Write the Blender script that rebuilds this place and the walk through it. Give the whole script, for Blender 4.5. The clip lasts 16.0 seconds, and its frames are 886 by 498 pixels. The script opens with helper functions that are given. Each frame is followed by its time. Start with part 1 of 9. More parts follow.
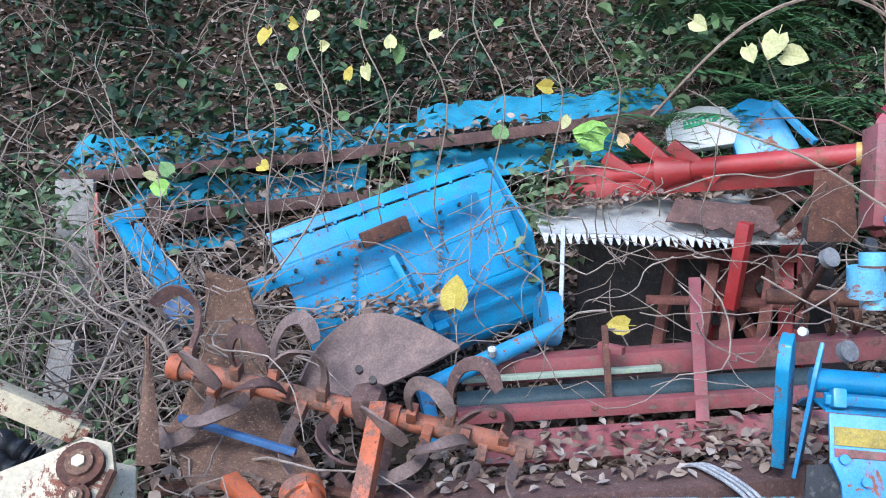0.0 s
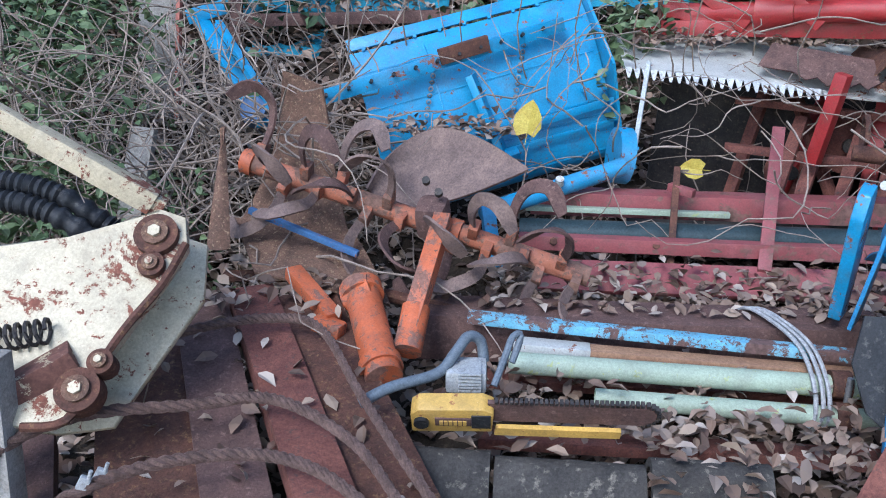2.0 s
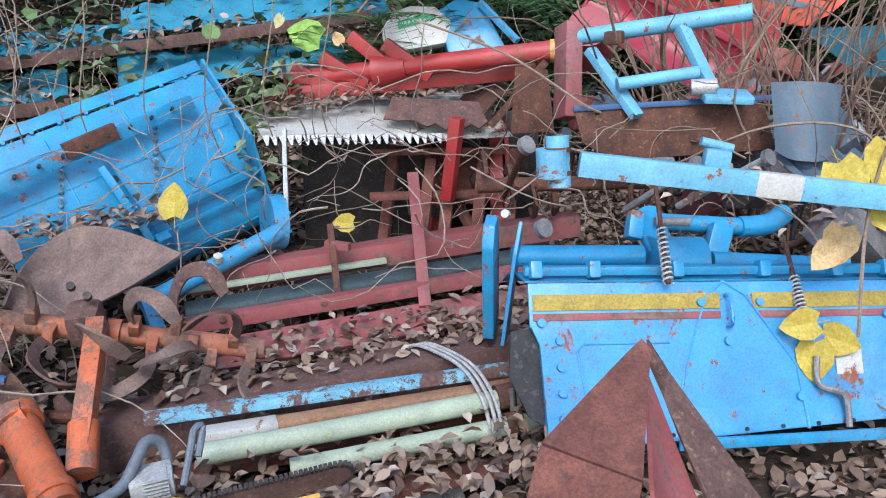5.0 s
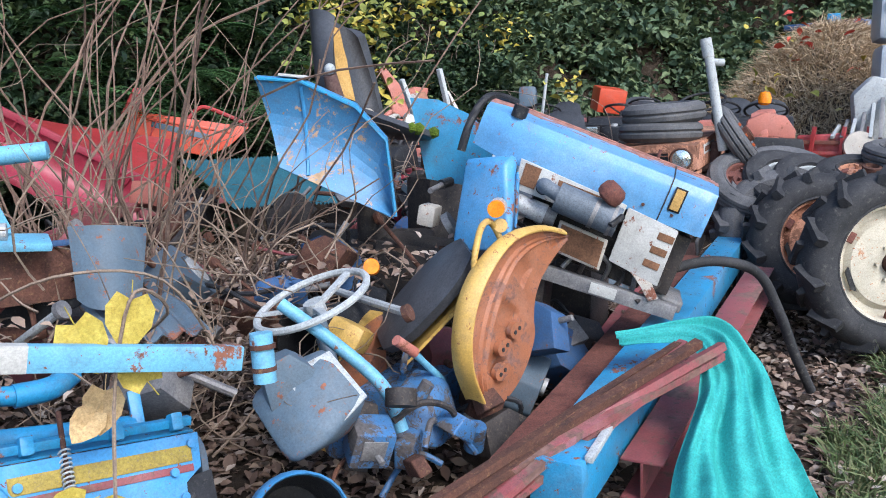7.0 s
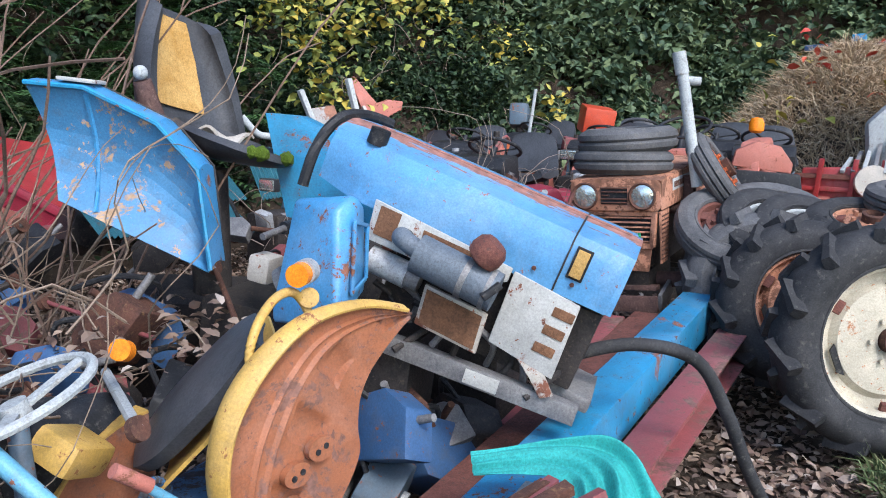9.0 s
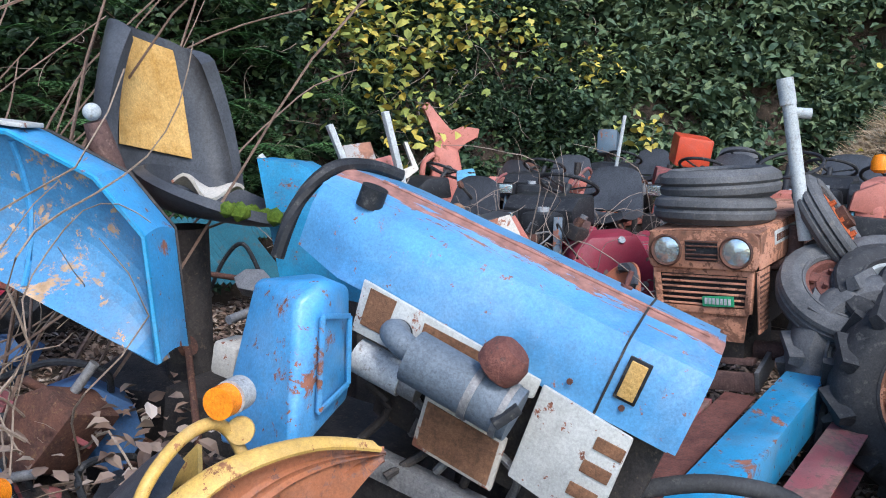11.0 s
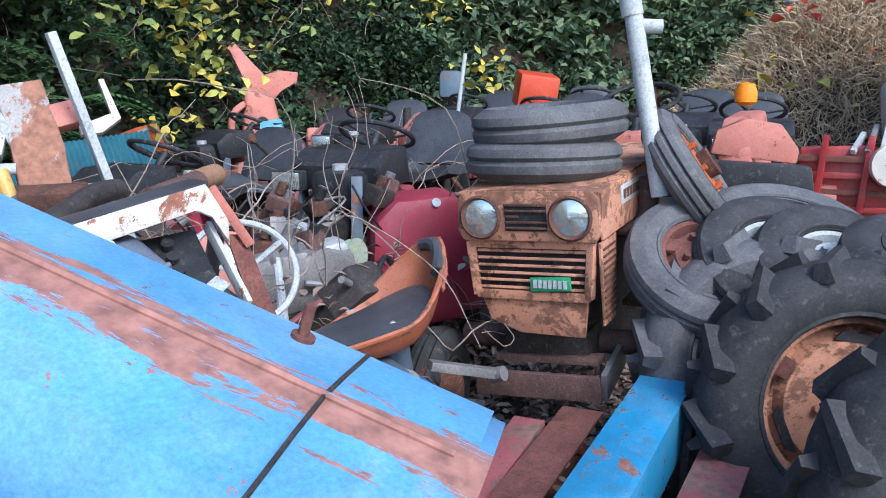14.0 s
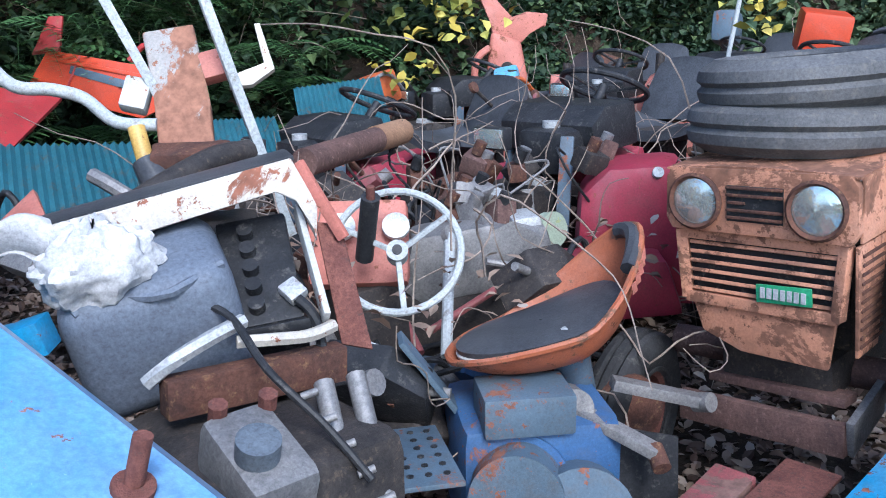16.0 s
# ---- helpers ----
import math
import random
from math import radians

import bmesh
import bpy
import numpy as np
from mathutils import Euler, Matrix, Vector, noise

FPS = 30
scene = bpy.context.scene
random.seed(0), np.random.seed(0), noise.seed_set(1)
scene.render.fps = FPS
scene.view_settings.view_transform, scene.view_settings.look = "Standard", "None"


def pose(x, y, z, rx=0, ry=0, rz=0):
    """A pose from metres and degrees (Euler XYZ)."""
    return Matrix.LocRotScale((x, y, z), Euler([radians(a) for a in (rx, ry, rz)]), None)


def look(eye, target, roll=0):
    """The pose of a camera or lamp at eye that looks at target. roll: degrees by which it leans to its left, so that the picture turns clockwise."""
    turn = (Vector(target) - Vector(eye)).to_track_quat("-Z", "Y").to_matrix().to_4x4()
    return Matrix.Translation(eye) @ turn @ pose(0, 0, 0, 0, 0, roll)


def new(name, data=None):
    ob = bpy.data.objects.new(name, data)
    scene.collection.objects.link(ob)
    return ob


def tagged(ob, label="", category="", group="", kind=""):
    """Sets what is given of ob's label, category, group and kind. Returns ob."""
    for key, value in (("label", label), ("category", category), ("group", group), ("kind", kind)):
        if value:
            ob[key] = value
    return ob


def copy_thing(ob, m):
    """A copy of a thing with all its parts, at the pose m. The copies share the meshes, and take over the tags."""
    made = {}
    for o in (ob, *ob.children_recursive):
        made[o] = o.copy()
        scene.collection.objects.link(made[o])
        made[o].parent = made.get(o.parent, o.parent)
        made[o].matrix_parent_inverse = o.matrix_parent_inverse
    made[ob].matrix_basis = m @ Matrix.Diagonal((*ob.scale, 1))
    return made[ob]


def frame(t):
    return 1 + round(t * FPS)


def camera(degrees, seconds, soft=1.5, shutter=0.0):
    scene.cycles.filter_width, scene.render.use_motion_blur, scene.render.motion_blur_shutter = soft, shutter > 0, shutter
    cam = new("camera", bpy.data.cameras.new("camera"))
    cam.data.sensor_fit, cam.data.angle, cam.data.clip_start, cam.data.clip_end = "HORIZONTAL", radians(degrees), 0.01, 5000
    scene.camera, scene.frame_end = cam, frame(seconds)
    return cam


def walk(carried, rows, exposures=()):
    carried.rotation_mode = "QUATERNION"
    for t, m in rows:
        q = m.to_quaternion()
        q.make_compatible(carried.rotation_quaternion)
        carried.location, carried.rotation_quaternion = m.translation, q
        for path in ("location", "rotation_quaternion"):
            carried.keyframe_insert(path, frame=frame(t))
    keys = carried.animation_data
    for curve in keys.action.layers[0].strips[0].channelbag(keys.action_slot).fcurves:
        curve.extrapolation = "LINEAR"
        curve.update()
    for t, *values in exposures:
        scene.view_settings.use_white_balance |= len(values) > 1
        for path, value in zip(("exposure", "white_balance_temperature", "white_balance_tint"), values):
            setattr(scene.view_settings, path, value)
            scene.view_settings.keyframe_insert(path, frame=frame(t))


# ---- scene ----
cam = camera(54.9, 16.0, 1.0)
METRES, EYE, TILT, LEAN, TURN = 4.5, 1.45, -9.0, 4.0, 0.0
ROWS = [
    (0.0, 0.0, 0.0, 0.0, -0.0, 0.0, -0.0),
    (0.5, -0.002, 0.0, -0.0033, 1.37, -2.37, -2.75),
    (1.0, -0.0001, -0.0008, -0.01, 3.51, -6.19, -4.65),
    (1.5, -0.0001, -0.0017, -0.0159, 4.84, -9.28, -5.48),
    (2.0, 0.0004, -0.0007, -0.0177, 5.08, -10.74, -5.25),
    (2.5, 0.0045, -0.0, -0.0197, 3.72, -11.72, -4.57),
    (3.0, 0.0071, 0.0002, -0.0189, 0.59, -11.59, -3.56),
    (5.5, 0.0145, -0.0155, -0.0075, -23.67, -4.52, 3.76),
    (6.0, 0.0476, -0.0287, -0.0077, -31.21, -2.51, 4.2),
    (6.5, 0.0941, -0.0408, -0.0047, -41.73, -1.31, 4.63),
    (7.0, 0.155, -0.0346, 0.0044, -51.11, -1.13, 5.5),
    (7.5, 0.2105, -0.0332, 0.0121, -53.87, -0.02, 6.4),
    (8.0, 0.2899, -0.0398, 0.019, -53.22, 0.4, 6.09),
    (8.5, 0.3486, -0.0326, 0.0227, -51.53, -0.09, 4.63),
    (11.0, 0.5372, 0.0424, 0.0663, -42.81, 1.54, 2.28),
    (11.5, 0.5531, 0.0418, 0.0743, -48.61, 2.05, 3.84),
    (12.0, 0.5674, 0.0411, 0.074, -51.76, 1.24, 5.12),
    (12.5, 0.5879, 0.0493, 0.0687, -52.82, 0.16, 5.07),
    (13.0, 0.6464, 0.0849, 0.0679, -54.05, -1.16, 3.09),
    (13.5, 0.6936, 0.1038, 0.0788, -55.07, -1.9, 4.04),
    (14.0, 0.7738, 0.1429, 0.0826, -51.17, -2.17, 5.15),
    (14.5, 0.8188, 0.1621, 0.0943, -45.86, -2.44, 4.37),
    (15.0, 0.837, 0.1707, 0.0978, -39.33, -2.6, 3.22),
    (15.5, 0.8839, 0.1771, 0.095, -34.81, -3.95, 2.3),
    (16.0, 0.8961, 0.1837, 0.0979, -32.83, -4.65, 2.53),
]
walk(cam, [(t, pose(0, 0, EYE, TILT, LEAN, TURN) @ pose(METRES * x, METRES * y, METRES * z, 90 + pitch, roll, yaw)) for t, x, y, z, yaw, pitch, roll in ROWS],
     [(0.0, 1.52, 5650, 9), (2.5, 1.26, 5600, 9), (5.5, 1.38, 6350, 11), (8.0, 1.42, 6350, 12), (11.0, 1.35, 6150, 10), (12.5, 1.64, 6150, 12), (14.5, 1.54, 5850, 10), (16.0, 1.56, 5750, 10)])

# ---- light ----
world = bpy.data.worlds.new("sky")
scene.world = world
world.use_nodes = True
_wn = world.node_tree
_sky = _wn.nodes.new("ShaderNodeTexSky")
_sky.sky_type, _sky.sun_disc = "NISHITA", False
_sky.sun_elevation, _sky.sun_rotation = radians(38), radians(200)
_wn.links.new(_sky.outputs[0], _wn.nodes["Background"].inputs[0])
_wn.nodes["Background"].inputs[1].default_value = 0.15
sun = new("sun", bpy.data.lights.new("sun", "SUN"))
sun.data.energy, sun.data.angle, sun.data.color = 1.3, radians(20), (1.0, 0.98, 0.95)
sun.matrix_basis = look((-3, -8, 9), (0, 0, 0))

# ---- materials ----


def nodes_of(name):
    m = bpy.data.materials.new(name)
    m.use_nodes = True
    return m, m.node_tree, m.node_tree.nodes["Principled BSDF"]


def noise_tex(nt, co, scale, detail=6.0, rough=0.6, dist=0.0):
    n = nt.nodes.new("ShaderNodeTexNoise")
    n.inputs["Scale"].default_value, n.inputs["Detail"].default_value = scale, detail
    n.inputs["Roughness"].default_value, n.inputs["Distortion"].default_value = rough, dist
    nt.links.new(co, n.inputs["Vector"])
    return n.outputs["Fac"]


def ramp(nt, fac, a, b, ca=(0, 0, 0, 1), cb=(1, 1, 1, 1)):
    r = nt.nodes.new("ShaderNodeValToRGB")
    r.color_ramp.elements[0].position, r.color_ramp.elements[1].position = a, b
    r.color_ramp.elements[0].color, r.color_ramp.elements[1].color = ca, cb
    nt.links.new(fac, r.inputs[0])
    return r.outputs[0]


def blend(nt, fac, a, b, mode="MIX"):
    n = nt.nodes.new("ShaderNodeMix")
    n.data_type, n.blend_type = "RGBA", mode
    for sock, v in ((n.inputs[0], fac), (n.inputs[6], a), (n.inputs[7], b)):
        if isinstance(v, (int, float)):
            sock.default_value = v
        elif isinstance(v, tuple):
            sock.default_value = (*v[:3], 1)
        else:
            nt.links.new(v, sock)
    return n.outputs[2]


def coords(nt):
    return nt.nodes.new("ShaderNodeTexCoord").outputs["Object"]


def bump(nt, bsdf, height, strength=0.3, distance=0.01):
    b = nt.nodes.new("ShaderNodeBump")
    b.inputs["Strength"].default_value, b.inputs["Distance"].default_value = strength, distance
    nt.links.new(height, b.inputs["Height"])
    nt.links.new(b.outputs[0], bsdf.inputs["Normal"])


def paint(name, col, wear=0.3, rough=0.45, under=(0.13, 0.05, 0.03), fade=0.25, scale=1.0, dirt=0.35, streak=None):
    """Old paint: faded in patches, chipped down to rust, with dirt over it."""
    m, nt, p = nodes_of(name)
    co = coords(nt)
    pale = tuple(c + (0.75 - c) * 0.35 for c in col)
    deep = tuple(c * 0.72 for c in col)
    base = blend(nt, ramp(nt, noise_tex(nt, co, 5 * scale, 5), 0.35, 0.7), deep, tuple(col))
    base = blend(nt, ramp(nt, noise_tex(nt, co, 2.3 * scale, 8, 0.7, 0.6), 0.5, 0.72, (0, 0, 0, 1), (fade, fade, fade, 1)), base, pale)
    grime = ramp(nt, noise_tex(nt, co, 14 * scale, 8, 0.75), 0.5, 0.8, (0, 0, 0, 1), (dirt, dirt, dirt, 1))
    base = blend(nt, grime, base, (0.11, 0.09, 0.07))
    grit = ramp(nt, noise_tex(nt, co, 150, 6, 0.8), 0.36, 0.66, (0.55, 0.55, 0.55, 1), (1, 1, 1, 1))
    base = blend(nt, 0.75, base, grit, "MULTIPLY")
    base = blend(nt, ramp(nt, noise_tex(nt, co, 210, 5, 0.75), 0.66, 0.74, (0, 0, 0, 1), (0.6, 0.6, 0.6, 1)), base, pale)
    rustcol = blend(nt, ramp(nt, noise_tex(nt, co, 40 * scale, 5), 0.3, 0.75), under, tuple(min(1, c * 2.4) for c in under))
    big = noise_tex(nt, co, 3.1 * scale, 10, 0.78, 0.4)
    lo = 0.665 - 0.21 * wear
    chip = ramp(nt, big, lo, lo + 0.025)
    fine = ramp(nt, noise_tex(nt, co, 26 * scale, 6, 0.7), 0.655 - 0.09 * wear, 0.675 - 0.09 * wear)
    mask = blend(nt, 1.0, chip, fine, "LIGHTEN")
    if streak:
        def dot(v):
            d = nt.nodes.new("ShaderNodeVectorMath")
            d.operation = "DOT_PRODUCT"
            nt.links.new(co, d.inputs[0])
            d.inputs[1].default_value = v
            return d.outputs["Value"]

        def calc(op, a, b):
            c = nt.nodes.new("ShaderNodeMath")
            c.operation = op
            for sock, v in zip(c.inputs, (a, b)):
                if isinstance(v, (int, float)):
                    sock.default_value = v
                else:
                    nt.links.new(v, sock)
            return c.outputs[0]
        along, across, v0, width = streak
        s, v = dot(along), dot(across)
        xyz = nt.nodes.new("ShaderNodeCombineXYZ")
        nt.links.new(calc("MULTIPLY", s, 3.0), xyz.inputs[0])
        nt.links.new(calc("MULTIPLY", v, 16.0), xyz.inputs[1])
        grain = noise_tex(nt, xyz.outputs[0], 1.6, 9, 0.72, 0.3)
        band = calc("MULTIPLY", calc("ABSOLUTE", calc("SUBTRACT", v, v0), 0), 1.0 / width)
        run = ramp(nt, calc("SUBTRACT", calc("ADD", grain, 0.16), calc("MULTIPLY", band, 0.2)), 0.53, 0.555)
        mask = blend(nt, 1.0, mask, run, "LIGHTEN")
    nt.links.new(blend(nt, mask, base, rustcol), p.inputs["Base Color"])
    nt.links.new(ramp(nt, mask, 0, 1, (rough,) * 3 + (1,), (0.9, 0.9, 0.9, 1)), p.inputs["Roughness"])
    bump(nt, p, blend(nt, 0.5, mask, noise_tex(nt, co, 90 * scale, 4)), 0.35, 0.003)
    return m


def plain(name, a, b, scale=8.0, rough=0.7, metal=0.0, relief=0.4, depth=0.004, speck=None, spec=0.22):
    m, nt, p = nodes_of(name)
    co = coords(nt)
    col = blend(nt, ramp(nt, noise_tex(nt, co, scale, 8, 0.7, 0.4), 0.3, 0.7), a, b)
    grit = ramp(nt, noise_tex(nt, co, 130, 6, 0.8), 0.36, 0.66, (0.5, 0.5, 0.5, 1), (1.42, 1.42, 1.42, 1))
    col = blend(nt, 0.62, col, grit, "MULTIPLY")
    if speck:
        col = blend(nt, ramp(nt, noise_tex(nt, co, scale * 5, 6, 0.7), 0.56, 0.7), col, speck)
    nt.links.new(col, p.inputs["Base Color"])
    p.inputs["Roughness"].default_value, p.inputs["Metallic"].default_value = rough, metal
    p.inputs["Specular IOR Level"].default_value = spec
    bump(nt, p, noise_tex(nt, co, scale * 9, 6, 0.7), relief, depth)
    return m


def leafy(name, *cols):
    """Leaves or litter: each leaf has its own tone."""
    m, nt, p = nodes_of(name)
    g = nt.nodes.new("ShaderNodeNewGeometry")
    r = nt.nodes.new("ShaderNodeValToRGB")
    e = r.color_ramp.elements
    while len(e) < len(cols):
        e.new(0.5)
    for k, c in enumerate(cols):
        e[k].position, e[k].color = k / (len(cols) - 1), (*c, 1)
    nt.links.new(g.outputs["Random Per Island"], r.inputs[0])
    col = blend(nt, ramp(nt, noise_tex(nt, coords(nt), 45, 4), 0.35, 0.7), r.outputs[0], (0.5, 0.5, 0.5), "SOFT_LIGHT")
    nt.links.new(col, p.inputs["Base Color"])
    p.inputs["Roughness"].default_value, p.inputs["Specular IOR Level"].default_value = 0.6, 0.25
    return m


BLUE = paint("blue_paint", (0.028, 0.33, 0.62), 0.34, 0.38, fade=0.35, dirt=0.6)
SKYB = paint("pale_blue_paint", (0.065, 0.35, 0.70), 0.36, 0.36, fade=0.45, dirt=0.55)
HOODB = paint("hood_blue_paint", (0.125, 0.375, 0.68), 0.26, 0.3, (0.16, 0.075, 0.06), 0.65, 0.9, 0.3, ((0.412, -0.833, -0.368), (0.896, 0.443, 0.0), 0.10, 0.075))
# brown dirt, over a blue deepened because this side faces down, away from light
FENIN = paint("dirty_shaded_fender_paint", (0.075, 0.30, 0.58), 0.62, 0.5, (0.26, 0.17, 0.10), 0.3, 0.8, 0.75)
CYAN = paint("worn_cyan_paint", (0.17, 0.50, 0.72), 0.42, 0.5, fade=0.4, dirt=0.5)
DBLUE = paint("dark_blue_paint", (0.05, 0.14, 0.32), 0.35, 0.6, dirt=0.6)
MBLUE = paint("oily_blue_paint", (0.05, 0.19, 0.42), 0.75, 0.5, (0.05, 0.045, 0.045), 0.3, 2.2, 0.85)
GBLUE = paint("grey_blue_paint", (0.10, 0.155, 0.21), 0.45, 0.6, dirt=0.7)
RED = paint("red_paint", (0.42, 0.03, 0.03), 0.35, 0.5)
PINK = paint("faded_red_paint", (0.33, 0.085, 0.09), 0.58, 0.65, (0.10, 0.055, 0.045), 0.3, 1.0, 0.65)
ORUST = paint("rusted_orange_paint", (0.46, 0.15, 0.08), 0.85, 0.75, (0.10, 0.055, 0.04), 0.3, 2.0, 0.6)
DTEAL = plain("dark_teal_steel", (0.02, 0.035, 0.04), (0.05, 0.075, 0.085), 6, 0.5, 0.2)
CRIM = paint("crimson_paint", (0.42, 0.035, 0.07), 0.2, 0.45)
SALMON = paint("salmon_paint", (0.60, 0.20, 0.15), 0.4, 0.6)
ORNG = paint("orange_paint", (0.62, 0.13, 0.03), 0.5, 0.6, (0.14, 0.05, 0.025))
OTRAC = paint("faded_orange_paint", (0.60, 0.27, 0.16), 0.76, 0.7, (0.11, 0.05, 0.03), 0.35)
OSEAT = paint("orange_seat_paint", (0.46, 0.13, 0.055), 0.5, 0.5, (0.1, 0.05, 0.03))
OINN = paint("orange_inner_paint", (0.44, 0.155, 0.07), 0.60, 0.6, (0.12, 0.06, 0.045), 0.25, 1.6, 0.5)
SCAR = paint("scarlet_paint", (0.70, 0.075, 0.025), 0.12, 0.45)
YELL = paint("yellow_paint", (0.70, 0.43, 0.10), 0.36, 0.5, (0.16, 0.07, 0.03), 0.3, 1.3, 0.45)
LOADC = paint("loader_cream_paint", (0.64, 0.54, 0.37), 0.50, 0.5, (0.10, 0.035, 0.022), 0.2, 1.7, 0.4)
CREAM = paint("cream_paint", (0.66, 0.60, 0.47), 0.34, 0.5, (0.22, 0.09, 0.04), 0.2, 1.6, 0.35)
CORE = paint("rusted_cream_paint", (0.56, 0.46, 0.30), 1.05, 0.7, (0.07, 0.03, 0.022), 0.2, 2.0, 0.5)
WHITE = paint("white_paint", (0.60, 0.60, 0.57), 0.34, 0.5)
LIDW = paint("ivory_paint", (0.60, 0.55, 0.48), 0.45, 0.5)
RUST = plain("rust", (0.048, 0.029, 0.026), (0.14, 0.062, 0.042), 12, 0.9, relief=0.7, speck=(0.21, 0.12, 0.065))
RUSTP = plain("pitted_rust", (0.10, 0.062, 0.048), (0.22, 0.125, 0.085), 18, 0.85, speck=(0.44, 0.31, 0.19), relief=1.0, depth=0.006)
TINE = plain("tine_steel", (0.11, 0.08, 0.075), (0.24, 0.165, 0.14), 14, 0.7, 0.2)
RUSTR = plain("red_rust", (0.085, 0.034, 0.03), (0.21, 0.085, 0.065), 12, 0.9, speck=(0.065, 0.048, 0.043), relief=0.8)
BROWN = plain("brown_steel", (0.06, 0.038, 0.036), (0.15, 0.085, 0.072), 11, 0.85, relief=0.7, speck=(0.21, 0.135, 0.11))
STEEL = plain("dull_steel", (0.14, 0.14, 0.15), (0.30, 0.29, 0.28), 9, 0.55, 0.4)
GALV = plain("grey_tube_paint", (0.30, 0.33, 0.34), (0.45, 0.47, 0.47), 7, 0.6, speck=(0.2, 0.18, 0.16))
ALU = plain("cast_aluminium", (0.32, 0.33, 0.34), (0.52, 0.53, 0.53), 11, 0.5, 0.3, speck=(0.15, 0.12, 0.1))
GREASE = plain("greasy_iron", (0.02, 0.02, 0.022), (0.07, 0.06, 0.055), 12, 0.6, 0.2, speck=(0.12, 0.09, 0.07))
RUBBER = plain("tyre_rubber", (0.018, 0.019, 0.021), (0.052, 0.052, 0.055), 6, 0.72, speck=(0.09, 0.085, 0.08))
RUBG = plain("grey_tyre_rubber", (0.06, 0.062, 0.066), (0.13, 0.13, 0.135), 6, 0.75, speck=(0.15, 0.14, 0.13))
BLACK = plain("black_plastic", (0.012, 0.013, 0.015), (0.035, 0.036, 0.04), 8, 0.45, speck=(0.09, 0.085, 0.08))
VINYL = plain("grey_black_vinyl", (0.03, 0.032, 0.038), (0.075, 0.08, 0.09), 5, 0.4, relief=0.2)
MUFF = plain("grey_muffler_paint", (0.085, 0.105, 0.13), (0.15, 0.175, 0.205), 5, 0.55, 0.1)
TANKG = plain("blue_grey_tank_paint", (0.10, 0.12, 0.155), (0.16, 0.185, 0.23), 4, 0.55)
FOAM = plain("yellow_foam", (0.42, 0.23, 0.06), (0.62, 0.40, 0.15), 10, 0.95, relief=0.8)
MOSS = plain("moss", (0.05, 0.10, 0.012), (0.18, 0.26, 0.03), 30, 0.95, relief=1.0, depth=0.01)
PGREEN = paint("pale_green_pipe_paint", (0.42, 0.50, 0.38), 0.35, 0.6, (0.20, 0.22, 0.10))
WOOD = plain("weathered_wood", (0.20, 0.11, 0.07), (0.34, 0.2, 0.12), 8, 0.9)
GWOOD = plain("grey_wood", (0.20, 0.18, 0.16), (0.36, 0.34, 0.31), 8, 0.9)
TARPB = plain("blue_tarp", (0.018, 0.15, 0.24), (0.05, 0.30, 0.43), 5, 0.5, speck=(0.09, 0.10, 0.09))
TEAL = plain("teal_canvas", (0.02, 0.25, 0.24), (0.05, 0.42, 0.38), 5, 0.7, relief=0.3)
CORR = plain("teal_roof_sheet", (0.018, 0.085, 0.11), (0.04, 0.15, 0.19), 4, 0.5, speck=(0.09, 0.08, 0.07))
BAG = plain("white_plastic_film", (0.44, 0.44, 0.45), (0.52, 0.52, 0.53), 6, 0.35, relief=0.3)
SOIL = plain("dark_soil", (0.028, 0.021, 0.016), (0.075, 0.055, 0.04), 4, 0.98, relief=0.9, depth=0.03, speck=(0.14, 0.105, 0.075))
CONC = plain("dark_concrete", (0.03, 0.028, 0.028), (0.085, 0.078, 0.072), 7, 0.95, relief=0.8, speck=(0.2, 0.18, 0.15))
TWIG = plain("dry_vine", (0.15, 0.115, 0.095), (0.36, 0.29, 0.24), 10, 0.9)
STALK = plain("brown_stalks", (0.11, 0.07, 0.055), (0.25, 0.17, 0.13), 10, 0.9)
BARK = plain("pale_stems", (0.16, 0.115, 0.085), (0.30, 0.23, 0.175), 10, 0.9)
LITTER = leafy("leaf_litter", (0.07, 0.045, 0.035), (0.21, 0.14, 0.105), (0.30, 0.225, 0.17), (0.11, 0.065, 0.05), (0.42, 0.355, 0.30))
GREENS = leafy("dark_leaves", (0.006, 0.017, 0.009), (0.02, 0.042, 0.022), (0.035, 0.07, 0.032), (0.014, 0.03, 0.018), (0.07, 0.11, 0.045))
BUSH = leafy("bush_leaves", (0.045, 0.075, 0.035), (0.10, 0.145, 0.065), (0.17, 0.215, 0.12), (0.06, 0.095, 0.04))
YLEAF = leafy("yellow_leaves", (0.34, 0.26, 0.04), (0.44, 0.34, 0.06), (0.27, 0.29, 0.06), (0.48, 0.38, 0.10))
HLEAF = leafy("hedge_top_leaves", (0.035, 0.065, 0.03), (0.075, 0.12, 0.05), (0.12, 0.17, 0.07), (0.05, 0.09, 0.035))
FERN = leafy("fern_fronds", (0.02, 0.06, 0.02), (0.05, 0.12, 0.04), (0.09, 0.18, 0.06))
DRYL = leafy("dry_grass", (0.36, 0.25, 0.15), (0.50, 0.38, 0.24), (0.28, 0.19, 0.12), (0.56, 0.46, 0.32))
FARG = leafy("far_leaves", (0.03, 0.055, 0.035), (0.07, 0.115, 0.06), (0.13, 0.17, 0.08), (0.045, 0.08, 0.05))
GRASS = leafy("grass_blades", (0.05, 0.085, 0.03), (0.12, 0.17, 0.07), (0.2, 0.2, 0.1), (0.08, 0.12, 0.04))
AMBER = plain("amber_lens", (0.75, 0.18, 0.01), (0.85, 0.27, 0.015), 20, 0.2)
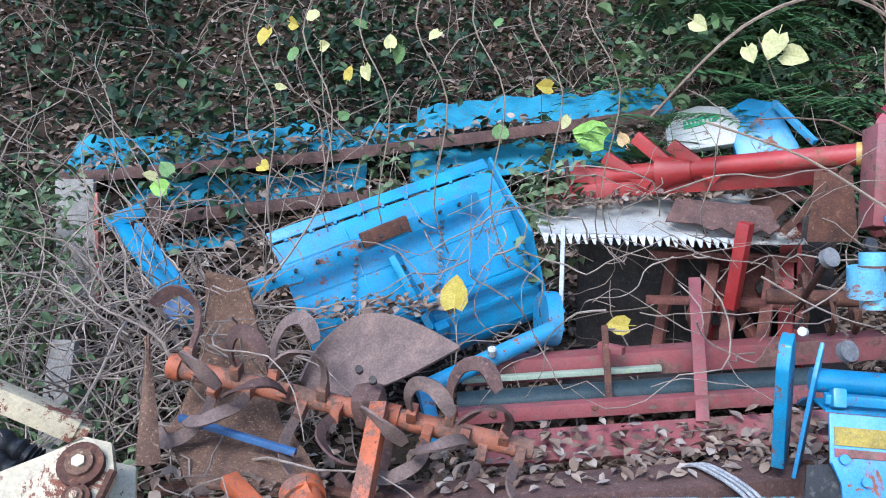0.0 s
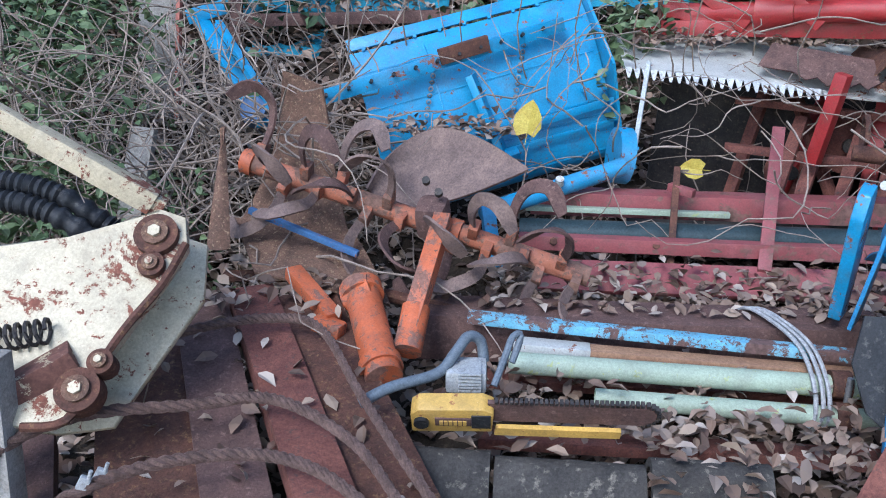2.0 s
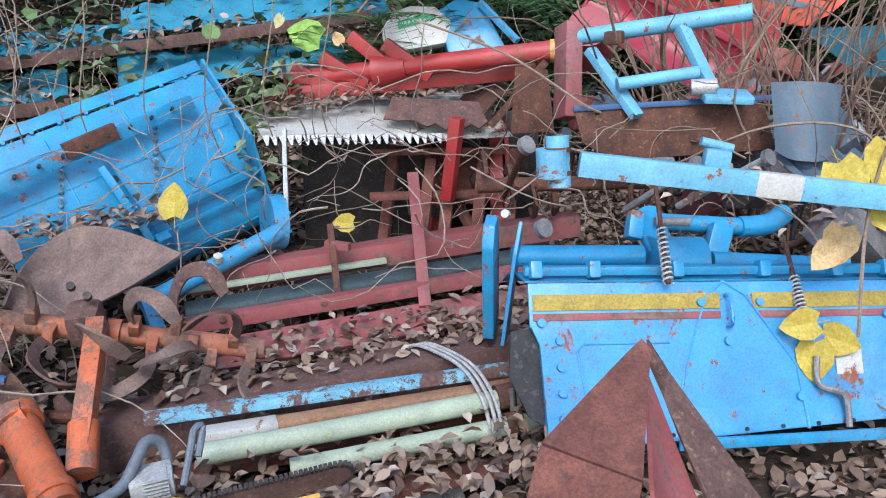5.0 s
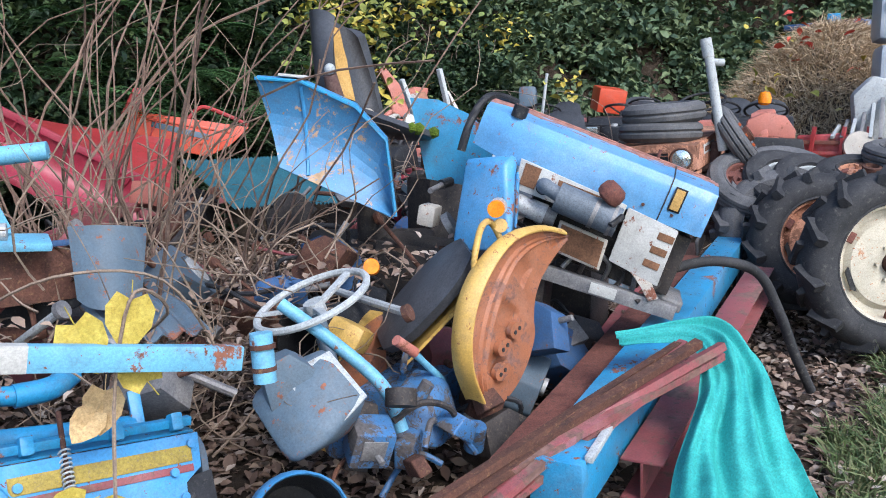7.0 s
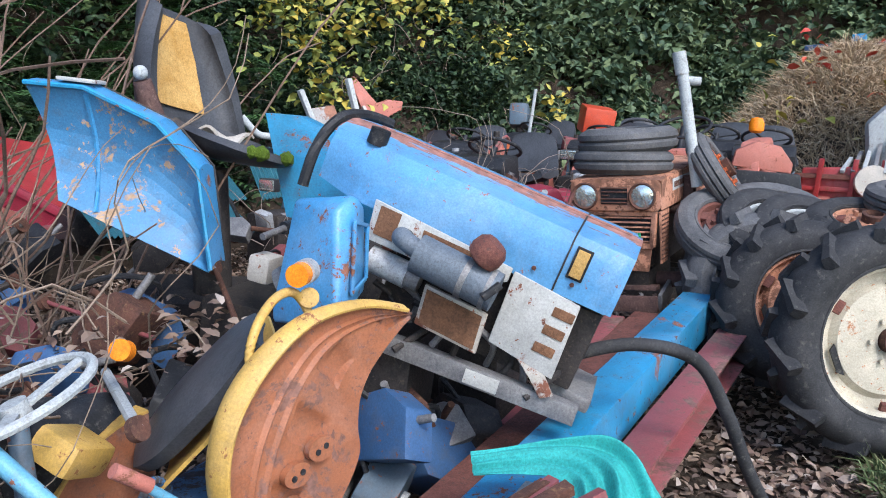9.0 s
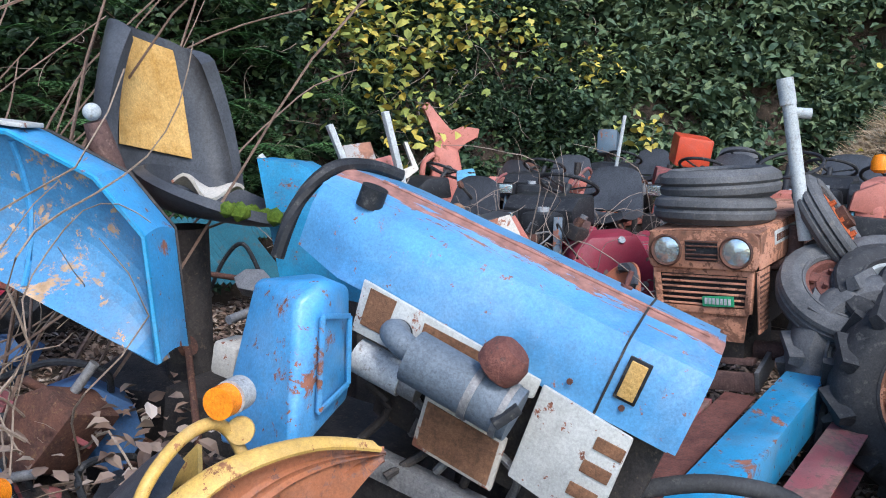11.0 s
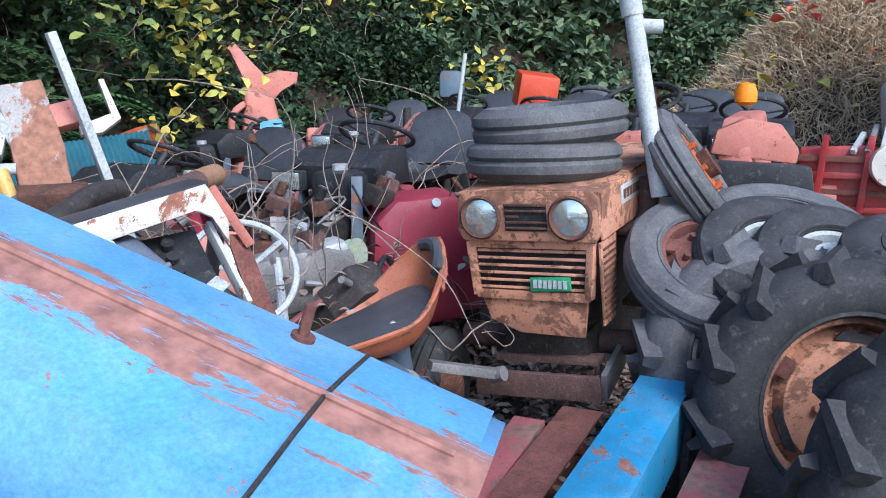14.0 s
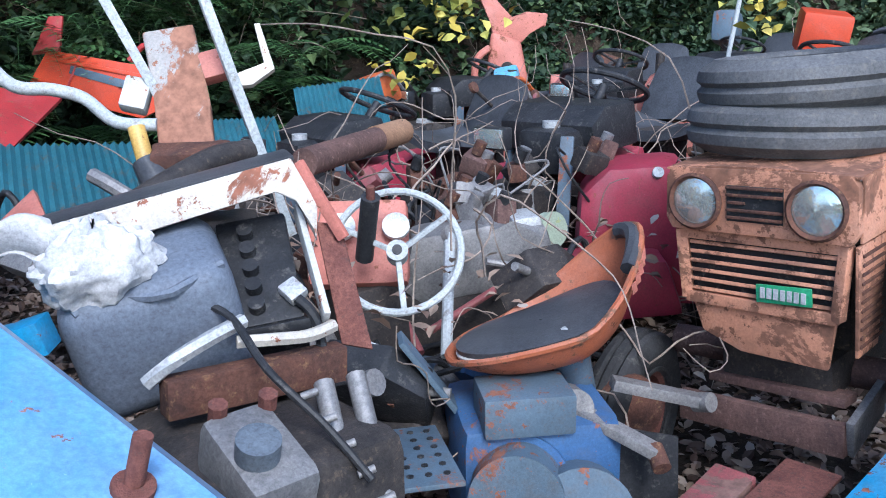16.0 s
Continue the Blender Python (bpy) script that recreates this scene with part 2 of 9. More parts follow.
DIAL = plain("pale_dial", (0.55, 0.56, 0.54), (0.7, 0.7, 0.68), 20, 0.3)
GREENB = plain("green_badge", (0.02, 0.22, 0.10), (0.05, 0.32, 0.16), 20, 0.4)
GOLD = plain("mustard_stripe", (0.24, 0.18, 0.05), (0.40, 0.30, 0.06), 22, 0.6, speck=(0.16, 0.13, 0.11))
MESHR = plain("rusty_mesh", (0.12, 0.06, 0.035), (0.26, 0.13, 0.07), 30, 0.8, relief=0.8)
CLEAR, _nt, _p = nodes_of("headlight_glass")
_p.inputs["Base Color"].default_value, _p.inputs["Roughness"].default_value = (0.62, 0.66, 0.62, 1), 0.12
_p.inputs["Metallic"].default_value = 0.75
bump(_nt, _p, noise_tex(_nt, coords(_nt), 60, 3), 0.5, 0.003)
ROPE = plain("grey_rope", (0.24, 0.24, 0.25), (0.4, 0.4, 0.4), 30, 0.9)
CABLE = plain("wire_rope", (0.07, 0.045, 0.04), (0.19, 0.12, 0.10), 25, 0.8, relief=1.0, depth=0.006)

# ---- building helpers ----
I4 = Matrix.Identity(4)


def basis(o, x, z=(0, 0, 1)):
    """Axes with x along x and z near z."""
    x = Vector(x).normalized()
    y = Vector(z).cross(x).normalized()
    m = Matrix((x, y, x.cross(y))).transposed().to_4x4()
    m.translation = o
    return m


def spanm(p, q, up=(0, 0, 1)):
    """Matrix at the middle of p-q with z along it, and the length."""
    p, q = Vector(p), Vector(q)
    d = q - p
    z = d.normalized()
    u = Vector(up)
    if abs(z.dot(u)) > 0.99:
        u = Vector((1, 0, 0))
    x = u.cross(z).normalized()
    m = Matrix((x, z.cross(x), z)).transposed().to_4x4()
    m.translation = (p + q) / 2
    return m, d.length


def box(bm, w, d, h, m=I4, bev=0.004):
    r = bmesh.ops.create_cube(bm, size=1, matrix=m @ Matrix.Diagonal((w, d, h, 1)))
    if bev:
        es = list({e for v in r["verts"] for e in v.link_edges})
        bmesh.ops.bevel(bm, geom=es, offset=min(bev, 0.3 * min(w, d, h)), segments=2, affect="EDGES", profile=0.6)


def bar(bm, p, q, w, h, up=(0, 0, 1), bev=0.003):
    m, n = spanm(p, q, up)
    box(bm, w, h, n, m, bev)


def cyl(bm, r, h, m=I4, seg=20, r2=None):
    bmesh.ops.create_cone(bm, cap_ends=True, segments=seg, radius1=r, radius2=r if r2 is None else r2, depth=h, matrix=m)


def rod(bm, p, q, r, seg=12, r2=None):
    m, n = spanm(p, q)
    cyl(bm, r, n, m, seg, r2)


def lathe(bm, prof, m=I4, seg=28, arc=360.0):
    full = arc >= 360
    rings = []
    for k in range(seg if full else seg + 1):
        a = radians(arc) * k / seg
        rings.append([bm.verts.new(m @ Vector((r * math.cos(a), r * math.sin(a), z))) for r, z in prof])
    for k in range(seg):
        a, b = rings[k], rings[(k + 1) % len(rings)]
        for i in range(len(prof) - 1):
            bm.faces.new((a[i], b[i], b[i + 1], a[i + 1]))


def tube(bm, pts, r, seg=8, r2=None):
    pts = [Vector(p) for p in pts]
    rings, n = [], len(pts)
    u = Vector((0.3, 0.2, 1)).normalized()
    for k, p in enumerate(pts):
        d = (pts[min(k + 1, n - 1)] - pts[max(k - 1, 0)]).normalized()
        x = u.cross(d)
        x = x.normalized() if x.length > 1e-4 else Vector((1, 0, 0))
        y = d.cross(x)
        rr = r if r2 is None else r + (r2 - r) * k / max(1, n - 1)
        rings.append([bm.verts.new(p + rr * (math.cos(a) * x + math.sin(a) * y)) for a in (2 * math.pi * i / seg for i in range(seg))])
    for a, b in zip(rings, rings[1:]):
        for i in range(seg):
            bm.faces.new((a[i], a[(i + 1) % seg], b[(i + 1) % seg], b[i]))
    bm.faces.new(rings[0][::-1]), bm.faces.new(rings[-1])


def smooth(pts, n=6):
    """A smooth line through the points."""
    pts = [Vector(p) for p in pts]
    out = []
    for k in range(len(pts) - 1):
        p0, p1, p2, p3 = pts[max(k - 1, 0)], pts[k], pts[k + 1], pts[min(k + 2, len(pts) - 1)]
        for i in range(n):
            t = i / n
            out.append(0.5 * (2 * p1 + (p2 - p0) * t + (2 * p0 - 5 * p1 + 4 * p2 - p3) * t * t + (3 * p1 - p0 - 3 * p2 + p3) * t ** 3))
    return out + [pts[-1]]


def prism(bm, poly, th, m=I4, bev=0.0):
    """A plate: the outline in x-z, th thick along y."""
    a = [bm.verts.new(m @ Vector((x, -th / 2, z))) for x, z in poly]
    b = [bm.verts.new(m @ Vector((x, th / 2, z))) for x, z in poly]
    n = len(poly)
    fs = [bm.faces.new(a), bm.faces.new(b[::-1])] + [bm.faces.new((a[i], b[i], b[(i + 1) % n], a[(i + 1) % n])) for i in range(n)]
    if bev:
        es = list({e for f in fs for e in f.edges})
        bmesh.ops.bevel(bm, geom=es, offset=bev, segments=2, affect="EDGES", profile=0.6)


def surf(bm, f, nu, nv, th=0.0):
    """A sheet f(u, v), made th thick."""
    g = [[Vector(f(i / nu, j / nv)) for j in range(nv + 1)] for i in range(nu + 1)]
    top = [[bm.verts.new(p) for p in row] for row in g]
    for i in range(nu):
        for j in range(nv):
            bm.faces.new((top[i][j], top[i + 1][j], top[i + 1][j + 1], top[i][j + 1]))
    if th:
        def nrm(i, j):
            a = g[min(i + 1, nu)][j] - g[max(i - 1, 0)][j]
            b = g[i][min(j + 1, nv)] - g[i][max(j - 1, 0)]
            c = a.cross(b)
            return c.normalized() if c.length > 1e-9 else Vector((0, 0, 1))
        low = [[bm.verts.new(g[i][j] - th * nrm(i, j)) for j in range(nv + 1)] for i in range(nu + 1)]
        for i in range(nu):
            for j in range(nv):
                bm.faces.new((low[i][j], low[i][j + 1], low[i + 1][j + 1], low[i + 1][j]))
        rim = [(i, 0) for i in range(nu + 1)] + [(nu, j) for j in range(1, nv + 1)] + [(i, nv) for i in range(nu - 1, -1, -1)] + [(0, j) for j in range(nv - 1, 0, -1)]
        for (a, b), (c, d) in zip(rim, rim[1:] + rim[:1]):
            bm.faces.new((top[a][b], low[a][b], low[c][d], top[c][d]))


def mesh_of(name, bm, mat, angle=38.0):
    bmesh.ops.recalc_face_normals(bm, faces=bm.faces)
    me = bpy.data.meshes.new(name)
    bm.to_mesh(me)
    bm.free()
    me.materials.append(mat)
    me.polygons.foreach_set("use_smooth", [True] * len(me.polygons))
    me.set_sharp_from_angle(angle=radians(angle))
    return me


def thing(name, label, category, at=(0, 0, 0), group="", kind=""):
    """A thing: an empty at its base. Its parts are modelled in the world and hung under it."""
    ob = new(name)
    ob.empty_display_size = 0.1
    ob.location = at
    return tagged(ob, label, category, group, kind)


def part(name, bm, mat, parent, label="", angle=38.0):
    """Links a bmesh, in world places, as one mesh under a thing or a part."""
    off, p = Vector((0, 0, 0)), parent
    while p:
        off += p.location
        p = p.parent
    bm.transform(Matrix.Translation(-off))
    ob = new(name, mesh_of(name, bm, mat, angle))
    ob.parent = parent
    return tagged(ob, label)


def solo(name, bm, mat, label, category, at=(0, 0, 0), group="", kind="", angle=38.0):
    """A thing of one mesh."""
    bm.transform(Matrix.Translation(-Vector(at)))
    ob = new(name, mesh_of(name, bm, mat, angle))
    ob.location = at
    return tagged(ob, label, category, group, kind)


def B():
    return bmesh.new()


def made(fn, *a, **k):
    bm = bmesh.new()
    fn(bm, *a, **k)
    return bm


def hull(bm, pts, bev=0.012):
    """A convex body through the corners, its edges rounded."""
    vs = [bm.verts.new(p) for p in pts]
    bmesh.ops.convex_hull(bm, input=vs)
    bmesh.ops.delete(bm, geom=[v for v in bm.verts if not v.link_faces], context="VERTS")
    bmesh.ops.dissolve_limit(bm, angle_limit=radians(4), verts=bm.verts[:], edges=bm.edges[:])
    bmesh.ops.bevel(bm, geom=bm.edges[:], offset=bev, segments=3, affect="EDGES", profile=0.5)


def lerp(p, q, t):
    return Vector(p).lerp(Vector(q), t)


# ---- ground, bank and woods ----
BANK = ((-9, 2.6), (-3, 2.75), (-1, 3.0), (0.6, 3.5), (1.6, 4.3), (3, 5.9), (5, 6.9), (8, 6.9), (11, 7.3), (14, 7.0), (17, 5.4), (19, 3.4), (21, 0.5), (23, -6), (26, -20))


def bank_y(x):
    for (a, p), (b, q) in zip(BANK, BANK[1:]):
        if x <= b:
            t = max(0.0, (x - a) / (b - a))
            return p + (q - p) * t
    return BANK[-1][1]


def ground_z(x, y):
    s = max(0.0, y - bank_y(x))
    rise = 0.55 * s if s < 2 else 1.1 + (s - 2) * 1.0
    rise = min(rise, 9.0)
    k = max(0.0, min(1.0, (3 - x) / 2.0))
    rise *= 1 + 1.2 * (1 - k) * min(1.0, s)
    n = noise.noise((x * 1.3, y * 1.3, 0.3)) * 0.05 + noise.noise((x * 5, y * 5, 2.0)) * 0.02
    heap = 1.75 * math.exp(-(((x - 12.8) / 1.5) ** 2 + ((y - 3.0) / 1.5) ** 2))
    far = max(0.0, (x - 6.0) * 0.07) if x < 14 else 0.56
    return 0.03 + rise + n + heap + far


bm = B()
GX = sorted({round(-60 + 6 * i, 3) for i in range(9)} | {round(-8 + 0.16 * i, 3) for i in range(176)} | {22.0 + 6 * i for i in range(9)})
GY = sorted({round(-60 + 6 * i, 3) for i in range(10)} | {round(-4 + 0.16 * i, 3) for i in range(113)} | {16.0 + 8 * i for i in range(8)})
grid = [[bm.verts.new((x, y, ground_z(x, y))) for y in GY] for x in GX]
for i in range(len(GX) - 1):
    for j in range(len(GY) - 1):
        bm.faces.new((grid[i][j], grid[i + 1][j], grid[i + 1][j + 1], grid[i][j + 1]))
tagged(new("ground", mesh_of("ground", bm, SOIL, 60)), "dark soil yard rising into an overgrown bank", "ground", "", "structure")

RNG = np.random.default_rng(7)


def leaf_field(name, mat, pos, size, label, category, up=0.4, long=1.5, droop=0.15, seed=1):
    """Many small folded leaves as one mesh."""
    rng = np.random.default_rng(seed)
    n = len(pos)
    pos = np.asarray(pos, float)
    size = np.broadcast_to(np.asarray(size, float), (n,)) * rng.uniform(0.65, 1.35, n)
    nrm = rng.normal(size=(n, 3))
    nrm[:, 2] = np.abs(nrm[:, 2]) + up * 2
    nrm /= np.linalg.norm(nrm, axis=1)[:, None]
    t = rng.normal(size=(n, 3))
    t -= nrm * (t * nrm).sum(1)[:, None]
    t /= np.linalg.norm(t, axis=1)[:, None]
    b = np.cross(nrm, t)
    L, W = (size * long)[:, None], size[:, None]
    curl = rng.uniform(-0.1, 0.35, n)[:, None]
    pts = np.stack([pos - t * L * 0.5, pos - b * W * 0.36 - t * L * 0.24 + nrm * W * curl * 0.8, pos - b * W * 0.40 + t * L * 0.1 + nrm * W * curl, pos + t * L * 0.5 - nrm * L * droop,
                    pos + b * W * 0.40 + t * L * 0.1 + nrm * W * curl, pos + b * W * 0.36 - t * L * 0.24 + nrm * W * curl * 0.8, pos + t * L * 0.02], 1).reshape(-1, 3)
    k = np.arange(n)[:, None] * 7
    faces = np.concatenate([k + [i, (i + 1) % 6, 6] for i in range(6)], 0)
    me = bpy.data.meshes.new(name)
    me.from_pydata(pts.tolist(), [], faces.tolist())
    me.materials.append(mat)
    return tagged(new(name, me), label, category, "", "stuff")


def clumps(rng, centres, n, spread):
    c = np.asarray(centres)[rng.integers(0, len(centres), n)]
    return c + rng.normal(size=(n, 3)) * spread


def on_bank(rng, n, x0, x1, s0, s1, lift):
    out = []
    for _ in range(n):
        x = rng.uniform(x0, x1)
        y = bank_y(x) + rng.uniform(s0, s1)
        out.append((x, y, ground_z(x, y) + abs(rng.normal()) * lift))
    return out


rng = np.random.default_rng(3)
leaf_field("leaf_litter", LITTER, on_bank(rng, 34000, -4.5, 4.0, -0.4, 4.5, 0.03), 0.042, "brown dead leaves lying on the bank", "leaves", 0.8, 1.5, 0.1, 2)
leaf_field("sheet_litter", LITTER, [(rng.uniform(-2.2, 1.3), y0 + rng.uniform(-0.08, 0.3), z0 + abs(rng.normal()) * 0.03) for y0, z0 in ((4.72, 1.27), (4.5, 1.07), (4.74, 1.34)) for _ in range(450)], 0.036, "dead leaves caught on the blue sheets", "leaves", 0.6, 1.5, 0.1, 41)
pts = []
while len(pts) < 40000:
    x, y = rng.uniform(-1.8, 7.5), rng.uniform(-0.4, 6.8)
    if y < bank_y(x):
        edge_gap = abs(rng.normal()) * 0.025
        if y > 0.35 + 0.5 * noise.noise((x * 1.7, 3.0, 1.0)) - 40 * edge_gap * 0.5:
            pts.append((x, y, ground_z(x, y) + edge_gap))
leaf_field("yard_leaf_litter", LITTER, pts, 0.036, "brown and tan dead leaves covering the yard", "leaves", 0.9, 1.5, 0.1, 5)


def hedge_wall(rng, n, x0, x1, top, lean=0.35, gap=0.2, thick=0.22):
    """Points on a ragged wall of leaves over the foot of the bank."""
    out = []
    while len(out) < n:
        x, h = rng.uniform(x0, x1), rng.uniform(0, 1) ** 1.2 * top
        if noise.noise((x * 1.1, h * 1.2, 5.0)) + 0.5 * noise.noise((x * 3.1, h * 3.1, 2.0)) < -gap and rng.uniform() > 0.12:
            continue
        y = bank_y(x) + 0.55 + lean * h + 0.75 * noise.noise((x * 0.8, h * 0.9, 1.0)) + 0.35 * noise.noise((x * 2.6, h * 2.6, 9.0)) + rng.normal() * thick
        out.append((x, y, max(ground_z(x, y) - 0.3, 0.15 + h + 0.07 * max(0.0, x - 6))))
    return out


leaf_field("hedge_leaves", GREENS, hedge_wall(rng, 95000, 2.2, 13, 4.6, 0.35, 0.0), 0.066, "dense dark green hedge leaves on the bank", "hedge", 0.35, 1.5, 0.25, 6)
leaf_field("far_hedge_leaves", FARG, hedge_wall(rng, 45000, 12, 22.5, 7.0, 0.3, 0.15), 0.12, "dense dark green woods beyond the yard", "hedge", 0.35, 1.5, 0.25, 16)
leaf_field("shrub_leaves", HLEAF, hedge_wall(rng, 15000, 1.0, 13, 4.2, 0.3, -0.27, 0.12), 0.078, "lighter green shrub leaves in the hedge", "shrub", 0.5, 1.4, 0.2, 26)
seeds = on_bank(rng, 90, -4.5, 2.0, 1.2, 5.0, 0.3)
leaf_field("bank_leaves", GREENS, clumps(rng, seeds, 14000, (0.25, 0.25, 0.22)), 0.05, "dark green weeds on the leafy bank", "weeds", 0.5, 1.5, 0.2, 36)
ys = [(7.86, 6.85, 2.15), (7.35, 6.8, 2.45), (8.35, 6.9, 2.4), (8.0, 6.9, 1.75), (9.0, 7.0, 2.65), (7.6, 6.85, 2.6), (8.6, 7.0, 2.9), (7.1, 6.8, 2.75), (12.4, 7.8, 2.5), (10.5, 7.6, 2.8), (9.5, 5.0, 1.55), (7.3, 6.0, 1.4), (7.5, 6.0, 1.62), (7.0, 6.0, 1.15)]
leaf_field("yellow_leaves", YLEAF, clumps(rng, ys[:10], 330, (0.22, 0.15, 0.15)), 0.085, "bright yellow autumn leaves on the hedge", "leaves", 0.5, 1.3, 0.2, 8)
leaf_field("yellow_green_leaves", leafy("yellow_green_leaves", (0.16, 0.20, 0.05), (0.26, 0.28, 0.07), (0.12, 0.17, 0.05)), clumps(rng, ys[:10], 420, (0.42, 0.2, 0.3)), 0.08, "yellow-green leaves round the yellow ones", "leaves", 0.5, 1.3, 0.2, 28)
leaf_field("yellow_weed_leaves", YLEAF, clumps(rng, ys[10:], 60, (0.12, 0.12, 0.08)), 0.075, "yellow weed leaves among the machines", "leaves", 0.5, 1.3, 0.2, 18)
leaf_field("bush_leaves", BUSH, clumps(rng, [(-1.9, 3.1, 0.75), (-1.75, 2.9, 0.5), (-2.1, 3.4, 1.0), (-1.5, 2.95, 0.3), (-2.3, 2.8, 0.55), (-1.8, 3.5, 1.1), (-1.6, 2.6, 0.25)], 4200, (0.2, 0.2, 0.18)), 0.032, "small pale green bush leaves over scrap", "bush", 0.5, 1.7, 0.15, 9)
leaf_field("weed_leaves", BUSH, clumps(rng, [(0.42, 3.75, 1.05), (0.36, 3.6, 0.98), (-0.25, 4.2, 1.15), (1.1, 5.0, 1.5), (2.9, 5.3, 0.9)], 700, (0.09, 0.09, 0.12)), 0.04, "fresh green weed leaves between machines", "weeds", 0.5, 1.5, 0.15, 19)


def blades(name, mat, pos, h, w, label, category, seed=1, lean=0.4):
    """Grass or straw: thin tapered blades as one mesh."""
    rng = np.random.default_rng(seed)
    n = len(pos)
    pos = np.asarray(pos, float)
    d = rng.normal(size=(n, 3)) * lean
    d[:, 2] = 1
    d /= np.linalg.norm(d, axis=1)[:, None]
    s = np.cross(d, rng.normal(size=(n, 3)))
    s /= np.linalg.norm(s, axis=1)[:, None]
    hh = (h * rng.uniform(0.4, 1.3, n))[:, None]
    bend = rng.normal(size=(n, 3)) * 0.3 * hh
    bend[:, 2] = -abs(bend[:, 2])
    mid = pos + d * hh * 0.55
    p = np.stack([pos - s * w, pos + s * w, mid + s * w * 0.8, mid - s * w * 0.8, pos + d * hh + bend], 1).reshape(-1, 3)
    k = np.arange(n) * 5
    faces = [(a, a + 1, a + 2, a + 3) for a in k] + [(a + 3, a + 2, a + 4) for a in k]
    me = bpy.data.meshes.new(name)
    me.from_pydata(p.tolist(), [], [tuple(int(i) for i in f) for f in faces])
    me.materials.append(mat)
    return tagged(new(name, me), label, category, "", "stuff")


pts = []
while len(pts) < 34000:
    x, y = rng.uniform(2.9, 6.4), rng.uniform(-1.5, 0.95)
    if noise.noise((x * 2, y * 2, 4)) > -0.2 and y < 0.30 + 0.30 * min(1.5, x - 2.9):
        pts.append((x, y, ground_z(x, y)))
blades("grass", GRASS, pts, 0.15, 0.004, "short trampled grass beside the wheels", "grass", 3, 0.7)
pts = []
while len(pts) < 36000:
    x, y = rng.normal(12.8, 1.2), rng.normal(3.0, 1.2)
    pts.append((x, y, ground_z(x, y) - 0.03))
blades("dry_brush_heap", DRYL, pts, 0.30, 0.006, "heap of dry brown brush and straw", "brush", 4, 1.2)
leaf_field("heap_leaves", YLEAF, clumps(rng, [(12.4, 3.0, 1.9), (12.2, 2.4, 1.7), (12.6, 3.6, 2.2), (11.9, 3.2, 1.5)], 60, (0.3, 0.3, 0.15)), 0.10, "yellow-green leaves on the brush heap", "leaves", 0.5, 1.3, 0.2, 21)
leaf_field("heap_red_leaves", leafy("red_leaves", (0.5, 0.05, 0.04), (0.62, 0.12, 0.06), (0.4, 0.03, 0.05)), clumps(rng, [(12.3, 3.2, 2.1), (12.2, 2.3, 1.8), (12.5, 3.0, 2.2)], 30, (0.22, 0.22, 0.12)), 0.09, "red autumn leaves on the brush heap", "leaves", 0.5, 1.3, 0.2, 22)


def stems(name, mat, starts, length, r, label, category, seed=1, wander=0.35, up=1.0):
    """Dry vines and stalks: many thin wandering stems as one mesh."""
    rd = random.Random(seed)
    bm = B()
    for s in starts:
        p = Vector(s)
        d = Vector((rd.gauss(0, 0.5), rd.gauss(0, 0.5), up)).normalized()
        line = [p.copy()]
        n = rd.randint(5, 9)
        step = length * rd.uniform(0.5, 1.3) / n
        for _ in range(n):
            d = (d + Vector((rd.gauss(0, wander), rd.gauss(0, wander), rd.gauss(0, wander) - 0.06))).normalized()
            p = p + d * step
            line.append(p.copy())
        tube(bm, smooth(line, 2), r * rd.uniform(0.6, 1.4), 4, r * 0.4)
    return solo(name, bm, mat, label, category, (0, 0, 0), "", "stuff")


stems("dry_vines", TWIG, [(x, y, z - 0.1) for x, y, z in on_bank(rng, 900, -4.2, 2.2, -0.3, 3.6, 0.2)], 1.1, 0.0042, "tangle of dry brown vines on the bank", "vines", 3, 0.4, 0.35)
stems("tall_dry_stems", STALK, [(rng.uniform(2.3, 3.2), rng.uniform(2.75, 4.3), 0.3) for _ in range(95)], 2.2, 0.008, "tall dry stems standing among the machines", "stems", 5, 0.17, 1.6)
stems("fine_stems", BARK, [(rng.uniform(1.9, 3.2), rng.uniform(2.0, 3.6), rng.uniform(0.3, 0.9)) for _ in range(150)], 1.0, 0.0035, "thin dry twigs over the scrap", "stems", 6, 0.45, 0.6)
stems("yard_twigs", TWIG, [(rng.uniform(5.0, 7.0), rng.uniform(2.5, 4.4), rng.uniform(0.4, 1.0)) for _ in range(170)], 0.8, 0.0035, "thin dry vines over old tractors", "vines", 7, 0.5, 0.3)
stems("hedge_vines", TWIG, hedge_wall(rng, 260, 2.5, 13, 3.4), 1.3, 0.006, "bare vines hanging in the hedge", "vines", 8, 0.4, -0.4)
stems("left_twigs", TWIG, [(rng.uniform(-2.2, -0.7), rng.uniform(2.6, 3.5), rng.uniform(0.2, 0.9)) for _ in range(420)], 0.9, 0.004, "dry twig thicket beside the loader", "vines", 9, 0.45, 0.4)
stems("loose_twigs", TWIG, [(rng.uniform(-0.2, 1.6), rng.uniform(2.6, 3.9), rng.uniform(0.5, 1.15)) for _ in range(90)], 0.7, 0.003, "thin dry vines over the machines", "vines", 10, 0.5, 0.1)


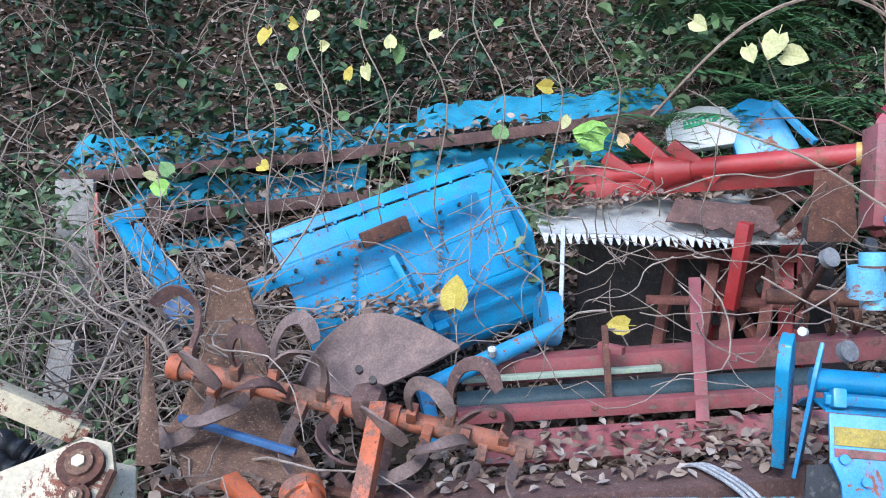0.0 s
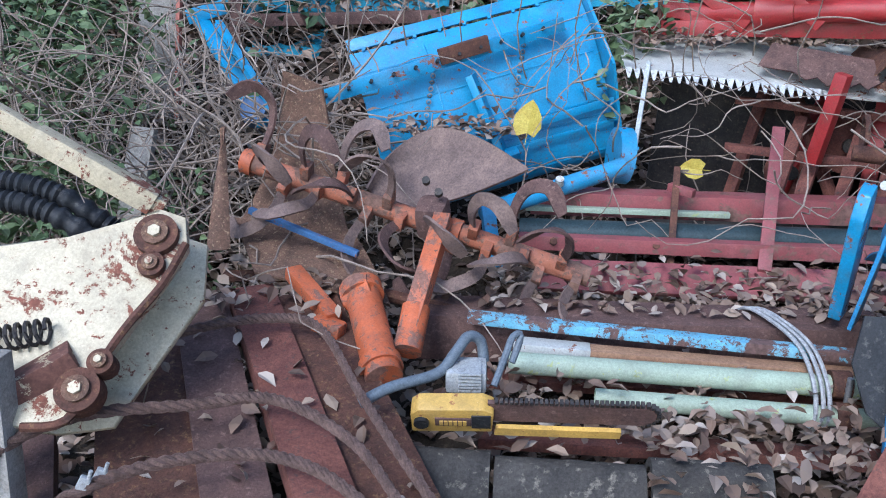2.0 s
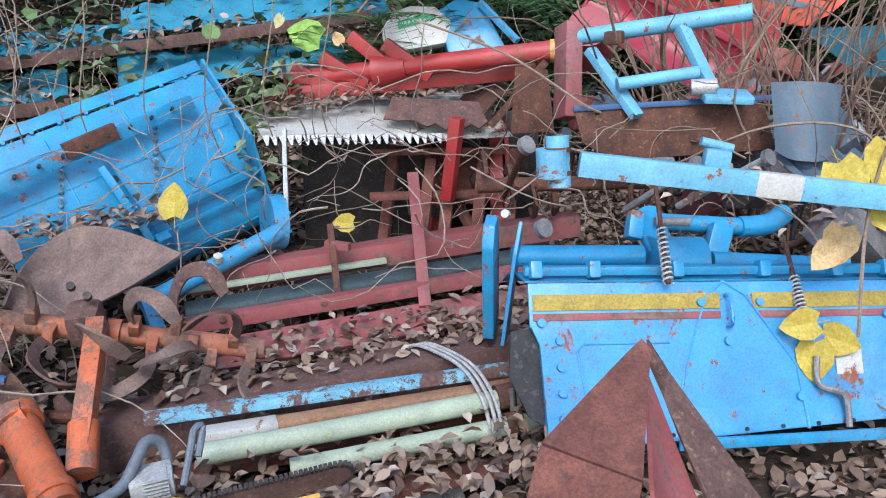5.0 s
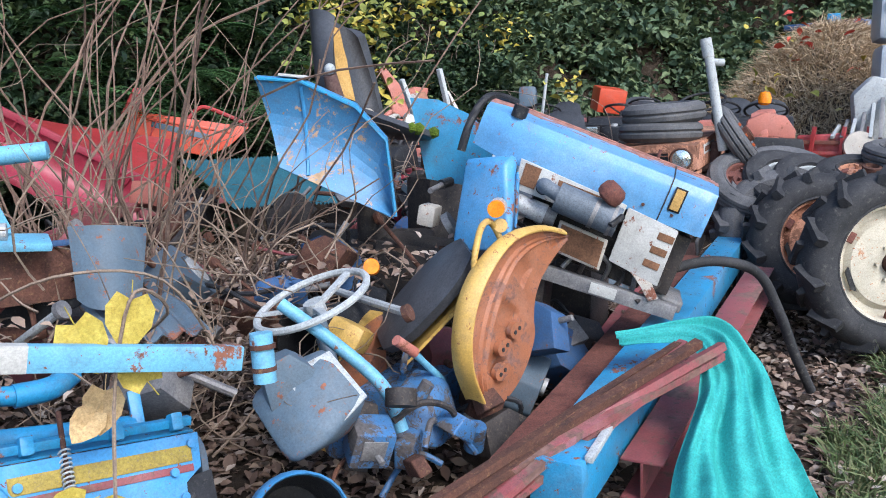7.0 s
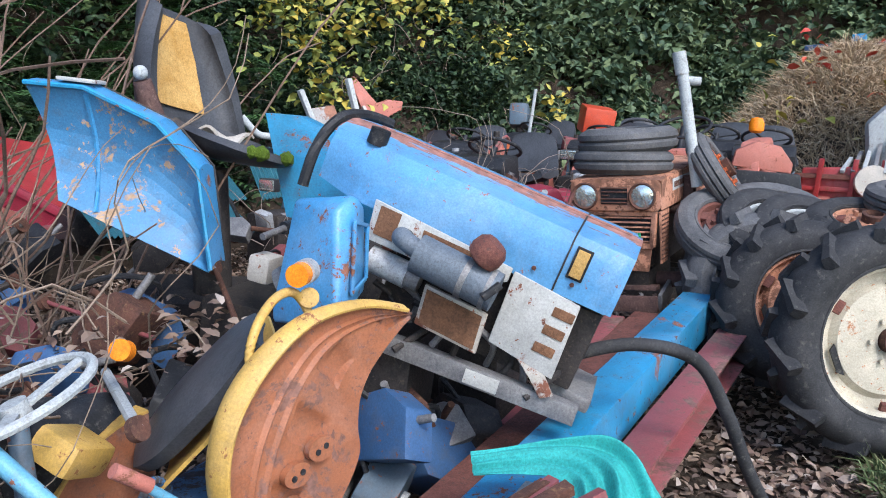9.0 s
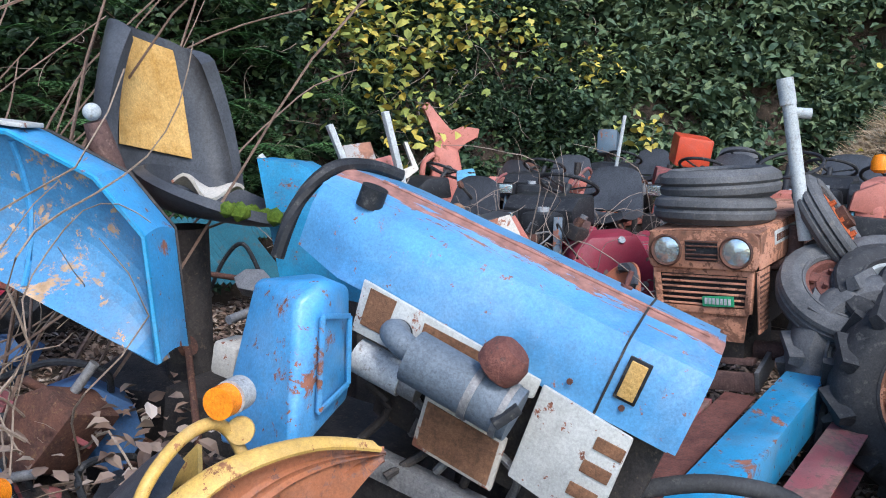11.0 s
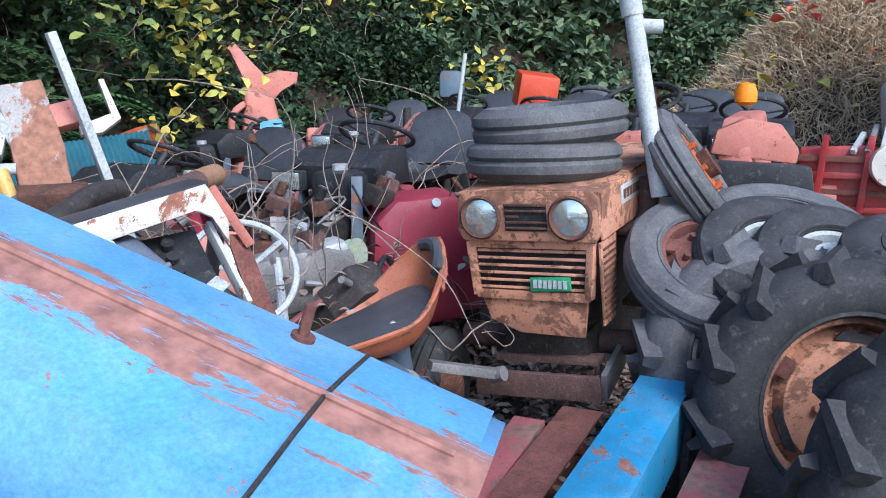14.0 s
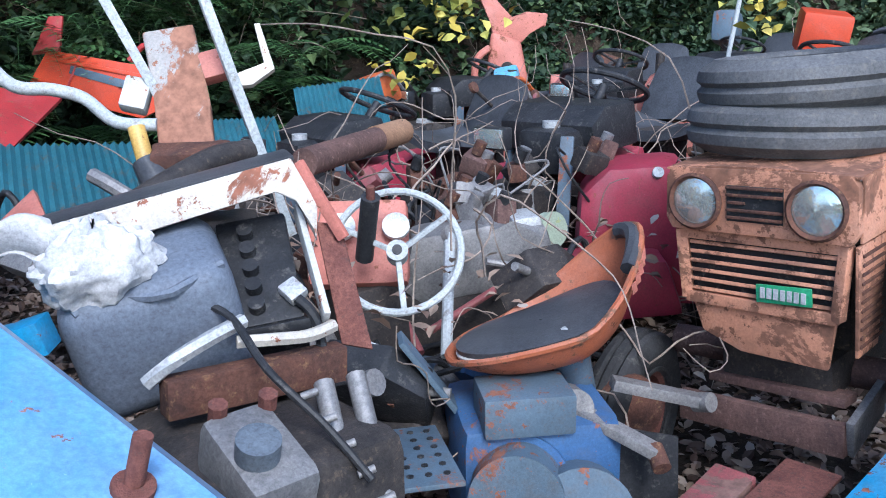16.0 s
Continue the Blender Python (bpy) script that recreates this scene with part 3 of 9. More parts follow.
def fern(p, az, L, seed):
    """One frond: an arched stem with paired leaflets."""
    rd = random.Random(seed)
    bm = B()
    ca, sa = math.cos(az), math.sin(az)
    line = [Vector(p) + Vector((ca * L * t, sa * L * t, L * (0.55 * t - 0.75 * t * t))) for t in [k / 14 for k in range(15)]]
    tube(bm, line, 0.004, 4, 0.001)
    for k in range(2, 15):
        w = L * 0.26 * math.sin(math.pi * (k / 15) ** 0.8)
        for s in (-1, 1):
            q = line[k]
            out = Vector((-sa * s, ca * s, -0.15)) * w
            fwd = Vector((ca, sa, 0)) * w * 0.25
            e = Vector((ca, sa, 0)) * L * 0.022
            vs = [bm.verts.new(c) for c in (q - e, q + out * 0.6 + fwd * 0.5 - e * 0.8, q + out + fwd, q + out * 0.6 + fwd * 0.5 + e * 0.8, q + e)]
            bm.faces.new(vs)
    return bm


bm = B()
rd = random.Random(12)
for k in range(95):
    x = rd.choice((rd.uniform(4.3, 7.2), rd.uniform(4.6, 6.6), rd.uniform(0.9, 2.6)))
    s = rd.uniform(0.25, 1.3)
    y = bank_y(x) + s
    z = ground_z(x, y) + rd.uniform(0.2, 1.3)
    for j in range(5):
        b2 = fern((x, y - 0.3, z), -math.pi / 2 + rd.uniform(-1.4, 1.4), rd.uniform(0.35, 0.7), k * 7 + j)
        me = bpy.data.meshes.new("tmp")
        b2.to_mesh(me)
        b2.free()
        bm.from_mesh(me)
        bpy.data.meshes.remove(me)
solo("ferns", bm, FERN, "arching green ferns at the foot of the hedge", "ferns", (0, 0, 0), "", "stuff")


def heart_leaf(p, n, size, turn, mat, label="large yellow vine leaf"):
    """A large single leaf, folded along its rib."""
    m = axis_of(p, n) @ pose(0, 0, 0, 0, 0, turn)
    bm = B()
    out = [(0, -0.5), (0.28, -0.55), (0.46, -0.25), (0.42, 0.1), (0.2, 0.42), (0, 0.6)]
    for s in (-1, 1):
        rib = [bm.verts.new(m @ Vector((0, y * size, -0.02 * size))) for y in (-0.42, -0.1, 0.25, 0.6)]
        edge = [bm.verts.new(m @ Vector((s * x * size, y * size, (0.10 + 0.03 * math.sin(9 * y)) * size * (x / 0.45)))) for x, y in out[1:5]]
        bm.faces.new((rib[0], edge[0], edge[1], rib[1])), bm.faces.new((rib[1], edge[1], edge[2], rib[2])), bm.faces.new((rib[2], edge[2], edge[3])), bm.faces.new((rib[2], edge[3], rib[3]))
    tube(bm, [m @ Vector((0, -0.42 * size, 0)), m @ Vector((0.02 * size, -0.8 * size, 0.03 * size))], 0.0015, 4)
    return solo("vine_leaf", bm, mat, label, "leaf", p, "vine leaves", "", 80)


def axis_of(o, n):
    n = Vector(n).normalized()
    x = Vector((0, 0, 1)).cross(n).normalized()
    m = Matrix((x, n.cross(x), n)).transposed().to_4x4()
    m.translation = o
    return m


YL1 = plain("yellow_leaf", (0.31, 0.23, 0.03), (0.47, 0.38, 0.08), 30, 0.55, relief=0.3, speck=(0.45, 0.3, 0.06))
GL1 = plain("green_leaf", (0.16, 0.32, 0.05), (0.30, 0.46, 0.12), 30, 0.55, relief=0.3)
PL1 = plain("pale_leaf", (0.34, 0.34, 0.14), (0.50, 0.46, 0.24), 30, 0.6, relief=0.3)
GL2 = plain("dull_green_leaf", (0.09, 0.17, 0.06), (0.17, 0.26, 0.10), 30, 0.55, relief=0.3)
TL1 = plain("tan_leaf", (0.42, 0.27, 0.12), (0.58, 0.42, 0.22), 30, 0.6, relief=0.3)
for p, s, tn, mt in (((1.775, 1.69, 0.935), 0.125, 170, YL1), ((1.663, 1.70, 0.90), 0.125, 200, YL1), ((1.779, 1.685, 0.825), 0.115, 30, YL1),
                     ((1.631, 1.80, 0.477), 0.10, 100, YL1), ((1.768, 1.80, 0.404), 0.105, 250, YL1), ((1.676, 1.79, 0.366), 0.115, 180, YL1),
                     ((0.0, 3.05, 0.80), 0.12, 0, YL1), ((1.748, 1.80, 0.696), 0.11, 170, TL1), ((1.70, 1.80, 0.67), 0.09, 140, TL1), ((0.627, 3.70, 1.314), 0.15, 70, GL1), ((0.76, 3.68, 1.29), 0.06, 30, TL1),
                     ((0.92, 2.40, 1.573), 0.075, 160, PL1), ((0.974, 2.40, 1.539), 0.07, 250, PL1), ((0.86, 2.42, 1.555), 0.05, 200, PL1),
                     ((-1.25, 3.7, 1.22), 0.09, 80, GL1), ((0.62, 3.2, 0.60), 0.085, 90, YL1)):
    heart_leaf(p, (-0.35 - 0.1 * p[0], -0.85, 0.35), s, tn, mt, {"yellow_leaf": "large yellow vine leaf", "green_leaf": "large green vine leaf", "tan_leaf": "dry tan leaf hanging from a vine"}.get(mt.name, "pale faded vine leaf"))
rd = random.Random(31)
for k, (x, y, z) in enumerate(((-0.56, 3.45, 1.84), (-0.45, 3.47, 1.75), (-0.58, 3.49, 1.73), (-0.19, 3.51, 1.75), (-0.16, 3.53, 1.7), (-0.37, 3.55, 1.64), (-0.3, 3.57, 1.64), (-0.3, 3.45, 1.82), (-0.64, 3.47, 1.6), (-0.4, 3.49, 1.47), (0.42, 3.51, 1.53),
                               (0.5, 3.53, 1.38), (0.23, 3.55, 1.36), (-1.24, 3.57, 1.28), (-1.13, 3.45, 1.31), (-0.74, 3.47, 1.29), (1.04, 3.49, 1.73), (1.11, 3.51, 1.74), (-0.5, 3.55, 1.88), (0.25, 3.57, 1.8), (-0.68, 3.45, 1.8), (-0.01, 3.47, 1.76))):
    mt = (YL1, PL1, GL2, PL1, GL2)[k % 5]
    heart_leaf((x, y, z), (rd.uniform(-0.9, 0.7), -0.8, rd.uniform(-0.1, 0.9)), rd.uniform(0.045, 0.08), rd.uniform(0, 360), mt, "green vine leaf hanging over the bank" if mt is GL2 else "yellowing vine leaf hanging over the bank")
bm = B()
for k in range(7):
    x = -0.7 + 0.22 * k
    tube(bm, smooth([(x, 3.9, 2.5), (x + 0.05, 3.6, 2.1), (x - 0.04, 3.4, 1.8), (x + 0.06, 3.3, 1.5), (x - 0.02, 3.35, 1.1), (x + 0.05, 3.5, 0.8)], 4), 0.003, 5)
for ps in ([(1.5, 2.6, 1.25), (1.3, 2.4, 1.55), (1.05, 2.3, 1.68), (0.8, 2.3, 1.62), (0.6, 2.5, 1.4)], [(2.0, 2.2, 0.7), (1.95, 1.8, 0.9), (1.8, 1.7, 1.0), (1.72, 1.68, 0.8), (1.66, 1.62, 0.5)],
           [(1.7, 3.0, 0.95), (1.5, 2.8, 1.0), (1.3, 3.1, 1.2), (1.0, 3.3, 1.35)], [(1.75, 2.6, 0.8), (1.9, 2.3, 0.95), (2.2, 2.2, 0.9), (2.4, 2.2, 0.6)]):
    tube(bm, smooth(ps, 5), 0.005, 5)
solo("hanging_vines", bm, BARK, "pale hanging vines carrying yellow leaves", "vines", (0, 0, 0), "", "stuff")


def block(name, mat, label, category, p, q, w, h, up=(0, 0, 1), group=""):
    a = lerp(p, q, 0.5)
    return solo(name, made(bar, p, q, w, h, up), mat, label, category, a, group)


# ---- on the bank: blue sheets held by rusty rails ----
for k, (x0, x1, z0, z1, y) in enumerate(((-2.15, -0.75, 1.28, 1.46, 4.78), (-0.85, 0.25, 1.30, 1.42, 4.80), (-0.15, 1.30, 1.38, 1.53, 4.82), (-1.75, -0.45, 1.06, 1.20, 4.56), (-0.2, 1.0, 1.12, 1.27, 4.6), (-1.5, -1.1, 0.86, 0.98, 4.4))):
    bm = B()

    def sheet(u, v):
        """A torn strip showing between rails, its lower edge tucked under leaves."""
        x = x0 + (x1 - x0) * u
        rag = 0.30 * noise.noise((x * 3.1, k, 1.0)) + 0.22 * noise.noise((x * 9.0, k, 4.0))
        z = z0 + (z1 - z0) * (v * (1 + rag * v) - 0.1)
        return Vector((x, y + 0.30 * v + 0.05 * noise.noise((x * 2.2, z * 5, k)) + 0.02 * noise.noise((x * 11, z * 11, k)), z + 0.03 * noise.noise((x * 4.0, k, 7.0))))
    surf(bm, sheet, 70, 12, 0.003)
    solo("blue_sheet", bm, TARPB, "torn blue plastic sheet on the bank", "sheet", (x0, y, z0), "blue sheets", "", 70)
for p, q in (((-2.1, 4.62, 1.25), (-0.55, 4.65, 1.268)), ((-0.55, 4.65, 1.272), (1.14, 4.68, 1.365)), ((-1.5, 4.42, 1.02), (-0.08, 4.45, 1.068))):
    block("rusty_rail", BROWN, "rusty steel rail lying across blue sheets", "rail", p, q, 0.07, 0.06, group="rusty rails")
block("rail_post", BROWN, "short rusty post below the rail", "post", (-1.56, 4.45, 0.80), (-1.54, 4.47, 1.12), 0.06, 0.05, (0, 1, 0))
pp = thing("painted_post", "weathered pink and grey wooden board in the bush", "board", (-1.85, 3.95, 0.7))
part("board", made(bar, (-1.80, 3.95, 0.60), (-1.74, 4.0, 1.27), 0.18, 0.03, (0, 1, 0)), GWOOD, pp)
part("painted_edge", made(bar, (-1.69, 3.93, 0.60), (-1.64, 3.98, 1.2), 0.02, 0.035, (0, 1, 0)), SALMON, pp)
block("lower_board", GWOOD, "weathered board with flaking pink paint", "board", (-1.45, 2.75, 0.25), (-1.40, 2.95, 0.75), 0.09, 0.04, (0, 1, 0))


def channel(bm, p, q, w, h, t=0.008, up=(0, 0, 1)):
    """A U-channel, open downwards."""
    m, n = spanm(p, q, up)
    poly = [(-w / 2, 0), (w / 2, 0), (w / 2, -h), (w / 2 - t, -h), (w / 2 - t, -t), (-w / 2 + t, -t), (-w / 2 + t, -h), (-w / 2, -h)]
    prism(bm, poly, n, m @ Matrix(((1, 0, 0, 0), (0, 0, 1, 0), (0, 1, 0, 0), (0, 0, 0, 1))))


def steel_beam(p, q, w, h, mat, label, kind="channel", up=(0, 0, 1), group="steel beams"):
    bm = B()
    if kind == "channel":
        channel(bm, p, q, w, h, 0.008, up)
    elif kind == "H":
        m, n = spanm(p, q, up)
        box(bm, w, 0.009, n, m @ pose(0, h / 2, 0), 0.002)
        box(bm, w, 0.009, n, m @ pose(0, -h / 2, 0), 0.002)
        box(bm, 0.008, h - 0.01, n, m, 0)
    else:
        bar(bm, p, q, w, h, up)
    return solo("steel_beam", bm, mat, label, "beam", lerp(p, q, 0.5), group)


# beams on the ground beside the loader
steel_beam((-0.80, 2.26, 0.43), (-0.33, 1.35, 0.26), 0.13, 0.07, RUSTR, "reddish painted steel channel lying on other beams")
steel_beam((-0.95, 2.24, 0.40), (-0.52, 1.33, 0.22), 0.15, 0.09, BROWN, "brown rusted steel channel lying in the yard")
steel_beam((-0.64, 2.28, 0.41), (-0.14, 1.33, 0.21), 0.17, 0.10, RUST, "dark rusted steel channel lying in the yard")
steel_beam((-1.06, 2.08, 0.36), (-0.70, 1.30, 0.20), 0.24, 0.06, RUST, "wide rusted steel plate beam on the ground")
steel_beam((-1.22, 1.72, 0.24), (-0.92, 1.15, 0.16), 0.14, 0.08, BROWN, "rusted channel lying under the loader arm")
steel_beam((-0.30, 2.30, 0.31), (1.02, 2.33, 0.31), 0.16, 0.14, BROWN, "heavy brown steel beam under thin pipes", "box")
WCYAN = paint("chipped_cyan_paint", (0.19, 0.50, 0.68), 0.75, 0.55, (0.07, 0.04, 0.035), 0.4, 2.2, 0.5)
block("light_blue_bar", WCYAN, "light blue painted flat bar tied to pipes", "bar", (-0.15, 2.18, 0.40), (0.98, 2.14, 0.35), 0.04, 0.03)
block("wooden_slat", WOOD, "brown wooden slat between painted pipes", "slat", (0.14, 2.13, 0.335), (0.95, 2.11, 0.31), 0.05, 0.03)
block("white_bar", WHITE, "short white painted bar beside a pipe", "bar", (-0.02, 2.13, 0.345), (0.19, 2.13, 0.335), 0.055, 0.03)
for p, q, r in (((-0.03, 2.06, 0.325), (1.0, 2.06, 0.30), 0.030), ((0.2, 2.0, 0.265), (1.0, 1.99, 0.25), 0.026)):
    bm = B()
    lathe(bm, [(r - 0.005, -0.5), (r, -0.5), (r, 0.5), (r - 0.005, 0.5), (r - 0.005, -0.5)], spanm(p, q)[0] @ Matrix.Diagonal((1, 1, spanm(p, q)[1], 1)), 20)
    solo("pipe", bm, PGREEN, "pale green painted steel pipe, hollow ends", "pipe", lerp(p, q, 0.5), "tied pipes")
bm = B()
for dx in (0, 0.018, 0.034):
    tube(bm, smooth([(0.62 + dx, 2.40, 0.36), (0.66 + dx, 2.33, 0.40), (0.73 + dx, 2.16, 0.39), (0.75 + dx, 2.04, 0.345), (0.75 + dx, 1.97, 0.27), (0.74 + dx, 2.0, 0.20)], 5), 0.006, 6)
solo("rope", bm, ROPE, "grey rope lashing the pipes together", "rope", (0.7, 2.15, 0.3))
clampth = thing("pipe_clamp", "rusty hinged scaffold clamp on two pipes", "clamp", (0.83, 2.05, 0.28))
part("collar", made(cyl, 0.038, 0.05, pose(0.83, 2.06, 0.31, 0, 90, 0), 16), RUST, clampth)
part("collar", made(cyl, 0.034, 0.05, pose(0.83, 1.995, 0.255, 0, 90, 0), 16), RUST, clampth)
part("bolt", made(rod, (0.84, 2.02, 0.35), (0.84, 2.02, 0.24), 0.008), STEEL, clampth)
# low bed of flat bars under the pipes
for k, (y, z) in enumerate(((1.93, 0.17), (2.2, 0.2), (2.45, 0.22))):
    block("flat_bar", RUSTR, "rusted flat bar beneath the pipes", "bar", (-0.1, y, z), (1.0, y, z), 0.07, 0.03, group="flat bars")
# broken concrete gutter tiles
for k, (x0, x1, dz) in enumerate(((-0.26, -0.06, 0.0), (-0.05, 0.30, -0.012), (0.31, 0.58, 0.01))):
    bm = B()
    surf(bm, lambda u, v: (x0 + (x1 - x0) * u, 1.625 + 0.19 * v, 0.155 + dz + 0.10 * math.sin(math.pi * (0.04 + 0.92 * v)) + 0.004 * noise.noise((u * 9, v * 9, k))), 10, 10, 0.022)
    solo("gutter_tile", bm, CONC, "dark stained curved gutter tile, cracked", "tile", ((x0 + x1) / 2, 1.67, 0.2), "gutter tiles")

block("orange_strip", SCAR, "orange-red plastic strip lying on gravel", "strip", (0.02, 1.555, 0.16), (0.19, 1.575, 0.165), 0.022, 0.008)

# chainsaw
saw = thing("chainsaw", "old yellow chainsaw lying on its side", "chainsaw", (-0.1, 1.78, 0.28))
sm = basis((-0.25, 1.765, 0.30), (1, 0.03, 0.02), (0, -0.5, 1))
bm = B()
prism(bm, [(0, 0), (0.19, 0.005), (0.195, 0.08), (0.17, 0.095), (0.02, 0.09), (0, 0.07)], 0.05, sm, 0.006)
part("body", bm, YELL, saw)
part("chain_bar_cover", made(prism, [(0.195, -0.005), (0.49, -0.008), (0.49, 0.02), (0.2, 0.025)], 0.012, sm @ pose(0, -0.02, 0)), YELL, saw)
guide = part("guide_bar", made(prism, [(0.18, 0.025), (0.52, 0.02)] + [(0.535 + 0.035 * math.sin(a), 0.055 - 0.035 * math.cos(a)) for a in (0.3, 0.8, 1.3, 1.8, 2.3, 2.8)] + [(0.18, 0.095)], 0.012, sm), BROWN, saw)
bm = B()
for k in range(30):
    x = 0.2 + 0.0115 * k
    box(bm, 0.008, 0.014, 0.009, sm @ pose(x, 0, 0.098 - 0.00005 * k), 0)
for k in range(9):
    a = 0.2 + 0.33 * k
    box(bm, 0.009, 0.014, 0.009, sm @ pose(0.535 + 0.04 * math.sin(a), 0, 0.056 - 0.04 * math.cos(a)), 0)
part("chain", bm, GREASE, guide)
part("screw", made(cyl, 0.018, 0.01, sm @ pose(0.025, -0.03, 0.045, 90, 0, 0), 16), BLACK, saw)
part("name_plate", made(box, 0.085, 0.004, 0.03, sm @ pose(0.10, -0.028, 0.05), 0.002), BROWN, saw, "worn brown nameplate")
bm = B()
for k in range(6):
    box(bm, 0.008, 0.004, 0.016, sm @ pose(0.072 + 0.011 * k, -0.031, 0.05), 0)
part("lettering", bm, YELL, saw)
part("vent", made(box, 0.045, 0.006, 0.05, sm @ pose(0.165, -0.026, 0.05), 0.002), BLACK, saw)
part("handle", made(tube, smooth([(-0.37, 1.72, 0.37), (-0.30, 1.76, 0.395), (-0.20, 1.83, 0.40), (-0.16, 1.86, 0.44), (-0.13, 1.90, 0.47), (-0.10, 1.92, 0.45), (-0.09, 1.91, 0.40)], 5), 0.014, 10), MUFF, saw, "grey rubber grip")
part("cylinder", made(box, 0.10, 0.08, 0.06, pose(-0.13, 1.86, 0.385, 5, 0, 3), 0.01), ALU, saw)
for k in range(6):
    part("cooling_fin", made(box, 0.055, 0.065, 0.004, pose(-0.12, 1.84, 0.37 + 0.009 * k, 5, 0, 3), 0), ALU, saw)
part("hand_guard", made(tube, smooth([(-0.06, 1.82, 0.38), (-0.035, 1.87, 0.44), (-0.02, 1.90, 0.475), (0.0, 1.91, 0.475), (-0.02, 1.87, 0.42)], 4), 0.009, 8), MUFF, saw)

# cream loader arm
ldr = thing("loader_arm", "cream painted loader arm, chipped and rusty", "loader", (-1.05, 1.7, 0.2))
lm = basis((-0.835, 1.775, 0.737), (0.42, 0.9, 0.1), (0.1, -0.3, 1))
wm = basis((-0.84, 1.775, 0.735), (0.985, 0.17, 0.02), (0.16, 0.72, 0.68))
part("plate", made(prism, [(0.06, 0.05), (0.0, 0.075), (-0.2, 0.0), (-0.42, -0.01), (-0.42, -0.40), (-0.24, -0.43), (-0.15, -0.42), (-0.10, -0.31), (0.02, -0.12), (0.07, -0.03)], 0.03, wm, 0.008), LOADC, ldr)
part("plate", made(prism, [(0.06, 0.05), (0.0, 0.075), (-0.2, 0.0), (-0.42, -0.01), (-0.42, -0.38), (-0.24, -0.41), (-0.12, -0.40), (-0.07, -0.31), (0.06, -0.1)], 0.02, wm @ pose(0.02, 0.14, 0), 0.006), LOADC, ldr)
bm = B()
bar(bm, (-1.4, 1.74, 1.16), (-0.86, 1.86, 0.785), 0.042, 0.042)
part("strut", bm, LOADC, ldr)
for px, pz, r in ((0.0, 0.0, 0.05), (-0.005, -0.075, 0.03), (-0.13, -0.36, 0.048), (-0.09, -0.30, 0.028)):
    pn = part("pin_boss", made(cyl, r, 0.05, wm @ pose(px, -0.01, pz, 90, 0, 0), 22), RUST, ldr, "rusty pin boss")
    part("pin", made(cyl, r * 0.6, 0.07, wm @ pose(px, -0.01, pz, 90, 0, 0), 18), RUSTP, pn)
    part("bolt_head", made(cyl, r * 0.3, 0.085, wm @ pose(px, -0.01, pz, 90, 0, 0), 6), LOADC, pn)
part("rib", made(bar, wm @ Vector((-0.40, -0.03, -0.1)), wm @ Vector((-0.30, -0.03, -0.38)), 0.03, 0.015), LOADC, ldr)
part("lower_arm", made(bar, (-1.3, 1.36, 0.36), (-0.95, 1.56, 0.53), 0.10, 0.09), CORE, ldr, "rusted lower arm, little cream paint left")
def bellows(bm, pts, r, pitch=0.011):
    """A corrugated hose as one skin."""
    line = smooth(pts, 24)
    run, prev, rings = 0.0, line[0], []
    for k, p in enumerate(line):
        run += (p - prev).length
        prev = p
        d = (line[min(k + 1, len(line) - 1)] - line[max(k - 1, 0)]).normalized()
        x = Vector((0.1, 1, 0.2)).cross(d).normalized()
        y = d.cross(x)
        rr = r * (1 + 0.16 * math.sin(2 * math.pi * run / pitch))
        rings.append([bm.verts.new(p + rr * (math.cos(a) * x + math.sin(a) * y)) for a in (math.pi * i / 6 for i in range(12))])
    for a, b in zip(rings, rings[1:]):
        for i in range(12):
            bm.faces.new((a[i], a[(i + 1) % 12], b[(i + 1) % 12], b[i]))


for dz, dy in ((0.0, 0.0), (0.035, 0.05)):
    part("bellows_hose", made(bellows, [(-1.62, 1.98 + dy, 0.80 + dz), (-1.41, 2.0 + dy, 0.755 + dz), (-1.24, 2.0 + dy, 0.72 + dz), (-1.08, 2.0 + dy, 0.62 + dz)], 0.028), BLACK, ldr, "black corrugated hose")
edge = [wm @ Vector((x, -0.016, z)) for x, z in ((0.065, -0.02), (0.02, -0.12), (-0.05, -0.22), (-0.10, -0.31), (-0.15, -0.42), (-0.24, -0.43))]
part("rusty_edge", made(tube, smooth(edge, 4), 0.010, 6), RUST, ldr, "rusted plate edge")
part("strut_sleeve", made(bar, (-1.12, 1.80, 0.965), (-0.88, 1.855, 0.80), 0.054, 0.054), LOADC, ldr)
bm = B()
sp, sn = spanm((-1.25, 1.5, 0.56), (-1.0, 1.55, 0.60))
tube(bm, [sp @ Vector((0.026 * math.cos(k * 0.6), 0.026 * math.sin(k * 0.6), (k / 130 - 0.5) * sn)) for k in range(131)], 0.005, 5)
part("spring", bm, GREASE, ldr)
block("grey_post", GWOOD, "weathered grey wooden post beside the loader", "post", (-1.08, 1.40, 0.0), (-1.06, 1.43, 0.60), 0.06, 0.06, (0, 1, 0))

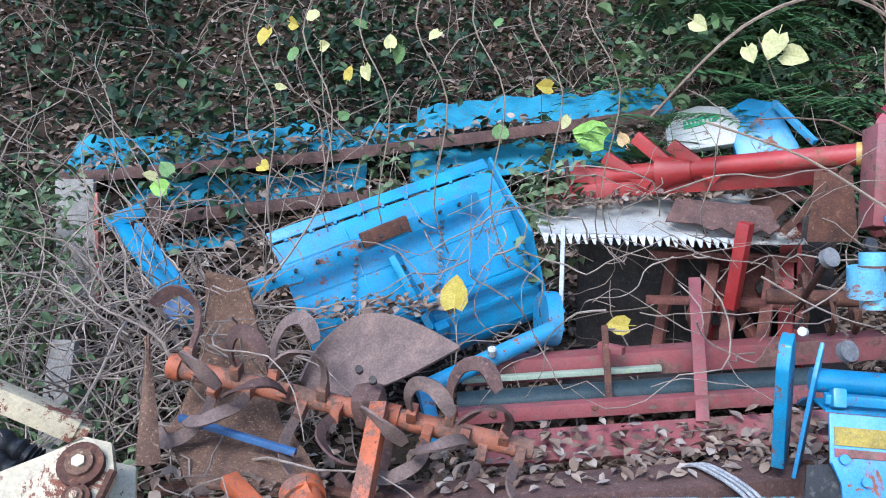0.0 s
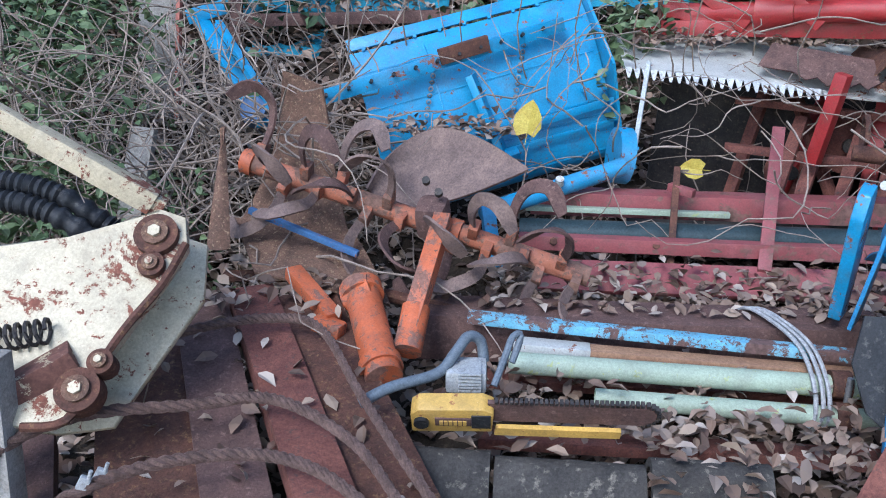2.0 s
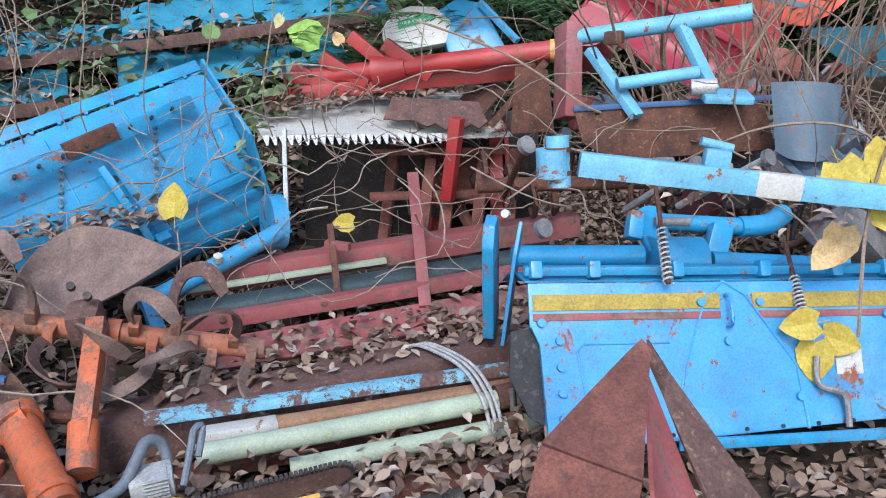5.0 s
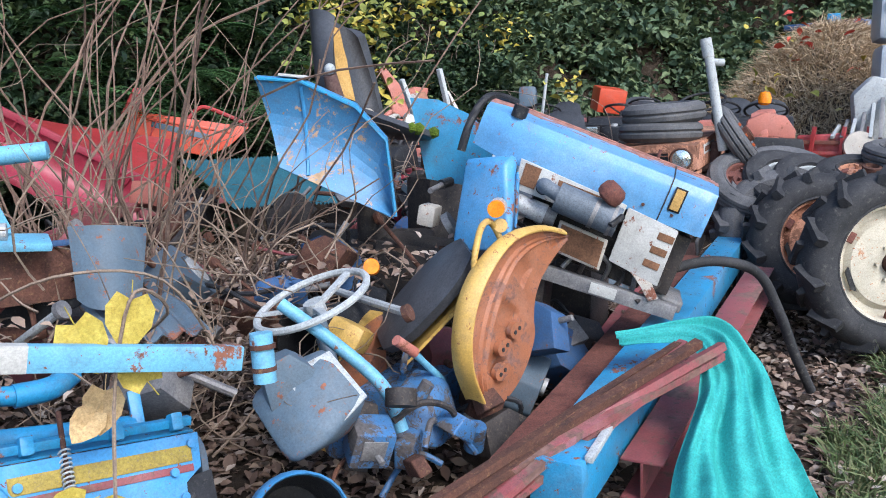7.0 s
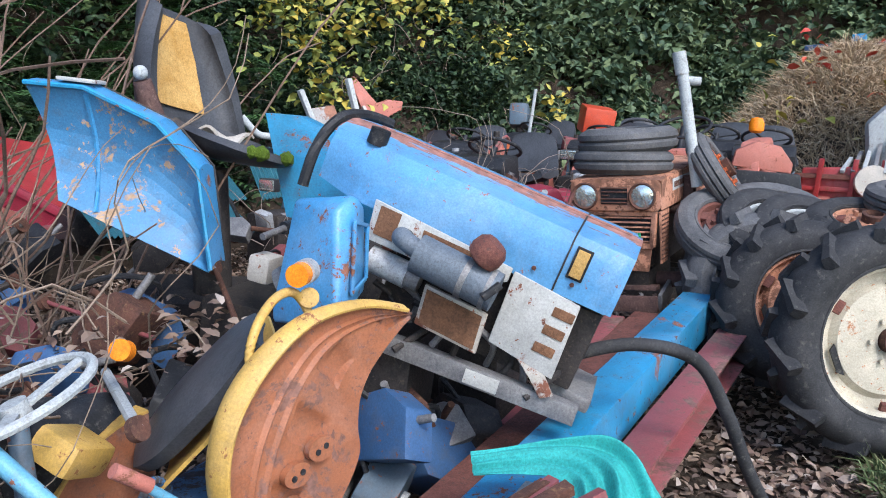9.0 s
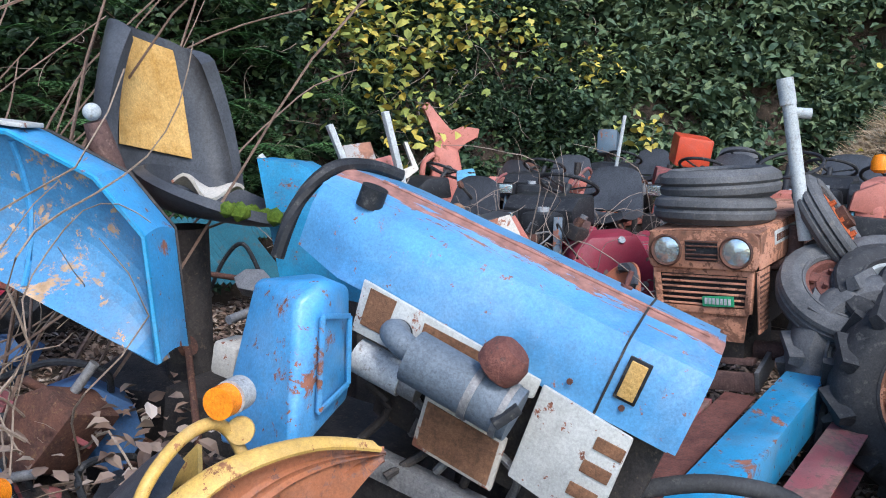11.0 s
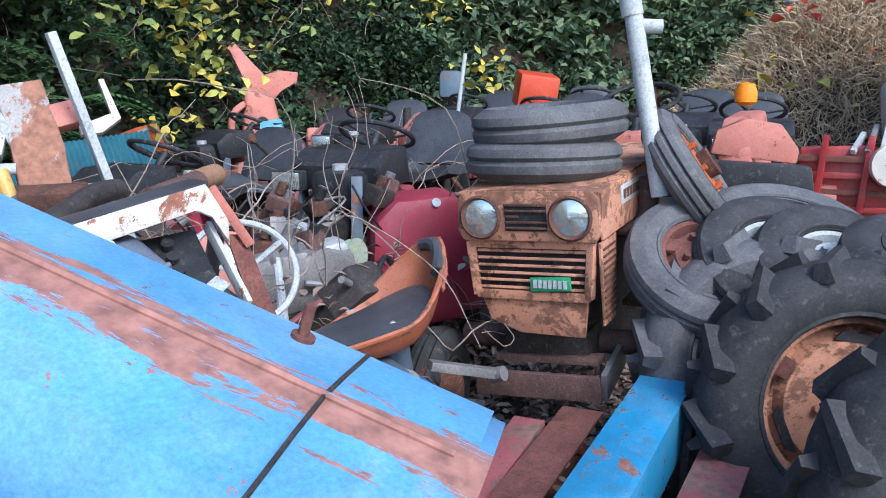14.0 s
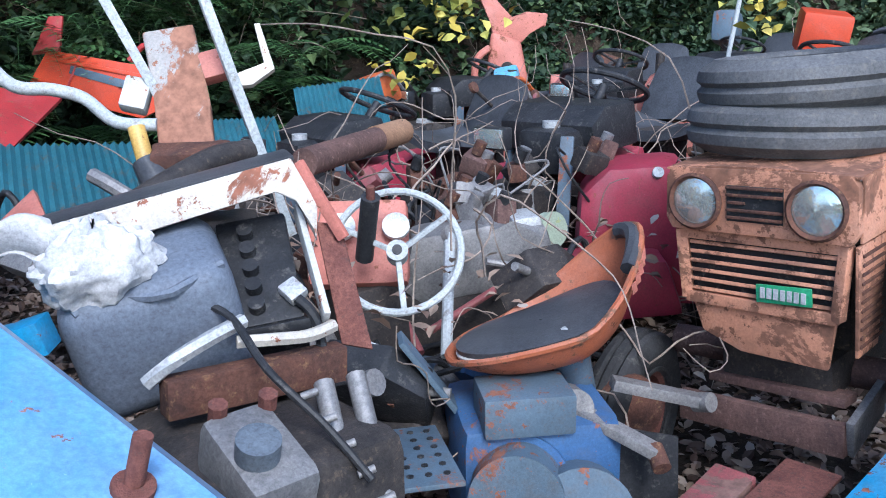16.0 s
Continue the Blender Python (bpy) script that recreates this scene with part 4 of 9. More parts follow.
# wire rope over the beams
for k, ps in enumerate(([(-1.2, 1.15, 0.30), (-1.0, 1.45, 0.42), (-0.72, 1.62, 0.40), (-0.55, 1.66, 0.40), (-0.35, 1.55, 0.37), (-0.2, 1.35, 0.34), (-0.05, 1.15, 0.3)],
                        [(-1.1, 1.75, 0.40), (-0.85, 1.95, 0.43), (-0.65, 2.02, 0.44), (-0.52, 1.98, 0.43), (-0.36, 1.7, 0.40), (-0.2, 1.45, 0.36), (-0.02, 1.2, 0.3)],
                        [(-1.0, 1.25, 0.30), (-0.8, 1.4, 0.36), (-0.58, 1.48, 0.37), (-0.4, 1.45, 0.36), (-0.2, 1.3, 0.32), (0.0, 1.1, 0.28)])):
    bm = B()
    line = smooth(ps, 26)
    for s in range(3):
        w = []
        for i, p in enumerate(line):
            a = i * 0.75 + s * 2.094
            w.append(p + Vector((0.0, math.cos(a) * 0.0075, math.sin(a) * 0.0075)))
        tube(bm, w, 0.0078, 5)
    solo("wire_rope", bm, CABLE, "rusty twisted wire rope lying over beams", "rope", ps[0], "wire ropes")
for k in range(2):
    bm = B()
    box(bm, 0.022, 0.014, 0.03, pose(-0.86 + 0.02 * k, 1.36 + 0.03 * k, 0.36, 0, 30, 20), 0.003)
    rod(bm, (-0.86 + 0.02 * k, 1.36 + 0.03 * k, 0.34), (-0.84 + 0.02 * k, 1.36 + 0.03 * k, 0.39), 0.004)
    solo("rope_clip", bm, ALU, "bright metal wire rope clip", "clip", (-0.86, 1.36, 0.36), "rope clips")

ORNW = paint("worn_orange_paint", (0.56, 0.13, 0.045), 0.72, 0.6, (0.11, 0.055, 0.04), 0.2, 2.2, 0.75)

# orange tine rotor with ridging plates
rot = thing("tine_rotor", "rusty orange rotor with curved tines", "rotor", (-0.35, 2.4, 0.3))
A, C = Vector((-0.90, 2.62, 0.715)), Vector((0.20, 2.44, 0.435))
part("shaft", made(rod, A, C, 0.032, 18), ORUST, rot, "orange shaft rusted through its paint")
ax = (C - A).normalized()
r1 = Vector((0, 0, 1)).cross(ax).normalized()
r2 = ax.cross(r1)
rr = random.Random(4)
for k in range(20):
    c = A.lerp(C, 0.03 + 0.94 * k / 19)
    if 0.50 < k / 19 < 0.54:
        continue
    a0 = radians(80 + (k * 67) % 165)
    d = math.cos(a0) * r1 + math.sin(a0) * r2
    t2 = -math.sin(a0) * r1 + math.cos(a0) * r2
    side = 1 if k % 2 else -1
    holder = part("tine_holder", made(bar, c + d * 0.02, c + d * 0.075, 0.045, 0.03, ax), ORUST, rot)
    ps = [c + d * 0.05, c + d * 0.14 - ax * 0.012 * side, c + d * 0.215 + ax * 0.012 * side, c + d * 0.245 + t2 * 0.03 + ax * 0.075 * side, c + d * 0.19 + t2 * 0.06 + ax * 0.13 * side]
    line = smooth(ps, 4)
    bm = B()

    def blade(u, v, line=line, t2=t2):
        i = min(int(u * (len(line) - 1)), len(line) - 2)
        p = line[i].lerp(line[i + 1], u * (len(line) - 1) - i)
        tan = (line[i + 1] - line[i]).normalized()
        w = (0.026 + 0.028 * u) * (1 if u < 0.85 else 1 - (u - 0.85) * 3)
        b = (tan.cross(t2) * 0.75 + t2 * 0.55).normalized()
        return p + b * (v - 0.5) * w
    surf(bm, blade, 16, 2, 0.008)
    part("tine", bm, TINE if k % 3 else BROWN, holder)
for c in (A, A.lerp(C, 0.62)):
    part("hub", made(cyl, 0.042, 0.04, spanm(c - ax * 0.02, c + ax * 0.02)[0], 18), ORNW, rot)
part("leg", made(bar, (-0.24, 2.37, 0.63), (-0.30, 2.06, 0.40), 0.05, 0.05), ORNW, rot, "orange steel leg")
part("gearbox", made(box, 0.10, 0.10, 0.12, pose(-0.28, 2.46, 0.60, 20, 0, -10), 0.03), BROWN, rot)


def curved_plate(bm, o, w, h, xa, za, bend, th=0.008, taper=0.0):
    m = basis(o, xa, za)

    def f(u, v):
        ww = w * (1 - taper * v)
        return m @ Vector(((u - 0.5) * ww + 0.3 * taper * w * v, bend * (math.sin(math.pi * v * 0.5) + 0.35 * (2 * u - 1) ** 2), v * h))
    surf(bm, f, 12, 12, th)


plow = thing("ridger_plate", "pitted rusty ridger plate behind the rotor", "plough", (-0.8, 2.6, 0.4))


def patch(bl, br, tr_, tl_, bow, dip=0.0):
    """Curved steel plate between four corners; bow pushes it back, dip pulls the side edges in."""
    bl, br, tr_, tl_ = (Vector(c) for c in (bl, br, tr_, tl_))

    def f(u, v):
        w = 0.5 + (u - 0.5) * (1 - dip * math.sin(math.pi * v))
        p = bl.lerp(br, w).lerp(tl_.lerp(tr_, w), v)
        return p + Vector((0, bow * math.sin(math.pi * v) + 0.3 * bow * math.sin(math.pi * u), 0))
    bm = B()
    surf(bm, f, 14, 14, 0.009)
    return bm


part("share", patch((-0.96, 2.66, 0.50), (-0.58, 2.64, 0.46), (-0.71, 2.85, 0.93), (-0.84, 2.85, 0.98), 0.07, 0.2), RUSTP, plow)
part("wing", patch((-0.80, 2.30, 0.46), (-0.38, 2.24, 0.40), (-0.54, 2.55, 0.50), (-0.96, 2.55, 0.55), 0.02), RUSTP, plow)
part("blue_bar", made(bar, (-0.86, 2.47, 0.60), (-0.50, 2.38, 0.50), 0.02, 0.02), DBLUE, plow)
wing = thing("mouldboard", "grey-brown rusty mouldboard with pointed tip", "plough", (-0.25, 2.45, 0.5))
bm = B()


def board(u, v):
    top = Vector((-0.52, 2.66, 0.63)).lerp((0.0, 2.55, 0.745), u) + Vector((0, 0.16, 0.135)) * math.sin(math.pi * u ** 0.75)
    low = Vector((-0.50, 2.62, 0.56)).lerp((0.0, 2.54, 0.74), u) + Vector((0, 0.02, -0.035)) * math.sin(math.pi * u)
    return low.lerp(top, v) + Vector((0, 0.05, 0)) * math.sin(math.pi * v) * (1 - u)


surf(bm, board, 20, 12, 0.009)
part("blade", bm, TINE, wing)
for p in ((-0.30, 2.44, 0.72), (-0.26, 2.42, 0.69)):
    part("bolt", made(cyl, 0.012, 0.02, basis(p, (1, 0, 0), (0, -0.8, 0.6)), 10), GREASE, wing)
spike = B()
surf(spike, lambda u, v: Vector((-0.905 - 0.02 * v + (u - 0.5) * 0.075 * (1 - v) ** 0.8, 2.30 + 0.18 * v - 0.02 * math.cos(math.pi * (u - 0.5)), 0.53 + 0.33 * v)), 6, 10, 0.008)
solo("plough_point", spike, RUSTP, "upright rusty plough point", "plough", (-0.9, 2.3, 0.5))

# orange gearbox below the rotor
gb = thing("orange_gearbox", "bright orange tiller housing with arm", "gearbox", (-0.4, 2.05, 0.2))
part("flange", made(rod, (-0.462, 2.215, 0.457), (-0.448, 2.18, 0.442), 0.062, 22), ORNW, gb)
part("flange", made(rod, (-0.365, 1.97, 0.351), (-0.355, 1.945, 0.341), 0.058, 22), ORNW, gb)
part("housing", made(rod, (-0.455, 2.20, 0.45), (-0.345, 1.92, 0.33), 0.050, 22), ORNW, gb)
part("neck", made(rod, (-0.29, 2.13, 0.44), (-0.30, 2.02, 0.36), 0.04), ORNW, gb)
part("arm", made(bar, (-0.68, 2.29, 0.47), (-0.52, 2.12, 0.40), 0.05, 0.04), ORNW, gb)
part("foot", made(box, 0.09, 0.05, 0.045, pose(-0.53, 2.10, 0.385, 0, 10, -20), 0.01), ORNW, gb)
part("pivot", made(cyl, 0.045, 0.09, pose(-0.455, 2.19, 0.45, 60, 0, 90), 18), ORNW, gb)
bm = B()
tube(bm, smooth([(-0.95, 2.45, 0.38), (-0.7, 2.42, 0.40), (-0.4, 2.35, 0.38), (-0.2, 2.3, 0.36)], 5), 0.02, 8)
solo("rusty_pipe", bm, RUST, "thin rusty pipe under the ridger plate", "pipe", (-0.6, 2.4, 0.38))

# blue tiller cover
tc = thing("tiller_cover", "bright blue rotary tiller cover with dead leaves", "tiller", (-0.2, 3.3, 0.4))
cm = basis((-0.70, 3.30, 0.97), (0.905, 0.36, 0.22), (-0.22, -0.62, 0.77))
W = 0.98
bm = B()


def cover(u, v):
    if v < 0.5:
        w = v / 0.5
        y, z = -0.33 * w, -0.25 * w
        y, z = -0.02 - 0.30 * w, 0.0 - 0.10 * w - 0.12 * w * w
    else:
        a = (v - 0.5) / 0.5
        th = -0.3 + 2.4 * a
        y, z = -0.32 - 0.16 * math.sin(1.9 * a), -0.22 - 0.26 * a - 0.03 * math.sin(3.14 * a)
    return cm @ Vector((W * u, y + 0.04, z))


surf(bm, cover, 6, 18, 0.006)
part("cover_sheet", bm, BLUE, tc)
part("top_flange", made(box, W, 0.05, 0.012, cm @ pose(W / 2, 0.05, 0.02, 25, 0, 0), 0.004), BLUE, tc)
part("cross_bar", made(bar, (-0.80, 3.10, 0.84), (0.12, 3.50, 1.10), 0.022, 0.055), BLUE, tc, "blue perforated bar, rusty in places")
part("rust_plate", made(bar, (-0.35, 3.28, 0.985), (-0.17, 3.36, 1.035), 0.03, 0.06), RUST, tc)
part("rib", made(bar, cm @ Vector((0.05, -0.36, -0.25)), cm @ Vector((W, -0.36, -0.25)), 0.02, 0.03), BLUE, tc)
part("rib", made(bar, cm @ Vector((0.4, -0.405, -0.31)), cm @ Vector((W, -0.405, -0.31)), 0.014, 0.014), BLUE, tc)
for v in (0.14, 0.34, 0.56, 0.63, 0.86):
    part("seam", made(tube, [cover(0.02 + 0.96 * k / 12, v) + (cm.to_3x3() @ Vector((0, -0.003, 0.004))) for k in range(13)], 0.0045, 5), BLUE, tc)
for u in (0.30, 0.62):
    part("seam", made(tube, [cover(u, 0.06 + 0.42 * k / 8) + (cm.to_3x3() @ Vector((0, -0.003, 0.004))) for k in range(9)], 0.0045, 5), BLUE, tc)
part("end_plate", made(prism, [(-0.02, 0.06), (-0.36, -0.10), (-0.52, -0.42), (-0.45, -0.55), (-0.2, -0.45), (0.0, -0.2)], 0.012, cm @ pose(W + 0.01, 0.05, 0.0, 0, 0, 90) @ Matrix.Diagonal((1, 1, 1, 1))), BLUE, tc)
part("chain_case", made(cyl, 0.11, 0.06, basis((0.36, 3.30, 0.62), (0, 0.5, 0.8), (0.905, 0.36, 0.22)), 26), BLUE, tc)
part("shaft_tube", made(rod, (-0.16, 2.95, 0.47), (0.36, 3.20, 0.60), 0.034, 18), BLUE, tc)
part("bolt", made(cyl, 0.016, 0.03, basis((0.12, 3.04, 0.575), (1, 0, 0), (0, -0.5, 0.8)), 14), WHITE, tc, "round white bolt cap")
part("mast", made(bar, cm @ Vector((0.42, -0.2, -0.06)), cm @ Vector((0.47, -0.42, -0.30)), 0.07, 0.03), BLUE, tc)
part("mast_hole", made(cyl, 0.016, 0.04, cm @ pose(0.43, -0.245, -0.10, 60, 0, 0), 14), BLACK, tc)
part("hitch", made(box, 0.06, 0.05, 0.10, cm @ pose(0.5, -0.44, -0.33), 0.012), BLUE, tc)
for j, (x0, z0) in enumerate(((0.30, -0.06), (0.68, -0.06))):
    bm = B()
    for k in range(12):
        c = cm @ Vector((x0 - 0.012 * k, -0.12 - 0.019 * k, -0.055 - 0.014 * k))
        lathe(bm, [(0.006, -0.003), (0.011, 0), (0.006, 0.003)], basis(c, (1, 0.2, k % 2), (0.2, -1, k % 2 - 0.5)), 8)
    part("chain", bm, STEEL, tc)
part("white_label", made(box, 0.2, 0.004, 0.035, cm @ pose(0.16, -0.40, -0.34, 40, 0, 0), 0.001), WHITE, tc)
part("stand_leg", made(bar, (-0.14, 2.95, 0.50), (-0.10, 2.85, 0.30), 0.05, 0.03), BLUE, tc)
block("white_rod", GALV, "thin white rod standing against the tiller", "rod", (0.455, 3.42, 0.97), (0.40, 3.25, 0.58), 0.018, 0.018)
# blue linkage half buried in the bush
bl = thing("blue_linkage", "blue steel linkage half hidden by vines", "linkage", (-1.2, 3.3, 0.6))
part("arm", made(bar, (-1.40, 3.57, 1.10), (-1.0, 3.12, 0.74), 0.06, 0.03), BLUE, bl)
part("arm", made(bar, (-1.30, 3.52, 1.08), (-0.96, 3.10, 0.80), 0.03, 0.03), BLUE, bl)
part("plate", made(box, 0.16, 0.02, 0.06, pose(-1.36, 3.55, 1.12, 0, -15, 20), 0.005), BLUE, bl)
part("boss", made(cyl, 0.05, 0.1, pose(-1.05, 3.15, 0.78, 60, 20, 0), 18), DBLUE, bl)

# ---- harrow frame, cutter sheet, red shaft ----
hw = thing("harrow_frame", "faded red steel harrow frame with dark roller", "harrow", (0.6, 2.9, 0.2))
part("front_bar", made(bar, (-0.02, 2.84, 0.41), (1.45, 2.80, 0.42), 0.05, 0.05), PINK, hw)
part("lower_plate", made(bar, (0.05, 2.72, 0.33), (1.4, 2.70, 0.34), 0.02, 0.13, (0, 1, 0.6)), PINK, hw)
part("rear_beam", made(bar, (0.02, 3.19, 0.46), (1.6, 3.15, 0.47), 0.10, 0.09), PINK, hw)
part("roller", made(rod, (-0.02, 3.02, 0.38), (1.3, 3.0, 0.39), 0.055, 22), DTEAL, hw, "dark blue-green roller")
part("edge_strip", made(bar, (0.0, 3.10, 0.455), (0.75, 3.09, 0.455), 0.03, 0.02), PGREEN, hw)
part("post", made(bar, (0.92, 3.22, 0.75), (0.80, 2.74, 0.36), 0.045, 0.045), PINK, hw)
part("post", made(bar, (0.55, 3.12, 0.62), (0.50, 2.78, 0.30), 0.025, 0.025), RUST, hw)
part("brace", made(bar, (0.52, 3.08, 0.56), (0.60, 3.02, 0.55), 0.03, 0.03), PINK, hw)
for x in (0.1, 0.45, 0.8, 1.1):
    part("bolt", made(cyl, 0.014, 0.02, pose(x, 2.81, 0.42, 60, 0, 0), 6), RUST, hw)
part("rear_post", made(bar, (1.1, 3.35, 0.6), (1.15, 3.3, 0.95), 0.05, 0.05), RED, hw)
# rust colour in place of red: darkness inside the frame, painted on
for x in (0.95, 1.05, 1.2, 1.35):
    part("inner_brace", made(bar, (x, 3.3, 0.42), (x + 0.15, 3.55, 0.74), 0.05, 0.03), RUSTR, hw)
steel_beam((-0.05, 2.58, 0.24), (1.25, 2.55, 0.25), 0.10, 0.08, RUST, "dark rusty rail beside the harrow", "box")

ct = thing("cutter_sheet", "dented white sheet with toothed cutter edge", "cutter bar", (0.9, 3.55, 0.8))
bm = B()
surf(bm, lambda u, v: (0.36 + 1.05 * u, 3.43 - 0.08 * u + 0.38 * v, 0.945 - 0.10 * u * (1 - v) + 0.08 * v + 0.01 * math.sin(6 * u)), 12, 6, 0.006)
part("sheet", bm, WHITE, ct)
bm = B()
for k in range(24):
    x = 0.38 + 0.032 * k
    prism(bm, [(-0.015, 0), (0.015, 0), (0.004, -0.045), (-0.004, -0.045)], 0.004, pose(x, 3.425 - 0.0025 * k, 0.945 - 0.0028 * k, -35, 0, 0))
part("teeth", bm, ALU, ct, "row of pale cutter teeth")
bm = B()
mm = basis((0.92, 3.47, 1.0), (0.97, -0.2, -0.12), (0.1, 0.35, 0.9))
prism(bm, [(0, 0.06), (0.37, 0.05), (0.40, -0.06), (0.36, -0.10), (0.33, -0.075), (0.29, -0.11), (0.26, -0.08), (0.22, -0.115), (0.18, -0.08), (0.14, -0.10), (0.09, -0.07), (-0.04, -0.07)], 0.006, basis((0.92, 3.46, 1.0), (0.97, -0.2, -0.12), (0.05, 0.75, 0.66)))
part("rusty_sheet", bm, BROWN, ct, "brown rusty saw-edged sheet")
bm = B()
surf(bm, lambda u, v: (1.27 + 0.22 * u, 3.36 + 0.25 * v, 0.93 + 0.09 * math.sin(2.6 * u) + 0.06 * v), 10, 4, 0.006)
part("curled_sheet", bm, RUST, ct)
part("angle_iron", made(bar, (1.30, 3.32, 0.90), (1.52, 3.22, 1.15), 0.05, 0.03), RUST, ct)

# red machine body below the sheet, with the shade there put into its colours
rb3 = thing("red_machine", "red machine body with braces, shade put into its colours", "machine", (1.2, 3.7, 0.1))
# back panel and floor pan: near-black stands in for shade under the sheet
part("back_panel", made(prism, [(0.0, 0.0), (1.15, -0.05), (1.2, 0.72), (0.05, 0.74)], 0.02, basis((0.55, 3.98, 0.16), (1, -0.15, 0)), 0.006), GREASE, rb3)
part("side_panel", made(prism, [(0.0, 0.0), (0.55, 0.0), (0.5, 0.62), (0.1, 0.7)], 0.02, basis((1.42, 3.45, 0.2), (0.35, 0.9, 0)), 0.006), RED, rb3)
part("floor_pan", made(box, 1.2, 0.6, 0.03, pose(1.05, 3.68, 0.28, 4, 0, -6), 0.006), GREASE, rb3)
# thin braces in dull rust instead of red, to look shaded
for a, b, w in (((0.86, 3.62, 0.36), (1.02, 3.80, 0.86), 0.05), ((1.02, 3.55, 0.34), (1.26, 3.74, 0.84), 0.06), ((1.26, 3.46, 0.38), (1.10, 3.70, 0.82), 0.05), ((1.36, 3.46, 0.36), (1.44, 3.62, 0.88), 0.06), ((0.80, 3.52, 0.62), (1.45, 3.40, 0.58), 0.05), ((0.84, 3.60, 0.80), (1.42, 3.48, 0.76), 0.04)):
    part("brace", made(bar, a, b, w, 0.03), RED if w > 0.055 else RUSTR, rb3)
for x, z, r in ((1.10, 0.50, 0.10), (1.32, 0.62, 0.12)):
    part("pulley", made(cyl, r, 0.03, axis_of((x, 3.62, z), (-0.2, -0.9, 0.15)), 24), RUSTR, rb3)
    part("hub", made(cyl, 0.03, 0.07, axis_of((x, 3.60, z), (-0.2, -0.9, 0.15)), 14), GREASE, rb3)

rs = thing("red_drive_shaft", "red machine frame with long drive tube", "drive shaft", (1.0, 3.6, 1.0))
part("tube", made(rod, (0.62, 3.74, 1.13), (1.56, 3.24, 1.19), 0.042, 20), RED, rs)
part("yellow_ring", made(cyl, 0.046, 0.02, spanm((1.55, 3.245, 1.19), (1.57, 3.235, 1.19))[0], 20), YELL, rs, "yellow ring")
part("housing", made(cyl, 0.075, 0.14, spanm((0.88, 3.60, 1.145), (1.02, 3.525, 1.155))[0], 22, 0.05), RED, rs)
for o, k in ((0.90, 0), (1.03, 1), (0.78, 2), (0.66, 3)):
    y = 3.60 - 0.5 * (o - 0.88)
    part("bracket", made(bar, (o - 0.10, y + 0.03, 1.30 - 0.04 * k), (o + 0.07, y - 0.05, 1.13 - 0.02 * k), 0.035, 0.055), RED, rs)
part("base_bar", made(bar, (0.43, 3.76, 1.07), (1.55, 3.40, 1.10), 0.05, 0.06), RED, rs)
part("small_bar", made(bar, (0.52, 3.75, 1.14), (0.75, 3.66, 1.13), 0.03, 0.05), RED, rs)
part("end_column", made(bar, (1.60, 3.17, 1.29), (1.54, 3.08, 0.93), 0.12, 0.07, (1, 0, 0)), PINK, rs)
part("end_plate", made(prism, [(-0.10, -0.15), (0.08, -0.15), (0.06, 0.1), (-0.07, 0.12)], 0.015, pose(1.45, 3.2, 1.02, 0, 0, -25)), RUST, rs)
part("pin", made(rod, (0.52, 3.72, 1.22), (0.52, 3.70, 1.02), 0.01), RUST, rs)
gd = thing("white_guard", "white round machine guard with green label", "guard", (1.3, 4.4, 1.0))
bm = B()
gm = basis((1.30, 4.38, 1.28), (0.95, -0.25, 0.1), (0.1, 0.5, 0.85))
prism(bm, [(-0.17, -0.12), (-0.17, 0.02), (-0.1, 0.11), (0.0, 0.13), (0.13, 0.10), (0.2, 0.0), (0.15, -0.12)], 0.05, gm, 0.015)
part("shell", bm, WHITE, gd)
part("label", made(prism, [(-0.1, 0.0), (0.06, 0.02), (0.1, 0.045), (0.05, 0.065), (-0.1, 0.045)], 0.004, gm @ pose(0.02, -0.03, 0)), GREENB, gd, "green arrow label")
bm = B()
for k in range(7):
    box(bm, 0.01, 0.002, 0.014, gm @ pose(-0.06 + 0.02 * k, -0.033, 0.03), 0)
part("lettering", bm, WHITE, gd)
part("blue_cover", made(prism, [(0.12, -0.2), (0.10, 0.08), (0.22, 0.13), (0.34, 0.08), (0.42, -0.2)], 0.16, gm @ pose(0.03, 0.06, 0), 0.02), BLUE, gd)
part("rib", made(bar, gm @ Vector((0.36, -0.05, 0.06)), gm @ Vector((0.5, -0.1, -0.22)), 0.03, 0.03), BLUE, gd)

# dark rotor under the sheet
dr = thing("dark_tine_rotor", "dark rusty tine rotor under the frame", "rotor", (1.5, 3.0, 0.4))
part("shaft", made(rod, (1.15, 3.10, 0.70), (2.1, 2.80, 0.66), 0.03, 14), RUST, dr)
for k in range(11):
    c = lerp((1.18, 3.09, 0.70), (2.05, 2.82, 0.66), k / 10)
    a = k * 1.3
    ring = [c + Vector((0.28 * 0.13 * math.cos(a + t), 0.13 * math.cos(a + t), 0.13 * math.sin(a + t))) * (0.35 + 0.65 * min(1, t)) for t in (0, 0.5, 1, 1.5, 2, 2.6)]
    part("tine", made(tube, ring, 0.014, 6, 0.009), RUST, dr)

# ---- blue tiller with arm ----
tl = thing("blue_tiller", "blue rotary tiller with striped rear flap", "tiller", (1.5, 1.95, 0.1))
pm = basis((0.90, 2.02, 0.655), (1.15, -0.165, -0.13), (0.03, 0.42, 0.9))
PW = 1.17
poly = [(0.0, 0.0), (PW, 0.0), (PW - 0.005, -0.10), (PW - 0.06, -0.13), (PW - 0.075, -0.40), (0.035, -0.46), (0.03, -0.17), (0.0, -0.12)]
part("rear_flap", made(prism, poly, 0.012, pm, 0.004), SKYB, tl)
